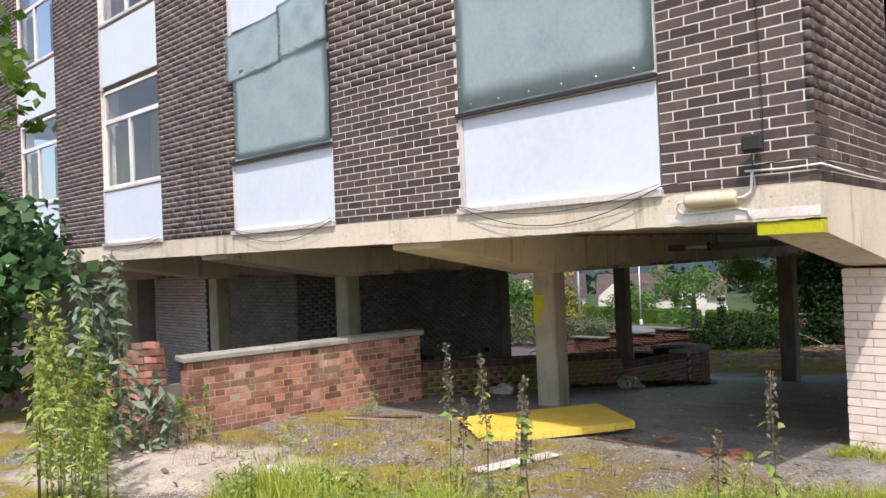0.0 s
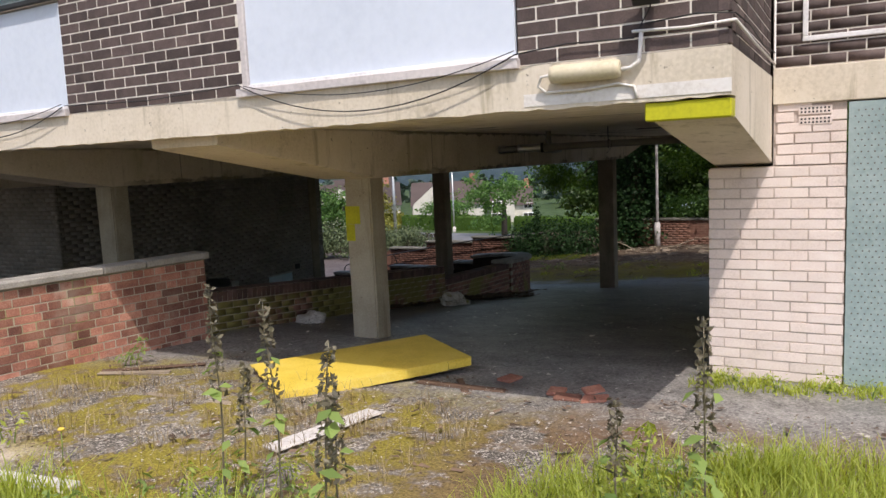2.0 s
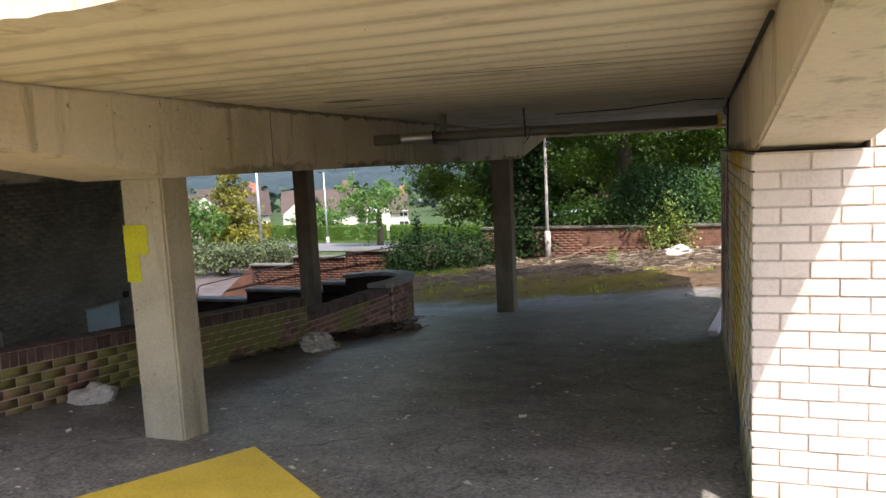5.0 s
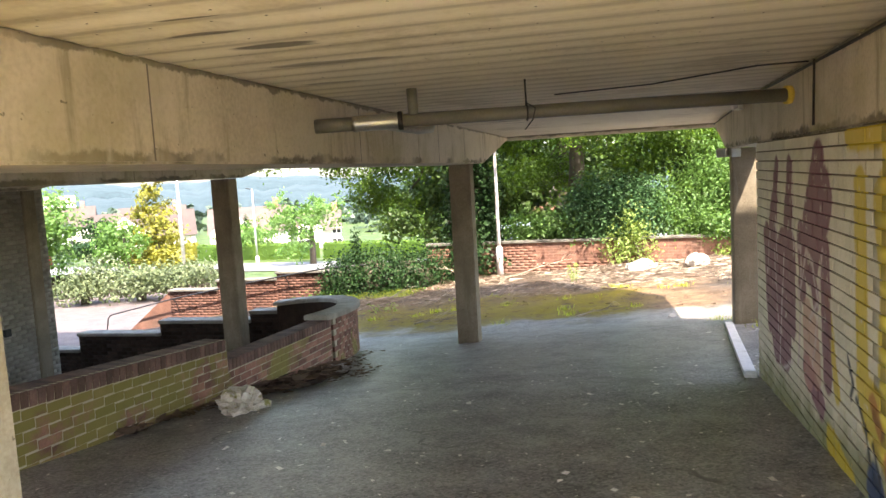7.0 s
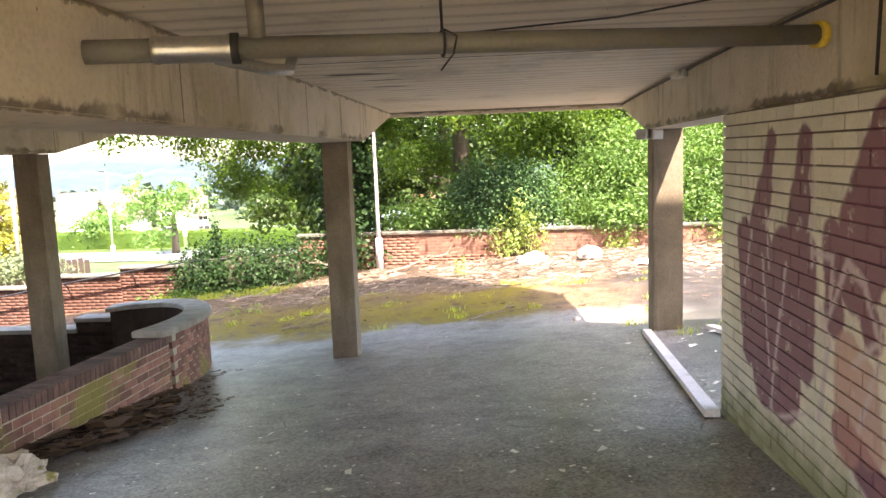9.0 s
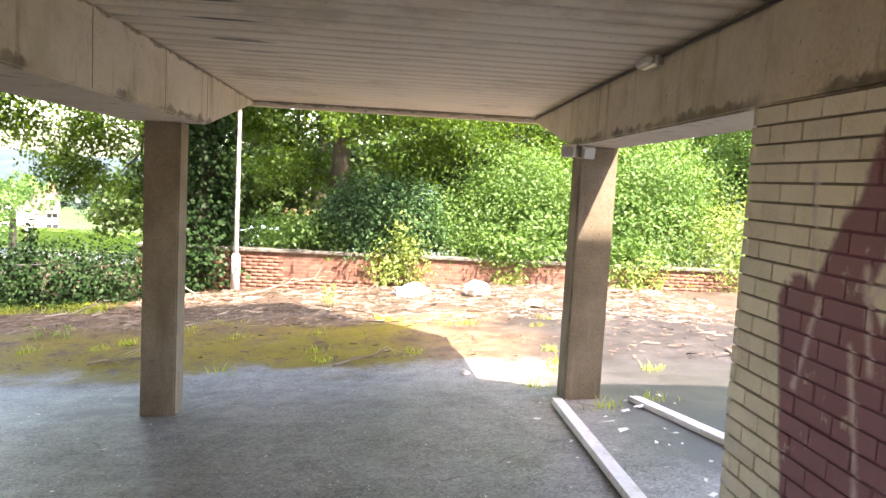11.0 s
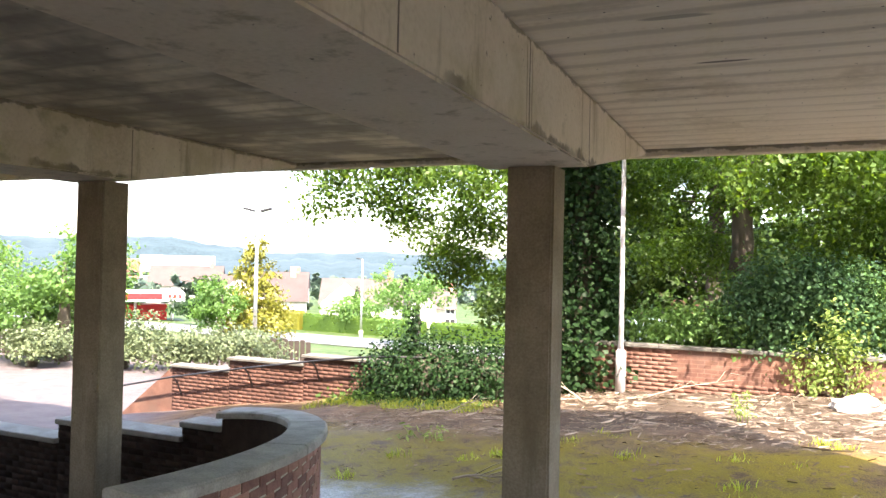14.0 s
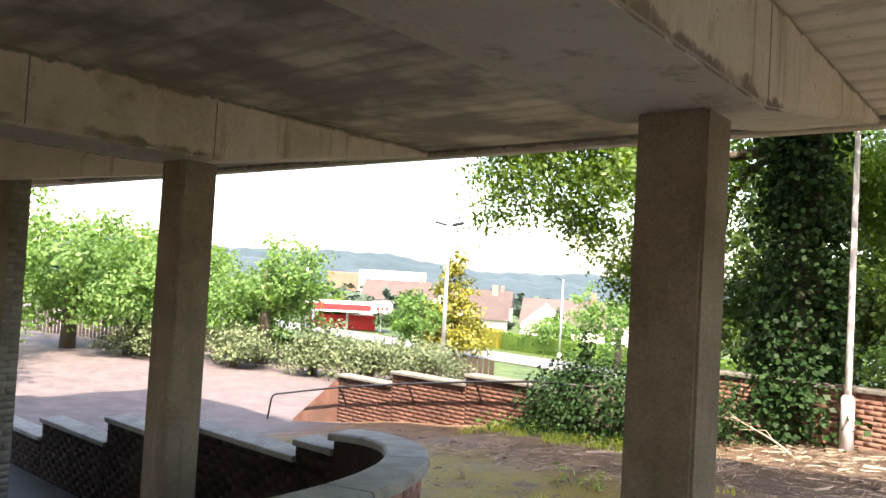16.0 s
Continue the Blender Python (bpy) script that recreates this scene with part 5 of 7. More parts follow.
for (x0, x1), low in zip(BAYS[:3], (2.03, 2.06, 2.1)):
    cable(sag(x0, 2.27, x1, 2.26, low, FACE - 0.045), "thin black cable sagging across the slab edge")
    cable(sag(x0 + 0.05, 2.26, x1, 2.28, low + 0.1, FACE - 0.05), "thin black cable sagging across the slab edge", 0.003)
    cable([(x0 - 1.83, FACE - 0.015, 2.27), (x0 - 0.9, FACE - 0.015, 2.24), (x0, FACE - 0.04, 2.27)], "black cable clipped along the brick foot")
cable([(-1.68, FACE - 0.045, 2.26), (-1.4, FACE - 0.015, 2.29), (-1.05, FACE - 0.015, 2.28), (-0.97, FACE - 0.02, 2.42), (-0.93, FACE - 0.015, 2.6), (-0.94, FACE - 0.015, 3.4), (-0.93, FACE - 0.015, 5.0), (-0.94, FACE - 0.015, ROOF)], "black cable running up the brick corner")
cable([(-1.0, FACE - 0.02, 2.34), (-0.75, FACE - 0.018, 2.36), (CORNER_X + 0.02, FACE - 0.018, 2.34), (CORNER_X + 0.02, 4.6, 2.36), (CORNER_X + 0.02, 5.3, 2.33), (CORNER_X + 0.02, 6.05, 2.36)], "tangled black cable wrapped round the brick corner")
cable([(-1.06, FACE - 0.02, 2.31), (-0.8, FACE - 0.018, 2.30), (CORNER_X + 0.02, FACE - 0.018, 2.31), (CORNER_X + 0.02, 4.8, 2.29), (CORNER_X + 0.02, 6.05, 2.28), (CORNER_X + 0.02, 6.05, 3.5)], "white cable clipped along the brick foot", 0.008, WHITE_PAINT)
cable([(-9.0, FACE - 0.012, 2.25), (-8.55, FACE - 0.012, 2.6), (-8.52, FACE - 0.012, 3.4)], "black cable on the brickwork", 0.006)
cable([(-8.2, FACE - 0.012, 2.26), (-8.3, FACE - 0.012, 2.6), (-8.3, FACE - 0.012, 3.6)], "black cable on the brickwork", 0.006)


def bulkhead_lamp():
    ob = empty("bulkhead_lamp", pose(-1.295, FACE - 0.05, 2.135), "cream tubular lamp fixed to the concrete slab edge", "lamp")
    prof = [(-0.185, 0.03), (-0.18, 0.042), (-0.16, 0.048), (0.16, 0.048), (0.18, 0.042), (0.185, 0.03)]
    part("shade", tube(bmesh.new(), [(x, 0, 0) for x, _ in prof], [r for _, r in prof], 16), CREAM, ob)
    part("backplate", box((-0.17, 0.02, -0.03), (0.17, 0.048, 0.03), 0.004), CREAM, ob)
    part("conduit", tube(bmesh.new(), [(0.185, 0, -0.005), (0.23, 0.01, 0.0), (0.27, 0.02, 0.03), (0.275, 0.03, 0.09), (0.28, 0.035, 0.17)], 0.011, 8), WHITE_PAINT, ob, "white bent conduit")
    part("flex", tube(bmesh.new(), [(-0.185, 0, 0), (-0.24, 0.01, -0.005), (-0.26, 0.02, -0.05), (-0.22, 0.03, -0.085), (0, 0.035, -0.085), (0.16, 0.035, -0.07), (0.24, 0.035, -0.09), (0.255, 0.04, -0.15)], 0.008, 6), WHITE_PAINT, ob, "white looped flex")


bulkhead_lamp()


def flood_light(m, mat, label):
    ob = empty("flood_light", m, label, "lamp", "flood lights")
    bm = bmesh.new()
    prism(bm, [(-0.05, -0.05), (0.05, -0.06), (0.06, 0.05), (-0.03, 0.06)], "x", -0.065, 0.065)
    bmesh.ops.bevel(bm, geom=bm.edges[:], offset=0.006, segments=1, affect="EDGES")
    part("housing", bm, mat, ob)
    part("bracket", box((-0.012, 0.05, -0.03), (0.012, 0.11, 0.02), 0.003), GALVANISED, ob)
    part("lens", box((-0.055, -0.062, -0.045), (0.055, -0.053, 0.045), 0.003), GALVANISED if mat is not BLACK else BLACK, ob)


flood_light(pose(-0.97, FACE - 0.11, 2.48, 0, 0, 12), BLACK, "black flood light on the brick corner")
flood_light(pose(-0.87, 14.80, 1.52, 10, 0, -30), GALVANISED, "small grey flood light at the column head")
flood_light(pose(-0.72, 14.80, 1.515, 10, 0, 15), GALVANISED, "small grey flood light at the column head")


# ---- fittings under the soffit ----
def drain_pipe():
    ob = empty("drain_pipe", pose(-2.6, 9.28, 1.832, 0, -1.2, 13.5), "grey soil pipe hung under the concrete soffit", "pipe")
    part("pipe", tube(bmesh.new(), [(-0.9, 0, 0.0), (0.2, 0, -0.012), (1.57, 0, -0.03)], 0.043, 16), GREY_PIPE, ob)
    part("pipe", tube(bmesh.new(), [(-1.45, 0, 0.005), (-1.2, 0, 0.003)], 0.045, 16), GREY_PIPE, ob)
    part("coupling", tube(bmesh.new(), [(-1.21, 0, 0.003), (-1.19, 0, 0.003), (-1.18, 0, 0.003), (-0.94, 0, 0.0), (-0.93, 0, 0.0), (-0.9, 0, 0)], [0.05, 0.056, 0.051, 0.051, 0.056, 0.05], 16), GALVANISED, ob, "dull metal coupling with clips")
    part("gasket", tube(bmesh.new(), [(-0.92, 0, 0), (-0.89, 0, 0)], 0.059, 16), DARK_RUBBER, ob)
    part("branch", tube(bmesh.new(), [(-0.98, 0.02, -0.03), (-0.8, 0.25, -0.055), (-0.72, 0.33, -0.05), (-0.70, 0.36, 0.02)], 0.026, 12), GALVANISED, ob, "short bright metal branch pipe")
    part("stub", tube(bmesh.new(), [(-0.82, 0.0, 0.03), (-0.82, 0.0, 0.195)], 0.034, 12), GREY_PIPE, ob)
    part("hanger_rod", tube(bmesh.new(), [(-0.1, 0, 0.04), (-0.1, 0, 0.2)], 0.006, 6), DARK_RUBBER, ob)
    part("hanger_clip", tube(bmesh.new(), [(-0.1, 0.052 * math.sin(a), -0.008 + 0.052 * math.cos(a)) for a in np.linspace(0, 2 * math.pi, 17)], 0.006, 6), DARK_RUBBER, ob)
    part("wire", tube(bmesh.new(), [(-0.1, 0, 0.05), (-0.05, -0.05, 0.01), (-0.07, -0.06, -0.06), (-0.12, -0.04, -0.12)], 0.004, 5), DARK_RUBBER, ob)
    part("collar", tube(bmesh.new(), [(1.54, 0, -0.03), (1.575, 0, -0.03)], 0.058, 16), YELLOW, ob, "rusty yellow sealant collar")


drain_pipe()
cable([(-1.03, 5.2, 1.99), (-1.02, 8.0, 1.985), (-1.0, 11.2, 1.985), (-0.83, 15.0, 1.99), (-0.70, 17.3, 1.99)], "black cable clipped along the beam top", 0.009)
cable([(-1.02, 9.25, 2.0), (-1.025, 9.26, 1.62)], "black cable dropping down the beam", 0.007)
cable([(-1.05, 9.25, 1.99), (-1.3, 9.4, 2.005), (-1.9, 9.9, 1.995), (-2.6, 10.2, 2.005)], "thin black cable on the soffit", 0.005)
bl = empty("bulkhead_light", pose(-0.96, 12.65, 1.97), "small clear bulkhead light on the concrete beam", "lamp")
part("base", box((-0.02, -0.12, -0.04), (0.03, 0.12, 0.03), 0.01), GALVANISED, bl)
part("cover", box((-0.07, -0.1, -0.035), (-0.021, 0.1, 0.02), 0.015), WHITE_PAINT, bl)
hatch = empty("meter_hatch", pose(-11.9, 13.68, -1.12), "blue grey steel hatch in the stair core wall", "hatch")
part("door", box((0, -0.4, -0.3), (0.02, 0.4, 0.3), 0.004), STEEL_SHEET, hatch)
part("frame", box((0, -0.43, 0.302), (0.025, 0.43, 0.33), 0.003), GALVANISED, hatch)
put("junction_box", mesh_of(box((-11.9, 14.22, -0.76), (-11.84, 14.34, -0.64), 0.006), "junction_box", BLACK), label="small dark box on the stair core wall", category="box")


# ---- the fallen door ----
def fallen_door():
    g = float(ground_z(-3.6, 5.2))
    ob = empty("fallen_door", pose(-3.52, 5.02, g + 0.022, 0.6, -0.9, 54.5), "yellow painted door lying flat and broken on the ground", "door")
    r = random.Random(9)
    bm = bmesh.new()
    ends = [(-0.78 + r.uniform(-0.012, 0.012), -0.44 + 0.88 * k / 16) for k in range(17)]
    outline = ends[::-1] + [(-0.77, -0.44), (0.77, -0.44), (0.77, 0.44)]
    seen_pts, clean = set(), []
    for p in outline:
        if p not in seen_pts:
            clean.append(p)
            seen_pts.add(p)
    prism(bm, clean, "z", 0.085, 0.095)
    part("face", bm, YELLOW, ob)
    part("core", box((-0.765, -0.425, 0.012), (0.75, 0.425, 0.084)), BROWN_WOOD, ob, "dark rotten core")
    part("edge", box((-0.76, -0.442, 0.02), (0.56, -0.427, 0.084), 0.002), YELLOW, ob)
    part("edge", box((0.565, -0.446, 0.026), (0.765, -0.428, 0.083), 0.002), YELLOW, ob)
    part("edge", box((0.753, -0.42, 0.02), (0.768, 0.44, 0.084), 0.002), YELLOW, ob)
    part("skin", box((-0.775, -0.40, 0.0), (0.765, 0.40, 0.010), 0.002), BROWN_WOOD, ob)


fallen_door()


def burnt_heap():
    """Charred roof timbers fallen across the sunken floor, with a short steel post."""
    r = random.Random(23)
    for k, (a, b, w) in enumerate((((-8.2, 5.6, 0.15), (-8.0, 8.1, 0.12), 0.12), ((-7.9, 5.9, -0.12), (-7.8, 8.0, -0.22), 0.11), ((-8.6, 6.2, -0.4), (-7.7, 7.7, 0.05), 0.1), ((-7.6, 5.4, -0.35), (-7.75, 7.6, -0.3), 0.13), ((-8.4, 7.0, -0.7), (-7.9, 7.3, 0.2), 0.09), ((-9.3, 4.4, 0.3), (-8.3, 6.6, 0.1), 0.11), ((-9.6, 5.5, -0.3), (-8.2, 5.3, 0.2), 0.1))):
        bm = bmesh.new()
        pts = [Vector(a).lerp(Vector(b), s / 9) + Vector((r.uniform(-0.02, 0.02), 0, r.uniform(-0.025, 0.025))) for s in range(10)]
        tube(bm, pts, [w * r.uniform(0.42, 0.62) for _ in pts], 6)
        put("charred_timber", mesh_of(bm, "charred_timber", BLACK), label="charred black timber lying in the sunken floor", category="timber", group="charred timbers")
    heap = bmesh.new()
    bmesh.ops.create_icosphere(heap, subdivisions=4, radius=1)
    for v in heap.verts:
        q = 1 + 0.35 * noise.noise(v.co * 2.3) + 0.2 * noise.noise(v.co * 7)
        v.co = Vector((v.co.x * 0.9 * q, v.co.y * 1.5 * q, max(v.co.z, -0.1) * 0.75 * q))
    put("rubble_heap", mesh_of(heap, "rubble_heap", LITTER), pose(-8.3, 6.6, -1.0), label="dark heap of burnt rubbish in the sunken floor", category="rubble")
    put("steel_post", mesh_of(box((-7.98, 8.15, -1.35), (-7.9, 8.23, 0.1), 0.006), "steel_post", GALVANISED), label="short galvanised steel post behind the ramp wall", category="post")


burnt_heap()


def plank(a, b, width, thick, mat, label, lift=0.0):
    za, zb = float(ground_z(*a)), float(ground_z(*b))
    m = look((a[0], a[1], za), (b[0], b[1], zb))
    ln = math.dist((*a, za), (*b, zb))
    bm = bmesh.new()
    block(bm, (-width / 2, 0.004 + lift, -ln), (width / 2, thick + lift, 0), 0.004)
    r = random.Random(int(a[0] * 100))
    for v in bm.verts:
        v.co.x += r.uniform(-0.006, 0.006)
        v.co.y += 0.006 * math.sin(v.co.z * 3)
    put("plank", mesh_of(bm, "plank", mat), m, label=label, category="plank", group="planks lying about")


plank((-0.84, 14.75), (-1.12, 11.1), 0.1, 0.06, WHITE_WOOD, "white painted timber lying beside the passage wall")
plank((-0.14, 14.71), (0.05, 12.9), 0.11, 0.05, WHITE_WOOD, "white painted timber lying in the yard")
plank((-4.44, 2.39), (-3.58, 2.52), 0.1, 0.03, WHITE_WOOD, "short white board on the gravel")
plank((-3.0, 3.35), (-2.83, 4.18), 0.13, 0.02, WHITE_WOOD, "broken white board on the gravel")
plank((-4.61, 3.84), (-3.85, 3.91), 0.06, 0.02, DRY_WOOD, "thin weathered batten on the ground")
plank((-5.53, 4.15), (-4.93, 4.72), 0.06, 0.025, BROWN_WOOD, "thin brown batten beside the brick wall")
plank((-5.5, 4.1), (-5.0, 4.4), 0.07, 0.02, DRY_WOOD, "thin weathered batten beside the brick wall")
plank((-2.95, 4.95), (-2.25, 4.98), 0.07, 0.02, BROWN_WOOD, "split brown board on the tarmac")
plank((-2.7, 5.15), (-2.5, 4.85), 0.05, 0.015, BROWN_WOOD, "split brown board on the tarmac")


def scrap(x, y, size, mat, name, label, category, turn, seed, flat=0.25, crumple=0.18):
    """A broken lump that rests on the ground."""
    r = random.Random(seed)
    bm = bmesh.new()
    bmesh.ops.create_icosphere(bm, subdivisions=4, radius=0.5)
    off = Vector((seed * 3.1, seed * 1.7, 0))
    for v in bm.verts:
        k = 1 + 0.45 * noise.noise(v.co * 2.2 + off) + crumple * noise.noise(v.co * 6 + off) + crumple * 0.6 * noise.noise(v.co * 13 + off)
        v.co *= k
        v.co.z = max(v.co.z * flat / 0.5, -0.06)
    low = min(v.co.z for v in bm.verts)
    for v in bm.verts:
        v.co.z -= low
    put(name, mesh_of(bm, name, mat), pose(x, y, float(ground_z(x, y)) - 0.012, 0, 0, turn) @ Matrix.Diagonal((size, size * 0.7, size, 1)), label=label, category=category)


scrap(-5.45, 10.28, 0.5, RAG, "crumpled_rag", "crumpled pale rag bundle lying by the ramp wall", "rag", 80, 3, 0.3, 0.5)
scrap(-0.53, 22.65, 0.5, RUBBLE, "stone", "pale rounded stone near the boundary wall", "stone", 0, 4, 0.5)
scrap(-1.75, 22.9, 0.7, RUBBLE, "stone", "flat pale stone near the boundary wall", "stone", 30, 5, 0.25)
scrap(0.35, 21.4, 0.45, RUBBLE, "stone", "pale broken slab in the dry litter", "stone", 70, 6, 0.15)
scrap(-1.45, 16.6, 0.13, RUBBLE, "stone", "small dark stone on the tarmac", "stone", 10, 7, 0.4)
scrap(-5.75, 7.2, 0.4, RUBBLE, "stone", "heap of pale cement at the wall foot", "rubble", 95, 8, 0.3)
for k, (x, y, a) in enumerate(((-1.78, 4.98, 10), (-1.68, 5.24, 60), (-1.9, 5.1, 100), (-1.6, 5.02, 35), (-2.35, 5.3, 80))):
    bm = box((-0.09, -0.06, 0), (0.09, 0.06, 0.022), 0.004)
    for v in bm.verts:
        v.co.x += 0.03 * v.co.y / 0.06 * (k % 2)
    put("tile_shard", mesh_of(bm, "tile_shard", RED_BRICK), pose(x, y, float(ground_z(x, y)) + 0.004, 2, 3, a), label="broken red clay tile shard on the tarmac", category="tile", group="broken tile shards")


def scatter(name, count, area, size, mat, label, seed, category, shape=(1, 0.6), leave=None):
    """Many flat scraps on the ground in one mesh."""
    r = np.random.default_rng(seed)
    x = r.uniform(area[0], area[1], count)
    y = r.uniform(area[2], area[3], count)
    if leave is not None:
        ok = ~leave(x, y)
        x, y = x[ok], y[ok]
    s = size * r.lognormal(0, 0.5, len(x))
    a = r.uniform(0, 6.283, len(x))
    c, q = np.cos(a), np.sin(a)
    pts = []
    for u, v in ((-1, -1), (1, -0.8), (0.9, 1), (-0.8, 0.9)):
        uu, vv = u * s * shape[0] / 2, v * s * shape[1] / 2
        px, py = x + uu * c - vv * q, y + uu * q + vv * c
        pts.append(np.stack([px, py, ground_z(px, py) + 0.016 + r.uniform(0, 0.35, len(x)) * s], 1))
    v = np.stack(pts, 1).reshape(-1, 3)
    put(name, solid(v, np.arange(len(v)).reshape(-1, 4), name, mat), label=label, category=category, kind="stuff")


scatter("litter", 420, (-5.7, -1.1, 5.2, 12.5), 0.02, PAPER, "pale scraps of litter on the tarmac", 9, "litter")
scatter("litter", 900, (-5.7, -1.1, 5.2, 16.5), 0.013, PAPER, "tiny pale scraps of litter on the tarmac", 1, "litter")
scatter("litter", 60, (-1.2, 0.2, 11.4, 15), 0.045, PAPER, "pale scraps of plaster in the yard", 2, "litter")
scatter("leaf_litter", 3200, (-5.95, -5.2, 9.2, 13.4), 0.055, LITTER, "brown dead leaves heaped along the ramp wall", 3, "leaves", (1.4, 0.4), lambda x, y: x + 5.95 > 0.1 + 0.06 * np.sin(9 * y) + 0.6 * np.exp(-((y - 11.8) / 1.1) ** 2))
scatter("leaf_litter", 900, (-5.95, -4.85, 10.2, 14.6), 0.04, LITTER, "brown dead leaves heaped along the ramp wall", 4, "leaves", (1.4, 0.4), lambda x, y: x + 5.95 > 0.3 + 0.1 * np.sin(7 * y) + 0.8 * np.exp(-((y - 12.2) / 1.0) ** 2))
scatter("leaf_litter", 6000, (-13, 3, 17.2, 24.1), 0.03, LITTER, "brown dead leaves and bark on the rough ground", 5, "leaves", (1.8, 0.35))
scatter("dry_litter", 7000, (-10, 4, 19.8, 24.1), 0.035, DRY_WOOD, "dry straw and twigs below the boundary wall", 6, "twigs", (3.0, 0.12))
scatter("gravel", 9000, (-5.0, 1.5, 1.0, 5.0), 0.0075, RUBBLE, "pale gravel chips before the building", 7, "gravel", (1, 0.8))
scatter("leaf_litter", 2600, (-6.0, 1.0, 1.0, 5.2), 0.02, LITTER, "dead leaves and bark chips before the building", 8, "leaves", (1.4, 0.5))


# ---- plants ----
def leaf_quads(centre, normal, size, r, aspect=0.62):
    """Pointed leaves at given places; each is a folded pair of quads' outline in one quad."""
    k = len(centre)
    ref = r.normal(size=(k, 3))
    u = np.cross(normal, ref)
    u /= np.linalg.norm(u, axis=1, keepdims=True) + 1e-9
    v = np.cross(normal, u)
    s = size[:, None]
    tip, back = centre + v * s * 0.55, centre - v * s * 0.45
    side = u * s * aspect / 2
    lift = normal * s * 0.10
    pts = np.stack([back, centre + side + lift, tip, centre - side + lift], 1)
    return pts.reshape(-1, 3)


def crown_points(clumps, count, r, shell=0.55):
    """Places and outward ways, mostly in the outer part of each clump, gathered in tufts."""
    weight = np.array([a * b + b * c + a * c for _, (a, b, c) in clumps])
    share = r.multinomial(count, weight / weight.sum())
    where, way = [], []
    for (c, rad), k in zip(clumps, share):
        tufts = max(4, k // 22)
        d = r.normal(size=(tufts, 3))
        d /= np.linalg.norm(d, axis=1, keepdims=True)
        t = (shell + (1.08 - shell) * r.random(tufts) ** 0.6)[:, None] * d
        t *= 1 + 0.22 * np.sin(d[:, :1] * 5 + c[0]) * np.sin(d[:, 1:2] * 4 + c[1]) + 0.12 * np.sin(d[:, 2:3] * 9 + c[0])
        pick = r.integers(0, tufts, k)
        spread = 0.16 * r.normal(size=(k, 3)) * (0.7 / max(0.35, min(rad)) + 0.35)
        p = t[pick] + spread
        where.append(np.array(c) + p * np.array(rad))
        n = d[pick] + 0.75 * r.normal(size=(k, 3)) + np.array((0, 0, 0.45))
        way.append(n / np.linalg.norm(n, axis=1, keepdims=True))
    return np.vstack(where), np.vstack(way)


def foliage(name, parent, clumps, count, size, mat, seed, shell=0.55, aspect=0.62, floor=None, label=""):
    r = np.random.default_rng(seed)
    p, n = crown_points(clumps, count, r, shell)
    if floor is not None:
        ok = p[:, 2] > floor
        p, n = p[ok], n[ok]
    v = leaf_quads(p, n, size * r.uniform(0.6, 1.3, len(p)), r, aspect)
    ob = put(name, solid(v, np.arange(len(v)).reshape(-1, 4), name, mat), None, parent, label)
    return ob


def limb(bm, a, b, r0, r1, wob, seed, n=7, sides=7):
    r = random.Random(seed)
    a, b = Vector(a), Vector(b)
    pts = [a.lerp(b, i / n) + Vector((r.uniform(-wob, wob), r.uniform(-wob, wob), r.uniform(-wob, wob) * 0.6)) * (0 < i < n) for i in range(n + 1)]
    tube(bm, pts, [r0 + (r1 - r0) * i / n for i in range(n + 1)], sides)


def tree(name, foot, height, girth, clumps, count, size, mat, seed, label, branches=8, sub=""):
    ob = empty(name, pose(*foot), label, "tree" if "tree" in name else "shrub")
    bm = bmesh.new()
    f = Vector((0, 0, -0.15))
    limb(bm, f, (0.15, 0.1, height), girth, girth * 0.45, girth * 0.25, seed, 9, 10)
    part("trunk", bm, BARK, ob)
    r = random.Random(seed + 1)
    local = [((c[0] - foot[0], c[1] - foot[1], c[2] - foot[2]), rad) for c, rad in clumps]
    masses = []
    for c, rad in local:
        for _ in range(9):
            d = Vector((r.gauss(0, 1), r.gauss(0, 1), r.gauss(0, 1))).normalized() * r.uniform(0.45, 0.85)
            q = r.uniform(0.28, 0.48)
            masses.append(((c[0] + d.x * rad[0], c[1] + d.y * rad[1], c[2] + d.z * rad[2]), (rad[0] * q, rad[1] * q, rad[2] * q * 0.8)))
    bm = bmesh.new()
    for k in range(branches):
        c, rad = local[k % len(local)]
        z = height * r.uniform(0.55, 0.95)
        limb(bm, (0.08, 0.05, z), Vector(c) + Vector([r.uniform(-0.5, 0.5) * q for q in rad]), girth * 0.3, 0.015, 0.25, seed + k, 7, 6)
    part("branchwork", bm, BARK, ob)
    foliage("crown", ob, masses, count, size, mat, seed)
    return ob


lime = tree("lime_tree", (-6.3, 24.75, -1.5), 7.5, 0.36,
            [((-12.5, 25.0, 4.3), (1.6, 1.8, 1.3)), ((-11.2, 24.2, 3.6), (1.8, 1.8, 1.5)), ((-9.9, 24.6, 2.9), (1.5, 1.7, 1.2)), ((-8.6, 24.0, 3.2), (1.8, 1.8, 1.9)),
             ((-12.0, 26.0, 5.6), (2.8, 2.5, 2.0)), ((-8.0, 25.0, 6.0), (3.4, 3.0, 2.6)), ((-4.6, 24.0, 4.2), (2.2, 2.0, 1.9)), ((-2.8, 24.4, 3.4), (1.9, 1.6, 1.7)), ((-3.6, 25.4, 6.4), (3.0, 2.6, 2.4)),
             ((-9.0, 25.5, 1.2), (1.2, 1.2, 1.0)), ((-1.2, 24.8, 3.0), (1.5, 1.3, 1.4))],
            125000, 0.1, LEAF_MID, 11, "large lime tree with broad crown and ivy clad trunk", 13)
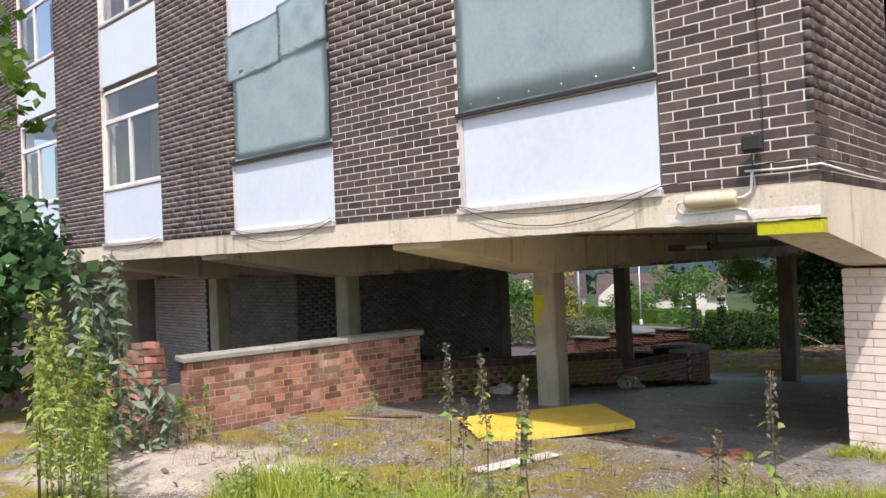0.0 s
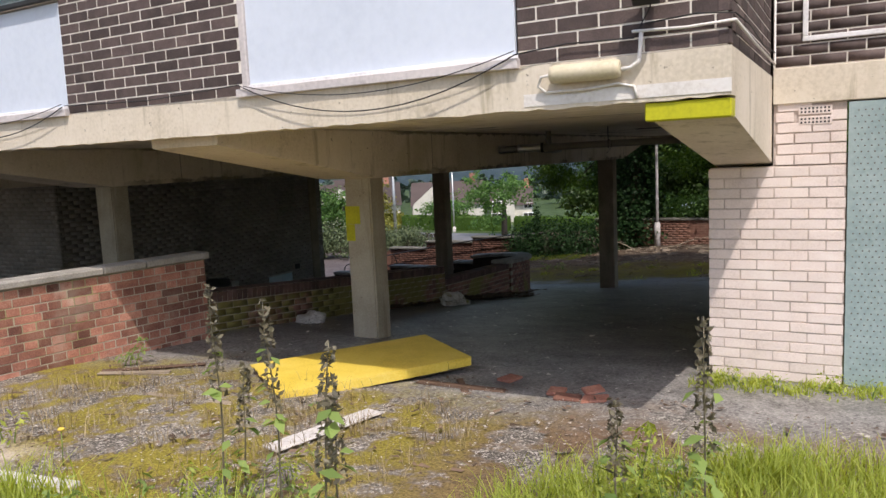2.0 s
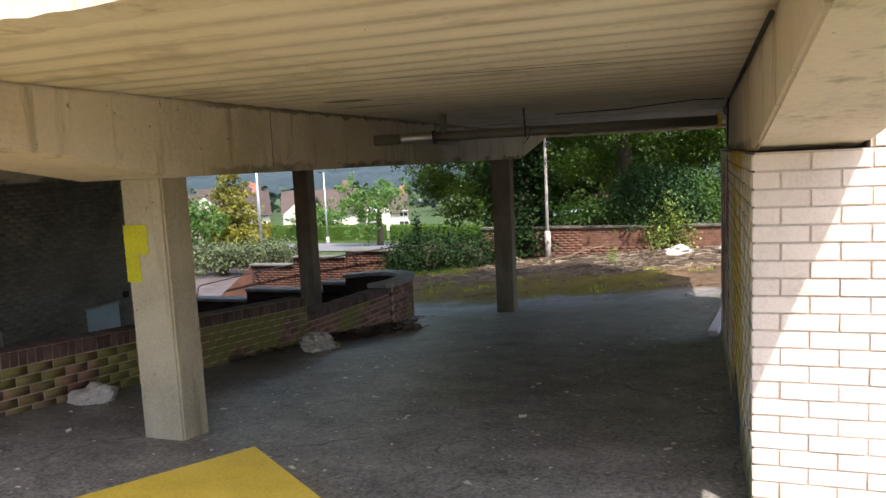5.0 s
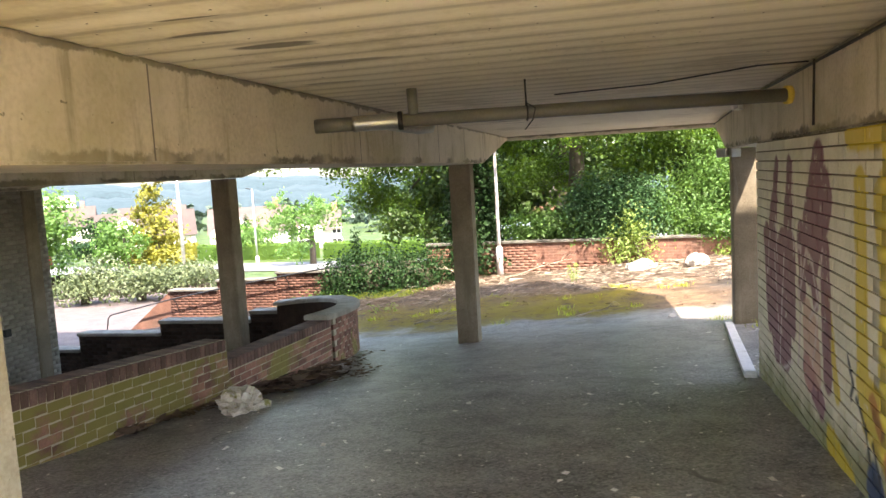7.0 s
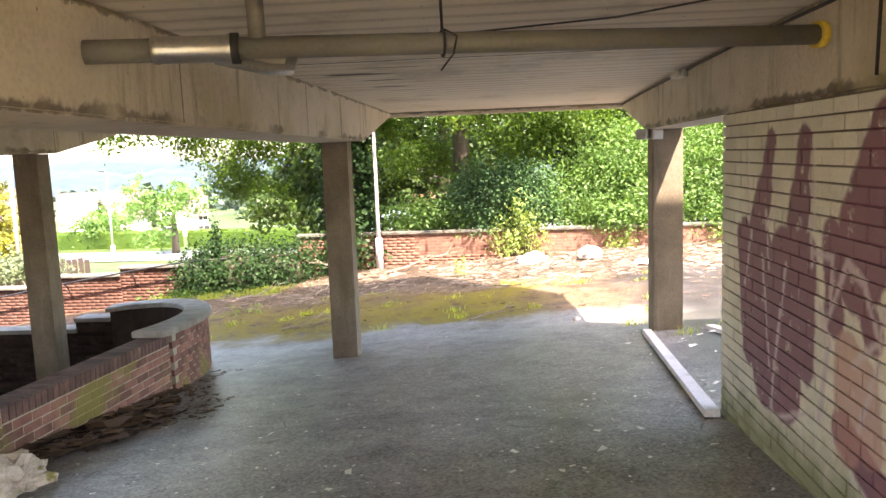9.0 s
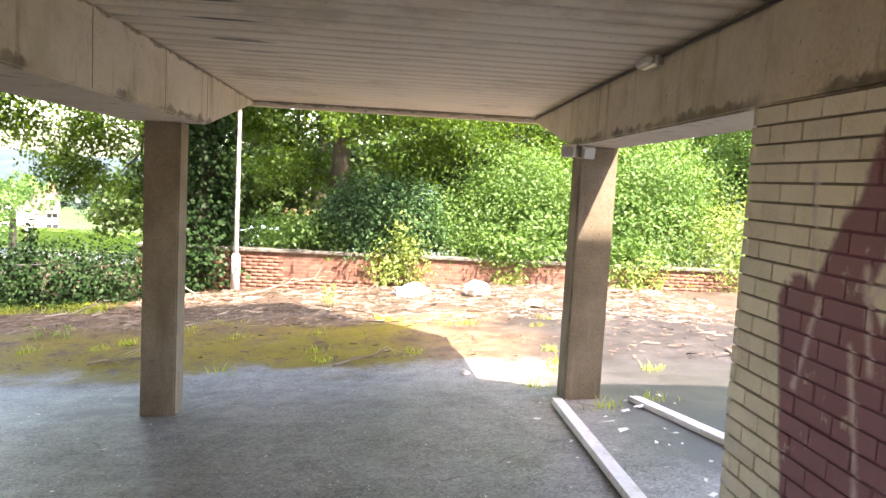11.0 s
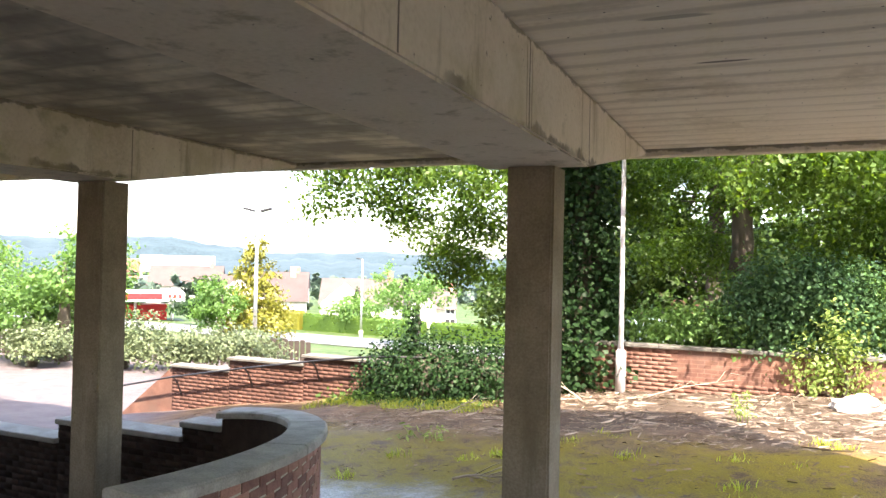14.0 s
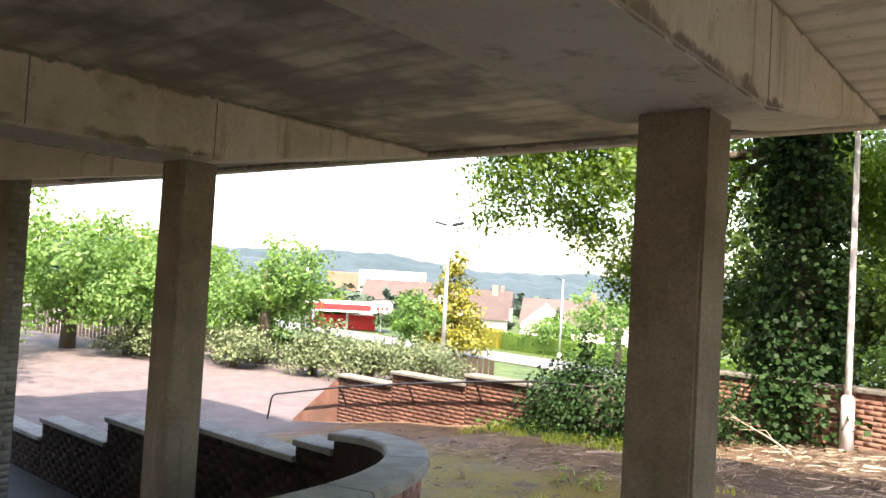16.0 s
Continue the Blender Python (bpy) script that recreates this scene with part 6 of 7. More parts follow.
foliage("ivy", lime, [((0.0, -0.15, 1.0 + 0.75 * k), (0.62 - 0.03 * k + 0.12 * (k % 2), 0.6 - 0.03 * k, 0.75)) for k in range(8)] + [((0.0, -0.55, 0.55), (0.7, 0.5, 0.65))], 11000, 0.11, LEAF_DARK, 12, 0.75, 0.85, None, "dark glossy ivy round the trunk")

tree("sycamore_tree", (-3.6, 27.6, -1.6), 7.0, 0.3,
     [((-3.8, 27.5, 1.6), (1.7, 1.4, 1.7)), ((-1.4, 27.5, 3.2), (2.0, 1.6, 2.0)), ((1.2, 27.6, 2.8), (2.0, 1.6, 1.9)), ((-2.5, 28, 6.2), (3.4, 2.2, 2.4)), ((1.8, 28, 6.0), (3.0, 2.2, 2.4)), ((-5.6, 28.4, 3.0), (1.8, 1.5, 1.8))],
     75000, 0.105, LEAF_MID, 21, "tall sycamore tree behind the boundary wall", 9)
tree("ash_tree", (4.6, 28.6, -1.6), 7.0, 0.25,
     [((3.6, 28, 2.4), (1.9, 1.6, 1.9)), ((5.8, 28.5, 3.0), (2.2, 1.8, 2.0)), ((4.6, 29, 5.8), (3.2, 2.4, 2.2)), ((8.6, 29, 3.6), (2.4, 2.0, 2.2)), ((9.6, 30, 6.4), (3, 2.4, 2.4)), ((12.5, 29, 3), (2.5, 2, 2.6))],
     75000, 0.1, LEAF_LIGHT, 31, "light green ash tree behind the boundary wall", 9)


# dense trees further back, leaves coloured dark to stand for deep shade
for k, (x, y, h) in enumerate(((-9.5, 36, 6), (-4.5, 34, 8), (0.5, 33, 9), (5.5, 33.5, 9), (10.5, 33, 9), (15.5, 32, 9))):
    tree("lime_tree", (x, y, float(ground_z(x, y))), h, 0.3, [((x + dx, y, float(ground_z(x, y)) + z), (2.6, 1.6, 2.0)) for dx, z in ((-1.2, 2.2), (1.4, 2.4), (0, 4.6), (-1.0, 6.8), (1.6, 6.6))], 22000, 0.22, LEAF_SHADED, 130 + k, "tall dense tree behind the boundary wall", 5)


def shrub(foot, clumps, count, size, mat, seed, label, name="shrub"):
    ob = empty(name, pose(*foot), label, "shrub", "shrubs along the boundary")
    local = [((c[0] - foot[0], c[1] - foot[1], c[2] - foot[2]), rad) for c, rad in clumps]
    bm = bmesh.new()
    for k, (c, rad) in enumerate(local):
        limb(bm, (0.1 * k - 0.1, 0, -0.1), c, 0.035, 0.012, 0.08, seed + k, 5, 6)
    tagged(part("stem_cluster", bm, BARK, ob), kind="stuff")
    foliage("leaves", ob, local, count, size, mat, seed)


shrub((-2.6, 24.9, -1.4), [((-3.0, 24.75, 0.1), (0.7, 0.6, 0.75)), ((-1.9, 24.7, 0.1), (0.7, 0.55, 0.75)), ((-2.4, 24.8, 0.5), (0.85, 0.6, 0.55))], 15000, 0.085, SHRUB_DARK, 41, "dark evergreen shrub leaning over the boundary wall")
shrub((0.2, 25.0, -1.4), [((-0.6, 25.0, 0.1), (0.9, 0.6, 0.75)), ((0.7, 24.9, 0.3), (1.0, 0.7, 0.8)), ((1.7, 25.0, 0.1), (0.9, 0.6, 0.8)), ((0.8, 25.2, 1.1), (1.3, 0.7, 0.8)), ((0.4, 24.25, -0.25), (0.9, 0.35, 0.3))], 30000, 0.08, LEAF_LIGHT, 42, "bright green shrub spilling over the boundary wall")
shrub((3.4, 25.0, -1.4), [((2.8, 25.0, 0.3), (1.0, 0.7, 1.0)), ((4.2, 25.0, 0.2), (1.1, 0.7, 0.9)), ((3.6, 25.4, 1.4), (1.5, 0.8, 0.9)), ((3.0, 24.2, -0.35), (0.7, 0.3, 0.4))], 24000, 0.08, LEAF_LIGHT, 43, "bright green shrub spilling over the boundary wall")
shrub((6.4, 24.9, -1.3), [((5.6, 24.8, 0.1), (1.1, 0.7, 0.9)), ((7.2, 24.9, 0.2), (1.2, 0.8, 1.0)), ((8.8, 25, 0.3), (1.2, 0.8, 1.1)), ((6.4, 24.1, -0.5), (1.5, 0.35, 0.5))], 22000, 0.075, WEED, 44, "pale green brambles over the boundary wall")
shrub((-4.6, 24.9, -1.4), [((-4.7, 24.9, -0.3), (0.7, 0.5, 0.5)), ((-3.9, 24.7, -0.2), (0.6, 0.45, 0.4))], 4000, 0.1, LEAF_LIGHT, 45, "light green creeper on the boundary wall")
shrub((-1.9, 24.0, -1.15), [((-2.3, 24.0, -0.75), (0.35, 0.2, 0.45)), ((-1.7, 24.0, -0.65), (0.3, 0.2, 0.5)), ((-2.0, 23.95, -0.35), (0.25, 0.2, 0.5))], 1500, 0.08, WEED, 46, "tall pale weeds growing against the boundary wall")
shrub((0.5, 24.0, -1.05), [((0.4, 24.0, -0.85), (0.3, 0.2, 0.25)), ((3.2, 23.9, -0.75), (0.5, 0.3, 0.4))], 900, 0.09, WEED, 47, "young weeds at the foot of the boundary wall")


def ivy_mound():
    foot = (-8.6, 22.9, -1.65)
    ob = empty("ivy_mound", pose(*foot), "dense dark ivy heaped over the end of the wall", "ivy")
    # solid dark core added so no daylight passes between the leaves
    bm = bmesh.new()
    for c, rad in (((-0.75, 0, 0.35), (0.5, 0.46, 0.45)), ((0.0, 0, 0.42), (0.65, 0.52, 0.55)), ((0.9, 0.2, 0.42), (0.6, 0.46, 0.5))):
        bmesh.ops.create_icosphere(bm, subdivisions=3, radius=1, matrix=Matrix.Translation(c) @ Matrix.Diagonal((*rad, 1)))
    part("filler_core", bm, BARK, ob)
    foliage("leaves", ob, [((-0.8, 0, 0.36), (0.62, 0.58, 0.56)), ((-0.3, 0, 0.42), (0.7, 0.62, 0.62)), ((0.4, 0.05, 0.45), (0.75, 0.64, 0.64)), ((1.1, 0.25, 0.45), (0.65, 0.55, 0.62)), ((-0.45, 0, 1.2), (0.1, 0.1, 0.42))], 24000, 0.065, LEAF_DARK, 51, 0.85, 0.9)
    foliage("ground_cover", ob, [((-0.7, -0.75, 0.05), (1.0, 0.35, 0.14)), ((0.7, -0.75, 0.08), (1.1, 0.35, 0.14))], 2500, 0.07, LEAF_LIGHT, 52, 0.3, 0.8, None, "bright young leaves at its foot")


ivy_mound()


# ---- grass and weeds before the building ----
def blades(name, x, y, h, lean, width, mat, label, seed, z=None, category="grass"):
    """Bent blades, three quads each, in one mesh."""
    r = np.random.default_rng(seed)
    k = len(x)
    a = r.uniform(0, 6.283, k)
    dx, dy = np.cos(a), np.sin(a)
    z0 = ground_z(x, y) - 0.01 if z is None else z
    rows = []
    for s, w in ((0, 1.0), (0.4, 0.9), (0.75, 0.6), (1.0, 0.08)):
        off = lean * h * s ** 2
        cx, cy, cz = x + dx * off, y + dy * off, z0 + h * s * (1 - 0.25 * lean * s)
        for sg in (-1, 1):
            rows.append(np.stack([cx - dy * sg * w * width / 2, cy + dx * sg * w * width / 2, cz], 1))
    v = np.stack(rows, 1).reshape(-1, 3)
    base = (8 * np.arange(k))[:, None, None]
    f = (np.array([(0, 1, 3, 2), (2, 3, 5, 4), (4, 5, 7, 6)])[None] + base).reshape(-1, 4)
    put(name, solid(v, f, name, mat), label=label, category=category, kind="stuff")


def tufted(count, tufts, area, spread, seed, keep=None):
    r = np.random.default_rng(seed)
    cx, cy = r.uniform(area[0], area[1], tufts), r.uniform(area[2], area[3], tufts)
    if keep is not None:
        ok = keep(cx, cy)
        cx, cy = cx[ok], cy[ok]
    i = r.integers(0, len(cx), count)
    return cx[i] + r.normal(0, spread, count), cy[i] + r.normal(0, spread, count), r


x, y, r = tufted(24000, 520, (-3.9, 1.8, 0.7, 3.4), 0.09, 61, lambda x, y: (y < 2.6 + 0.25 * np.sin(x * 3) + 0.3 * (x > -1.2) - 0.45 * (x < -3)) & (y > 0.8 - 0.2 * x) & ((x < -2.0) | (x > -1.2) | (y < 2.0)))
blades("grass", x, y, r.uniform(0.08, 0.34, len(x)), r.uniform(0.2, 0.9, len(x)), 0.008, GRASS, "bright green rank grass before the building", 62)
x, y, r = tufted(15000, 260, (-1.5, 1.8, 2.4, 4.6), 0.09, 63, lambda x, y: y < np.minimum(3.55 + 0.6 * (x + 1.4), 4.35))
blades("grass", x, y, r.uniform(0.08, 0.26, len(x)), r.uniform(0.2, 0.9, len(x)), 0.006, GRASS, "bright green rank grass before the pier", 64)
x, y, r = tufted(2600, 46, (-1.05, 1.3, 5.72, 6.05), 0.05, 65)
blades("grass", x, y, r.uniform(0.02, 0.085, len(x)), r.uniform(0.3, 0.9, len(x)), 0.007, GRASS, "short green grass along the foot of the pier", 66)
x, y, r = tufted(2600, 130, (-5.6, -2.0, 2.0, 4.4), 0.06, 67)
blades("grass", x, y, r.uniform(0.03, 0.2, len(x)), r.uniform(0.2, 1.0, len(x)), 0.004, DRY, "dry straw coloured grass in the gravel", 68)
x, y, r = tufted(2500, 60, (-10.5, -7.2, 21.6, 22.5), 0.1, 69)
blades("grass", x, y, r.uniform(0.04, 0.14, len(x)), r.uniform(0.3, 0.9, len(x)), 0.012, GRASS, "bright grass before the ivy", 70)
x, y, r = tufted(900, 25, (-7.5, 0.5, 16.9, 20.5), 0.08, 71)
blades("grass", x, y, r.uniform(0.03, 0.12, len(x)), r.uniform(0.3, 0.9, len(x)), 0.012, GRASS, "small green tufts in the moss", 72)
x, y, r = tufted(260, 7, (-0.9, 1.0, 14.2, 17.4), 0.08, 73)
blades("grass", x, y, r.uniform(0.03, 0.14, len(x)), r.uniform(0.3, 0.9, len(x)), 0.010, GRASS, "small green tufts by the column foot", 74)


def tall_weed(x, y, height, seed, mats, label, leafy=0.5, lean=0.06):
    """A single upright stalk with whorls of toothed leaves and a seed head."""
    r = random.Random(seed)
    g = float(ground_z(x, y))
    ob = empty("tall_weed", pose(x, y, g, 0, 0, r.uniform(0, 360)), label, "weed", "tall weeds before the building")
    pts = [(lean * height * s ** 2, 0.01 * math.sin(s * 9), height * s - 0.02 * (s == 0)) for s in np.linspace(0, 1, 8)]
    part("stalk", tube(bmesh.new(), pts, [0.006 - 0.004 * k / 7 for k in range(8)], 5), mats[1], ob)
    q = np.random.default_rng(seed)
    k = int(26 * leafy) + 6
    s = q.uniform(0.25, 0.8, k)
    a = q.uniform(0, 6.283, k)
    c = np.stack([lean * height * s ** 2 + 0.045 * np.cos(a), 0.045 * np.sin(a), height * s], 1)
    n = np.stack([0.5 * np.cos(a), 0.5 * np.sin(a), np.full(k, 0.8)], 1)
    v = leaf_quads(c, n / np.linalg.norm(n, axis=1, keepdims=True), q.uniform(0.05, 0.1, k), q, 0.5)
    put("leaves", solid(v, np.arange(len(v)).reshape(-1, 4), "leaves", mats[0]), None, ob)
    k = 150
    s = q.uniform(0.55, 1.0, k)
    a = q.uniform(0, 6.283, k)
    d = 0.035 * (1.15 - s)
    d = d + 0.012
    c = np.stack([lean * height * s ** 2 + d * np.cos(a), d * np.sin(a), height * s], 1)
    n = q.normal(size=(k, 3))
    v = leaf_quads(c, n / np.linalg.norm(n, axis=1, keepdims=True), q.uniform(0.02, 0.04, k), q, 0.5)
    put("seed_head", solid(v, np.arange(len(v)).reshape(-1, 4), "seed_head", mats[1]), None, ob)


for k, (x, y, h, leafy) in enumerate(((-2.49, 2.52, 1.12, 0.3), (-2.22, 2.58, 1.06, 0.4), (-1.62, 2.1, 1.02, 0.5), (-0.52, 2.8, 1.05, 0.5), (-0.85, 2.9, 0.7, 0.5), (-2.6, 2.75, 0.7, 0.3), (-1.7, 2.3, 0.85, 0.3))):
    tall_weed(x, y, h, 80 + k, (WEED, NETTLE), "thin grey brown nettle stalk gone to seed", leafy, 0.03 * (k % 3))


def leafy_bush(x, y, stems, height, spread, seed, mat, leaf, label, name="weed_clump", narrow=0.25):
    r = random.Random(seed)
    q = np.random.default_rng(seed)
    g = float(ground_z(x, y))
    ob = empty(name, pose(x, y, g), label, "weed")
    bm = bmesh.new()
    vs = []
    for k in range(stems):
        a = r.uniform(0, 6.283)
        d, h = spread * math.sqrt(r.random()), height * r.uniform(0.55, 1.0)
        bx, by = d * math.cos(a), d * math.sin(a)
        lx, ly = 0.12 * r.uniform(-1, 1), 0.12 * r.uniform(-1, 1)
        tube(bm, [(bx + lx * s * s, by + ly * s * s, h * s - 0.02) for s in np.linspace(0, 1, 6)], [0.006 - 0.0045 * s for s in np.linspace(0, 1, 6)], 5)
        m = int(70 * h / leaf * 0.09)
        s = q.uniform(0.12, 1.0, m)
        b = q.uniform(0, 6.283, m)
        rr = (0.02 + narrow * (1.05 - s) * 0.35) * q.uniform(0.3, 1, m)
        c = np.stack([bx + lx * s * s + rr * np.cos(b), by + ly * s * s + rr * np.sin(b), h * s], 1)
        n = np.stack([np.cos(b) * 0.6, np.sin(b) * 0.6, np.full(m, 0.7)], 1) + 0.3 * q.normal(size=(m, 3))
        vs.append(leaf_quads(c, n / np.linalg.norm(n, axis=1, keepdims=True), leaf * q.uniform(0.5, 1.2, m), q, 0.35))
    tagged(part("stem_cluster", bm, WEED, ob), kind="stuff")
    v = np.vstack(vs)
    put("leaves", solid(v, np.arange(len(v)).reshape(-1, 4), "leaves", mat), None, ob)


leafy_bush(-4.95, 1.05, 14, 1.6, 0.24, 91, THISTLE, 0.075, "tall pale yellow green thistle weeds", narrow=0.35)
leafy_bush(-4.55, 1.05, 8, 1.0, 0.2, 191, THISTLE, 0.06, "tall pale yellow green thistle weeds", narrow=0.4)
leafy_bush(-6.0, 1.85, 10, 1.9, 0.28, 92, BUDDLEIA, 0.16, "tall grey green broad leaved weed", narrow=0.7)
leafy_bush(-5.75, 1.95, 6, 0.75, 0.25, 192, BUDDLEIA, 0.15, "grey green broad leaved weed at the broken wall", narrow=0.8)
leafy_bush(-5.9, 1.6, 10, 1.2, 0.5, 93, LEAF_MID, 0.12, "dark green leafy weeds against the broken wall", narrow=0.6)
leafy_bush(-3.55, 1.6, 6, 0.5, 0.18, 94, WEED, 0.06, "small leafy green weed in the gravel", narrow=0.5)
leafy_bush(-2.75, 1.95, 7, 0.45, 0.25, 95, WEED, 0.06, "small leafy green weed in the gravel", narrow=0.5)
leafy_bush(-0.75, 3.0, 9, 0.55, 0.18, 96, GRASS, 0.05, "bright green leafy weed before the pier", narrow=0.4)
leafy_bush(-5.55, 4.45, 3, 0.3, 0.06, 97, WEED, 0.06, "small weed at the brick wall foot", narrow=0.4)
leafy_bush(-5.95, 2.55, 5, 0.6, 0.15, 98, WEED, 0.1, "pale leafy weed beside the broken wall", narrow=0.5)
leafy_bush(-3.3, 21.6, 5, 0.45, 0.12, 99, WEED, 0.07, "small green weed below the lamp pole", narrow=0.4)
leafy_bush(-7.3, 19.6, 8, 0.16, 0.3, 100, WEED, 0.1, "low green weed in the moss", narrow=0.9)
leafy_bush(-0.15, 11.9, 4, 0.75, 0.2, 101, GRASS, 0.11, "bright green leafy weed beside the passage wall end", narrow=0.6)
leafy_bush(-4.6, 2.75, 3, 0.3, 0.1, 102, GRASS, 0.06, "green weed in the gravel", narrow=0.5)


for k, x in enumerate((-0.85, -0.5, -0.2, 0.15, 0.6)):
    leafy_bush(x, 5.86 - 0.05 * (k % 2), 5, 0.14, 0.11, 500 + k, GRASS, 0.04, "low leafy weeds at the foot of the pier", "low_weed", 0.8)
r_low = random.Random(44)
for k in range(26):
    x, y = r_low.uniform(-3.0, 1.4), r_low.uniform(1.6, 3.2)
    leafy_bush(x, y + (0.4 if x > -1 else 0), 6, r_low.uniform(0.14, 0.3), 0.16, 400 + k, GRASS if k % 3 else WEED, 0.045, "low leafy green weeds among the grass", "low_weed", 0.8)


def maple_sprays():
    """Foliage that hangs in from the side before the building."""
    foot = (-8.4, 1.2, 0.1)
    ob = empty("maple_tree", pose(*foot), "young maple tree with dark leaves beside the building", "tree")
    bm = bmesh.new()
    limb(bm, (0, 0, -0.2), (0.1, 0.1, 4.6), 0.09, 0.04, 0.05, 3, 9, 8)
    part("trunk", bm, BARK, ob)
    bm = bmesh.new()
    for k, c in enumerate(((0.6, 0.5, 1.8), (0.75, 0.5, 3.7), (0.4, 0.5, 3.4), (0.3, 0.3, 1.2), (-0.5, 0.5, 2.2), (0.2, 0.5, 4.1))):
        limb(bm, (0.05, 0.05, c[2] - 0.5), c, 0.03, 0.008, 0.06, 30 + k, 6, 5)
    part("branchwork", bm, BARK, ob)
    low = [((-0.3, 0.5, 2.15), (0.75, 0.5, 0.3)), ((0.35, 0.55, 1.75), (0.7, 0.5, 0.35)), ((-0.5, 0.3, 1.3), (0.7, 0.5, 0.4)), ((-0.9, 0.3, 0.7), (0.7, 0.5, 0.4)), ((-1.0, 0.5, 2.6), (0.6, 0.4, 0.2))]
    high = [((0.75, 0.5, 3.75), (0.38, 0.3, 0.1)), ((0.35, 0.5, 3.4), (0.3, 0.3, 0.1)), ((-0.2, 0.5, 4.5), (0.35, 0.4, 0.25)), ((0.2, 0.5, 4.15), (0.3, 0.3, 0.08))]
    foliage("crown", ob, low, 2600, 0.15, SHRUB_DARK, 110, 0.4, 0.95)
    foliage("crown", ob, high, 260, 0.13, LEAF_MID, 111, 0.3, 0.9)


maple_sprays()
fl = empty("dandelion", pose(-3.95, 2.72, float(ground_z(-3.95, 2.72))), "yellow dandelion flower in the gravel", "flower")
part("stalk", tube(bmesh.new(), [(0, 0, -0.01), (0.01, 0, 0.12), (0.0, 0.01, 0.2)], 0.003, 5), WEED, fl)
bm = bmesh.new()
bmesh.ops.create_uvsphere(bm, u_segments=10, v_segments=5, radius=0.02, matrix=Matrix.Translation((0, 0.01, 0.205)) @ Matrix.Diagonal((1, 1, 0.45, 1)))
part("flower_head", bm, YELLOW, fl)


def dead_branches():
    r = random.Random(17)
    for k, (x, y, a, ln) in enumerate(((-4.9, 23.4, 10, 1.4), (-4.4, 23.2, -15, 1.9), (-3.6, 23.3, 5, 1.6), (-2.4, 23.1, -8, 1.5), (-5.9, 22.9, 160, 1.0), (-3.0, 17.2, 12, 0.6), (-6.0, 17.6, 5, 0.5), (-8.6, 20.6, 20, 0.5), (-6.2, 20.8, 100, 0.5), (-5.0, 20.3, 30, 0.6), (-7.8, 21.4, 60, 0.7), (-1.9, 21.5, 5, 0.9))):
        g = float(ground_z(x, y))
        bm = bmesh.new()
        up = 0.55 if k in (0, 4) else 0.12
        pts = [(s * ln, 0.06 * math.sin(5 * s + k), 0.02 + up * s * (1 - 0.3 * s)) for s in np.linspace(0, 1, 8)]
        tube(bm, pts, [0.018 - 0.014 * s for s in np.linspace(0, 1, 8)], 6)
        for q in range(5):
            b = Vector([float(c) for c in pts[2 + q]])
            tube(bm, [b, b + Vector((0.15, r.uniform(-0.2, 0.2), r.uniform(-0.01, 0.15))), b + Vector((0.3, r.uniform(-0.35, 0.35), r.uniform(-0.02, 0.2)))], [0.008, 0.006, 0.003], 5)
        put("dead_branch", mesh_of(bm, "dead_branch", DRY_WOOD), pose(x, y, g, 0, 0, a), label="bleached dead branch lying on the ground", category="branch", group="dead branches")


dead_branches()


# ---- lamp posts, rail and distance ----
def lamp_post(x, y, top, z, radius, label, heads=0, mat=GALVANISED):
    ob = empty("lamp_post", pose(x, y, z), label, "lamp post", "lamp posts")
    h = top - z
    part("pole", tube(bmesh.new(), [(0, 0, -0.2), (0, 0, h * 0.3), (0, 0, h)], [radius * 1.2, radius, radius * 0.7], 10), mat, ob)
    part("base", tube(bmesh.new(), [(0, 0, -0.2), (0, 0, 0.75), (0, 0, 0.8)], [radius * 2.1, radius * 2.0, radius * 1.2], 10), PALE_TRIM, ob)
    for k in range(heads):
        sg = 1 if k else -1
        part("lamp_head", block(bmesh.new(), (sg * 0.12, -0.15, -0.09), (sg * 0.62, 0.15, 0.02), 0.03, pose(0, 0, h, 0, -14 * sg, 25)), BLACK, ob)
    return ob


lamp_post(-5.42, 23.95, 4.5, float(ground_z(-5.42, 23.95)), 0.045, "slim pale green lamp pole on a stained base", 0, PALE_TRIM)
lamp_post(-23.1, 36.5, 2.95, -3.5, 0.085, "tall grey lamp post with twin flood lights", 2)
lamp_post(-37.0, 70, 1.0, -6.3, 0.09, "grey street lamp post by the road", 1)
lamp_post(-48.9, 50.8, 2.3, -5.9, 0.1, "grey street lamp post by the road", 1)
lamp_post(-47, 40, 3.2, -4.6, 0.1, "grey street lamp post by the drive", 0)
rail = empty("handrail", pose(-14.6, 22.6, -1.2), "thin black tubular handrail along the step wall", "handrail")
part("rail", tube(bmesh.new(), [(-2.05, -0.1, -1.52), (-1.92, -0.1, -0.9), (-1.86, -0.1, -0.83), (-1.76, -0.1, -0.79), (0.2, -0.1, -0.37), (2.03, -0.1, -0.05), (3.61, -0.1, 0.2), (4.9, -0.1, 0.38), (6, -0.1, 0.44)], 0.02, 8), BLACK, rail)
for px, pz in ((0.2, -0.37), (2.03, -0.05), (3.61, 0.2)):
    part("bracket", tube(bmesh.new(), [(px, -0.1, pz), (px + 0.04, -0.08, pz - 0.05), (px + 0.06, -0.02, pz - 0.14), (px + 0.06, 0.1, pz - 0.4)], 0.016, 6), BLACK, rail)


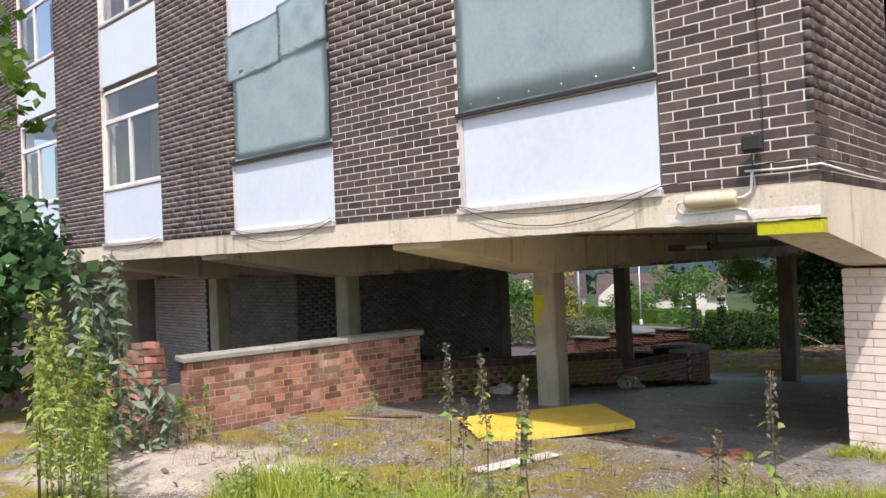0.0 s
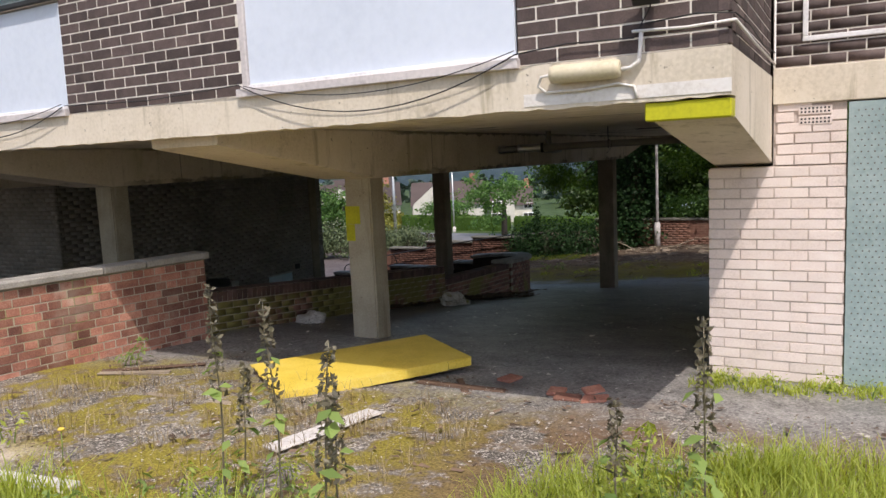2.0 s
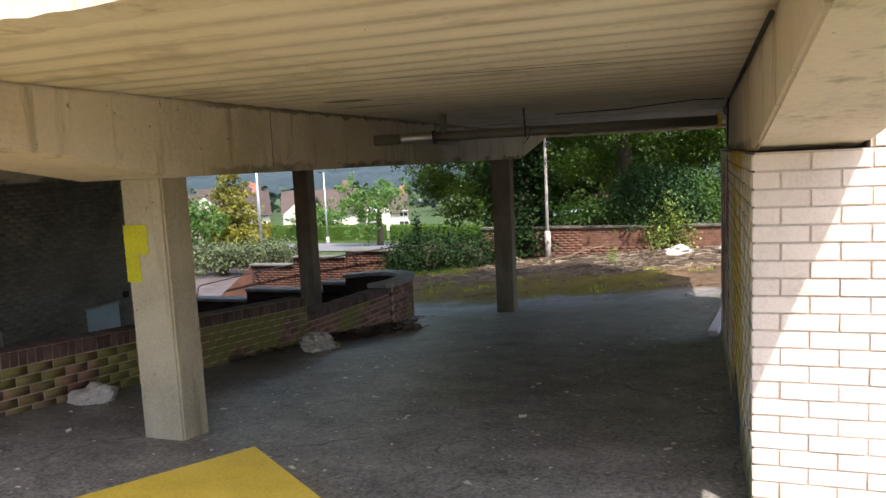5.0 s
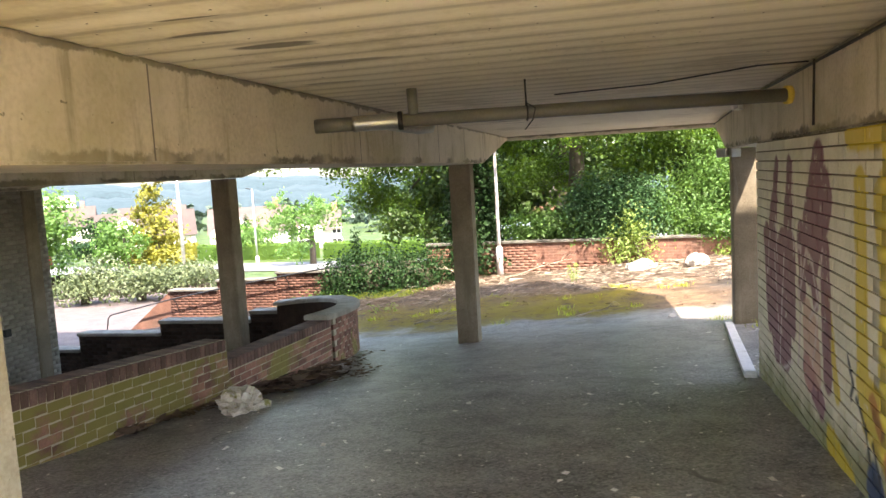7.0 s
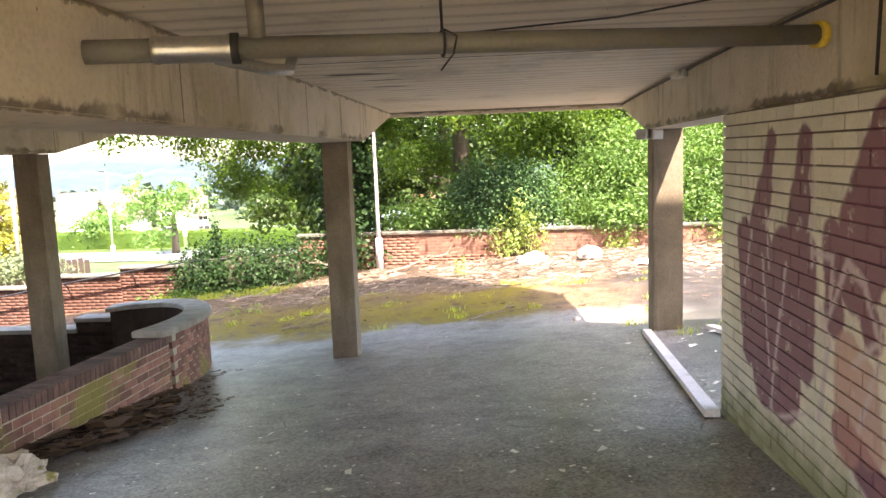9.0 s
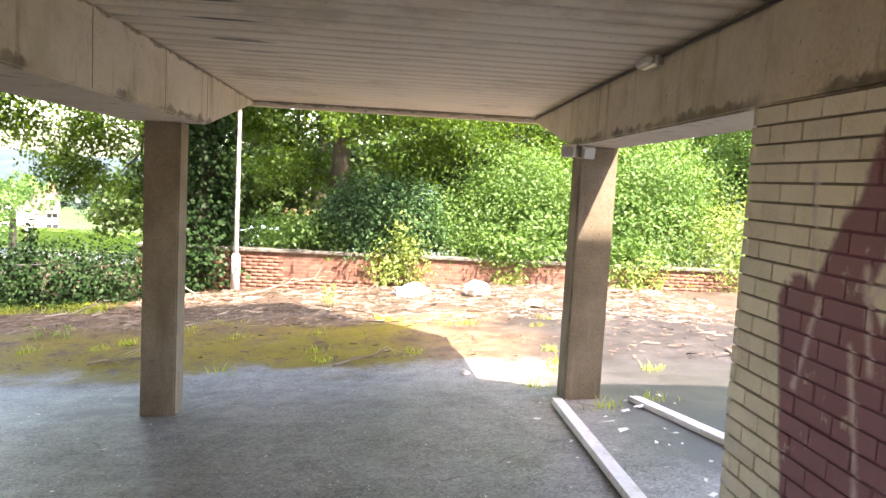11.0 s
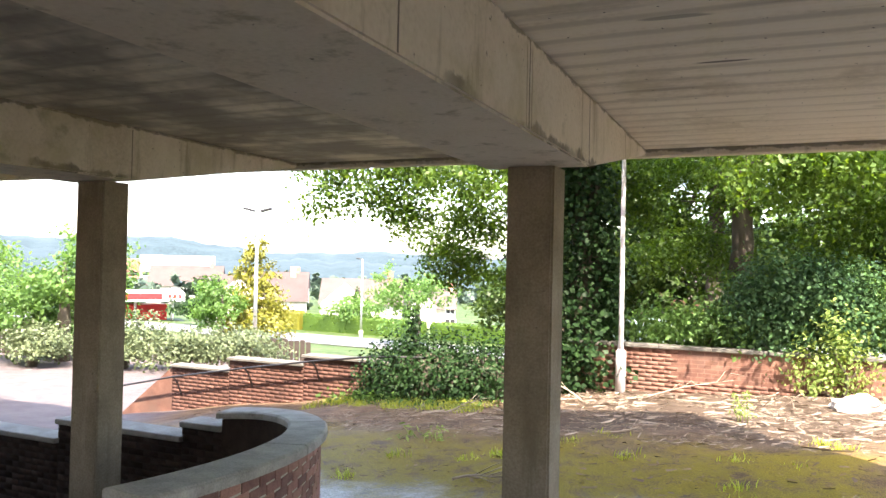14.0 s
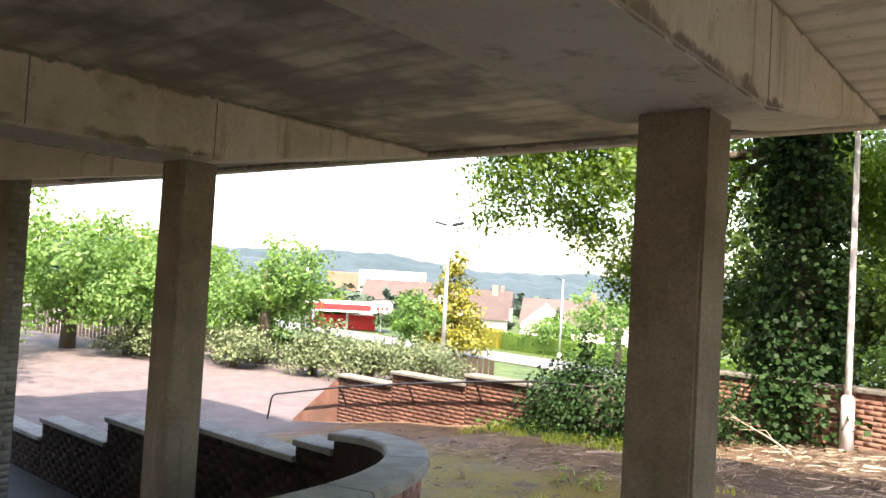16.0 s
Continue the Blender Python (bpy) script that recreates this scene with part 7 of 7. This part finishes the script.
def house(x, y, turn, w, d, eaves, ridge, label, windows, wall=RENDER_WALL, gable=True):
    z = float(ground_z(x, y)) - 0.5
    ob = empty("house", pose(x, y, z, 0, 0, turn), label, "house", "houses across the road")
    bm = bmesh.new()
    prism(bm, [(-w / 2, 0), (w / 2, 0), (w / 2, eaves), (-w / 2, eaves)], "y", -d / 2, d / 2)
    part("wall", bm, wall, ob)
    bm = bmesh.new()
    over_w = 0.4
    prism(bm, [(-d / 2 - over_w, eaves - 0.15), (d / 2 + over_w, eaves - 0.15), (0, ridge)], "x", -w / 2 - 0.2, w / 2 + 0.2)
    roof_ob = part("roof", bm, ROOF_TILE, ob, "brown tiled roof")
    part("chimney", box((w * 0.32, -0.4, ridge - 1.2), (w * 0.32 + 0.7, 0.4, ridge + 1.0), 0.03), RED_BRICK, roof_ob)
    if gable:
        bm = bmesh.new()
        g = w * 0.28
        prism(bm, [(-g - w * 0.2, 0.02), (g - w * 0.2, 0.02), (g - w * 0.2, eaves + 0.1), (-w * 0.2, ridge - 0.4), (-g - w * 0.2, eaves + 0.1)], "y", -d / 2 - 1.0, -d / 2 + 0.2)
        part("gable", bm, wall, ob)
    for k, (wx, wz, ww, wh, fy) in enumerate(windows):
        yy = -d / 2 - (1.0 if fy else 0) - 0.06
        win = part("window", box((wx - ww / 2, yy, wz), (wx + ww / 2, yy + 0.08, wz + wh)), SIGN_WHITE, ob)
        part("pane", box((wx - ww / 2 + 0.1, yy - 0.02, wz + 0.1), (wx - 0.04, yy + 0.0, wz + wh - 0.1)), DARK_RUBBER, win)
        part("pane", box((wx + 0.04, yy - 0.02, wz + 0.1), (wx + ww / 2 - 0.1, yy + 0.0, wz + wh - 0.1)), DARK_RUBBER, win)
    return ob


WINS = [(-1.9, 0.8, 1.6, 1.1, True), (-1.9, 2.6, 1.2, 0.9, True), (2.2, 0.8, 1.4, 1.0, False), (2.2, 2.3, 1.2, 0.8, False)]
house(-48.5, 90.3, 28, 9.5, 8, 3.4, 6.2, "cream rendered house with a brown tiled roof and gable", WINS)
house(-41.5, 96, 22, 5.5, 7, 3.0, 5.2, "white rendered house with a brown tiled roof", WINS)
house(-58.7, 83.6, 34, 11, 8, 3.4, 6.2, "cream rendered house with a steep brown roof", WINS)
house(-104, 121, 34, 13, 8, 4.0, 7.6, "house with a dark slate roof", WINS, gable=False)
house(-92, 132, 30, 13, 8, 4.0, 7.0, "house with a dark slate roof", WINS, gable=False)
house(-11, 88, 6, 8, 8, 4.6, 7.6, "red brick house seen between the trees", WINS, RED_BRICK)


def petrol_canopy():
    x, y = -69.2, 74.6
    z = float(ground_z(x, y)) - 1.0
    ob = empty("filling_station_canopy", pose(x, y, z, 0, 0, 48), "red and white filling station canopy on posts", "canopy")
    part("fascia", box((-5, -4, 3.2), (5, 4, 4.2), 0.05), SIGN_WHITE, ob)
    part("band", box((-5.03, -4.05, 3.45), (2.6, -4.0, 4.15), 0.02), SIGN_RED, ob, "red band")
    part("sign", box((3.0, -4.07, 3.4), (4.9, -4.01, 4.15), 0.02), SIGN_WHITE, ob)
    for k in range(3):
        part("sign_bar", box((3.2 + 0.55 * k, -4.1, 3.6), (3.55 + 0.55 * k, -4.075, 4.0)), SIGN_RED, ob)
    for px in (-4, 0, 4):
        part("post", tube(bmesh.new(), [(px, 0, -0.1), (px, 0, 3.2)], 0.15, 8), SIGN_WHITE, ob)
    part("kiosk", box((-4.5, 1.0, 0), (3.5, 3.5, 2.6), 0.05), SIGN_RED, ob)


petrol_canopy()
works = empty("factory", pose(-216, 222, -10.5, 0, 0, 44), "long pale factory building far off", "factory")
part("hall", box((-2, -8, 0), (24, 8, 11.5), 0.1), RENDER_WALL, works)
part("wing", box((-14, -6, 0), (-2.1, 8, 10), 0.1), RED_BRICK, works)
for k in range(6):
    part("window", box((-0.5 + 4 * k, -8.1, 6), (2 + 4 * k, -8.0, 8.5)), STEEL_SHEET, works)


def lay_road():
    xs = np.linspace(-150, 60, 120)
    mid = 64 - 0.12 * (xs + 40) - 0.0 * xs
    v = []
    for s in (-4.5, 4.5):
        v.append(np.stack([xs, mid + s, ground_z(xs, mid + s) + 0.06], 1))
    v = np.vstack(v)
    k = len(xs)
    i = np.arange(k - 1)
    put("road", solid(v, np.stack([i, i + 1, i + 1 + k, i + k], 1), "road", ROAD), kind="structure", label="pale tarmac road", category="road")


lay_road()


def car(x, y, turn, paint, label):
    z = float(ground_z(x, y)) + 0.06
    ob = empty("car", pose(x, y, z, 0, 0, turn), label, "car", "cars on the road")
    bm = bmesh.new()
    prism(bm, [(-2.1, 0.3), (2.1, 0.3), (2.15, 0.75), (1.3, 0.9), (0.6, 1.42), (-1.2, 1.45), (-2.0, 0.95)], "y", -0.85, 0.85)
    bmesh.ops.bevel(bm, geom=bm.edges[:], offset=0.08, segments=2, affect="EDGES")
    part("body", bm, paint, ob)
    for sy in (-0.8, 0.8):
        part("side_window", box((-1.2, sy - 0.06, 0.95), (0.7, sy + 0.06, 1.32), 0.02), BLACK, ob)
        for wx in (-1.3, 1.35):
            part("wheel", tube(bmesh.new(), [(wx, sy - 0.1, 0.3), (wx, sy + 0.1, 0.3)], 0.32, 14), BLACK, ob)


car(-6.6, 40, 30, STEEL_SHEET, "pale blue car seen between the trees")


def far_tree(x, y, h, wid, mat, seed, label, name="tree", count=2600, size=None, tall=False):
    z = float(ground_z(x, y))
    ob = empty(name, pose(x, y, z), label, "tree", "trees beyond the drive")
    part("trunk", tube(bmesh.new(), [(0, 0, -0.2), (0.05, 0, h * 0.3), (0, 0, h * 0.7)], [0.12 * wid ** 0.5, 0.1 * wid ** 0.5, 0.04], 7), BARK, ob)
    if tall:
        clumps = [((0, 0, h * (0.15 + 0.16 * k)), (wid * (0.5 - 0.075 * k), wid * (0.5 - 0.075 * k), h * 0.14)) for k in range(6)]
    else:
        r = random.Random(seed)
        clumps = [((r.uniform(-0.32, 0.32) * wid, r.uniform(-0.3, 0.3) * wid, h * r.uniform(0.3, 0.8)), (wid * r.uniform(0.2, 0.32), wid * r.uniform(0.2, 0.32), h * r.uniform(0.15, 0.25))) for _ in range(8)]
    foliage("crown", ob, clumps, count, size or 0.05 * wid + 0.1, mat, seed)


# the scrub along the drive
far_tree(-25.4, 28.9, 5.0, 4.8, LEAF_LIGHT, 201, "light green bushy tree beyond the drive", count=9000, size=0.18)
far_tree(-28.6, 25.6, 4.6, 4.2, LEAF_LIGHT, 202, "light green bushy tree beyond the drive", count=7000, size=0.17)
far_tree(-31, 24.5, 6.0, 6.0, LEAF_LIGHT, 203, "light green bushy tree beyond the drive", count=9000, size=0.2)
far_tree(-36, 21, 9.0, 8.0, LEAF_MID, 204, "tall green tree beyond the drive", count=11000, size=0.22)
far_tree(-29.5, 20.5, 3.6, 5.5, LEAF_LIGHT, 205, "light green scrub beyond the drive", count=8000, size=0.16)
far_tree(-24.0, 17.5, 6.0, 3.4, LEAF_DARK, 206, "dark leaved tree beside the drive", count=6000, size=0.16)
far_tree(-34, 30, 4.5, 7.0, LEAF_LIGHT, 207, "light green scrub beyond the drive", count=7000, size=0.2)
far_tree(-40, 33, 6.5, 8.0, LEAF_MID, 208, "green tree beyond the drive", count=7000, size=0.25)
for k, (x, y, h, w) in enumerate(((-20.6, 29.6, 1.6, 2.8), (-18.6, 30.4, 1.5, 2.8), (-22.6, 28.9, 1.8, 2.6), (-25.0, 27.4, 1.5, 2.6), (-28.0, 25.8, 1.6, 2.8))):
    far_tree(x, y, h, w, BRAMBLE, 220 + k, "pale green brambles along the fence", "bramble", 3500, 0.13)
far_tree(-39.2, 57.4, 7.6, 6.0, LEAF_GOLD, 231, "golden green conifer by the road", count=6000, size=0.3, tall=True)
far_tree(-39.8, 54.3, 5.2, 4.0, LEAF_LIGHT, 232, "light green tree by the road", count=3500, size=0.25)
far_tree(-45, 83, 4.0, 2.2, LEAF_DARK, 233, "dark clipped conifer before a house", count=1800, size=0.3, tall=True)
far_tree(-40.9, 75.1, 4.2, 6.0, LEAF_LIGHT, 234, "round light green garden tree", count=3000, size=0.3)
far_tree(-28.8, 64.6, 6.4, 7.0, LEAF_LIGHT, 235, "round light green garden tree", count=3000, size=0.3)
far_tree(-22, 78, 6.5, 8.0, LEAF_MID, 236, "round green garden tree", count=3500, size=0.35)
far_tree(-14, 62, 7, 8.0, LEAF_LIGHT, 237, "light green tree beyond the wall", count=4000, size=0.35)
far_tree(-3, 52, 8, 8.0, LEAF_LIGHT, 238, "light green tree beyond the wall", count=5000, size=0.35)
far_tree(5, 44, 9, 9.0, LEAF_MID, 239, "green tree beyond the wall", count=6000, size=0.35)
far_tree(14, 40, 9, 9.0, LEAF_LIGHT, 240, "light green tree beyond the wall", count=6000, size=0.35)
far_tree(20, 30, 9, 9.0, LEAF_LIGHT, 241, "light green tree beyond the wall", count=6000, size=0.3)
far_tree(-56, 72, 5.0, 6.0, LEAF_DARK, 242, "dark green tree by the filling station", count=3000, size=0.35)
far_tree(-74, 76, 5.0, 8.0, LEAF_MID, 243, "green tree by the filling station", count=3000, size=0.4)


def hedge(x0, y0, x1, y1, h, d, mat, seed, label):
    ln = math.dist((x0, y0), (x1, y1))
    z = float(ground_z((x0 + x1) / 2, (y0 + y1) / 2))
    ob = empty("hedge", pose((x0 + x1) / 2, (y0 + y1) / 2, z, 0, 0, math.degrees(math.atan2(y1 - y0, x1 - x0))), label, "hedge", "clipped hedges by the road")
    bm = box((-ln / 2, -d / 2, -0.3), (ln / 2, d / 2, h), 0.15)
    part("body", bm, mat, ob)
    r = np.random.default_rng(seed)
    k = int(ln * 90)
    c = np.stack([r.uniform(-ln / 2, ln / 2, k), r.choice([-1, 1], k) * d / 2, r.uniform(0, h, k)], 1)
    top = r.random(k) < 0.35
    c[top, 1], c[top, 2] = r.uniform(-d / 2, d / 2, top.sum()), h
    n = r.normal(size=(k, 3))
    v = leaf_quads(c, n / np.linalg.norm(n, axis=1, keepdims=True), r.uniform(0.15, 0.35, k), r)
    put("leaves", solid(v, np.arange(len(v)).reshape(-1, 4), "leaves", mat), None, ob)


hedge(-46, 74.5, -32, 73, 1.6, 1.2, LEAF_MID, 301, "clipped green hedge before the houses")
hedge(-53, 75.5, -46.5, 74.6, 1.9, 1.2, LEAF_GOLD, 302, "clipped golden hedge before the houses")
hedge(-31, 72.6, -16, 71, 1.5, 1.2, LEAF_MID, 303, "clipped green hedge before the houses")


def fence():
    ob = empty("palisade_fence", pose(-25, 29.5, 0), "weathered timber palisade fence along the drive", "fence")
    for k in range(110):
        x = -14 + 0.2 * k - 1.0
        y = 3.6 - (x + 15) * -0.12 + 0.0
        wx, wy = -25 + x, 29.5 + (x + 4) * 0.33
        z = float(ground_z(wx, wy))
        part("pale", box((x, (x + 4) * 0.33, z), (x + 0.19, (x + 4) * 0.33 + 0.03, z + 0.95 + 0.05 * math.sin(k * 2.7)), 0.0), FENCE_WOOD, ob)


fence()


def hills():
    for k, (dist, top, seed, tone) in enumerate(((380, 2, 1, HAZY_HILL), (760, 14, 2, HAZY_HILL))):
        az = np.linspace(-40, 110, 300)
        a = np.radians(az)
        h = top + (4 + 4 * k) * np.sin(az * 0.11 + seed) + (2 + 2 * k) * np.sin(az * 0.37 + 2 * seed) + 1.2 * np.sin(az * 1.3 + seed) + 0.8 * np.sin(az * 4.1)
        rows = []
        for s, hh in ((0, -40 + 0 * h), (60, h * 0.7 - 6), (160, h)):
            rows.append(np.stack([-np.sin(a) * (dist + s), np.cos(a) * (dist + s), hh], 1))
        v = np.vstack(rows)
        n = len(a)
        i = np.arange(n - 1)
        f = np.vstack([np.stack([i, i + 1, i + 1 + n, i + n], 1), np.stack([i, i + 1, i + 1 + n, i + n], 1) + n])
        put("backdrop", solid(v, f, "backdrop", tone, True), kind="structure", label="wooded hills far off, tinted blue green with haze", category="hills")


hills()


def far_woods():
    """Tree tops that fill the valley between the houses and the hills."""
    r = np.random.default_rng(77)
    rows = []
    for _ in range(150):
        a = math.radians(r.uniform(8, 62))
        d = r.uniform(125, 330)
        x, y = -math.sin(a) * d, math.cos(a) * d
        g = float(ground_z(x, y))
        w, h = r.uniform(3, 7), r.uniform(3.0, 6.5)
        rows.append(((x, y, g + h * 0.45), (w, w, h * 0.6)))
    p, n = crown_points(rows, 26000, r, 0.7)
    v = leaf_quads(p, n, r.uniform(0.9, 1.9, len(p)), r, 0.8)
    put("far_woodland", solid(v, np.arange(len(v)).reshape(-1, 4), "far_woodland", HAZY_LEAF), kind="stuff", label="hazy green woodland in the valley far off", category="woodland")


far_woods()
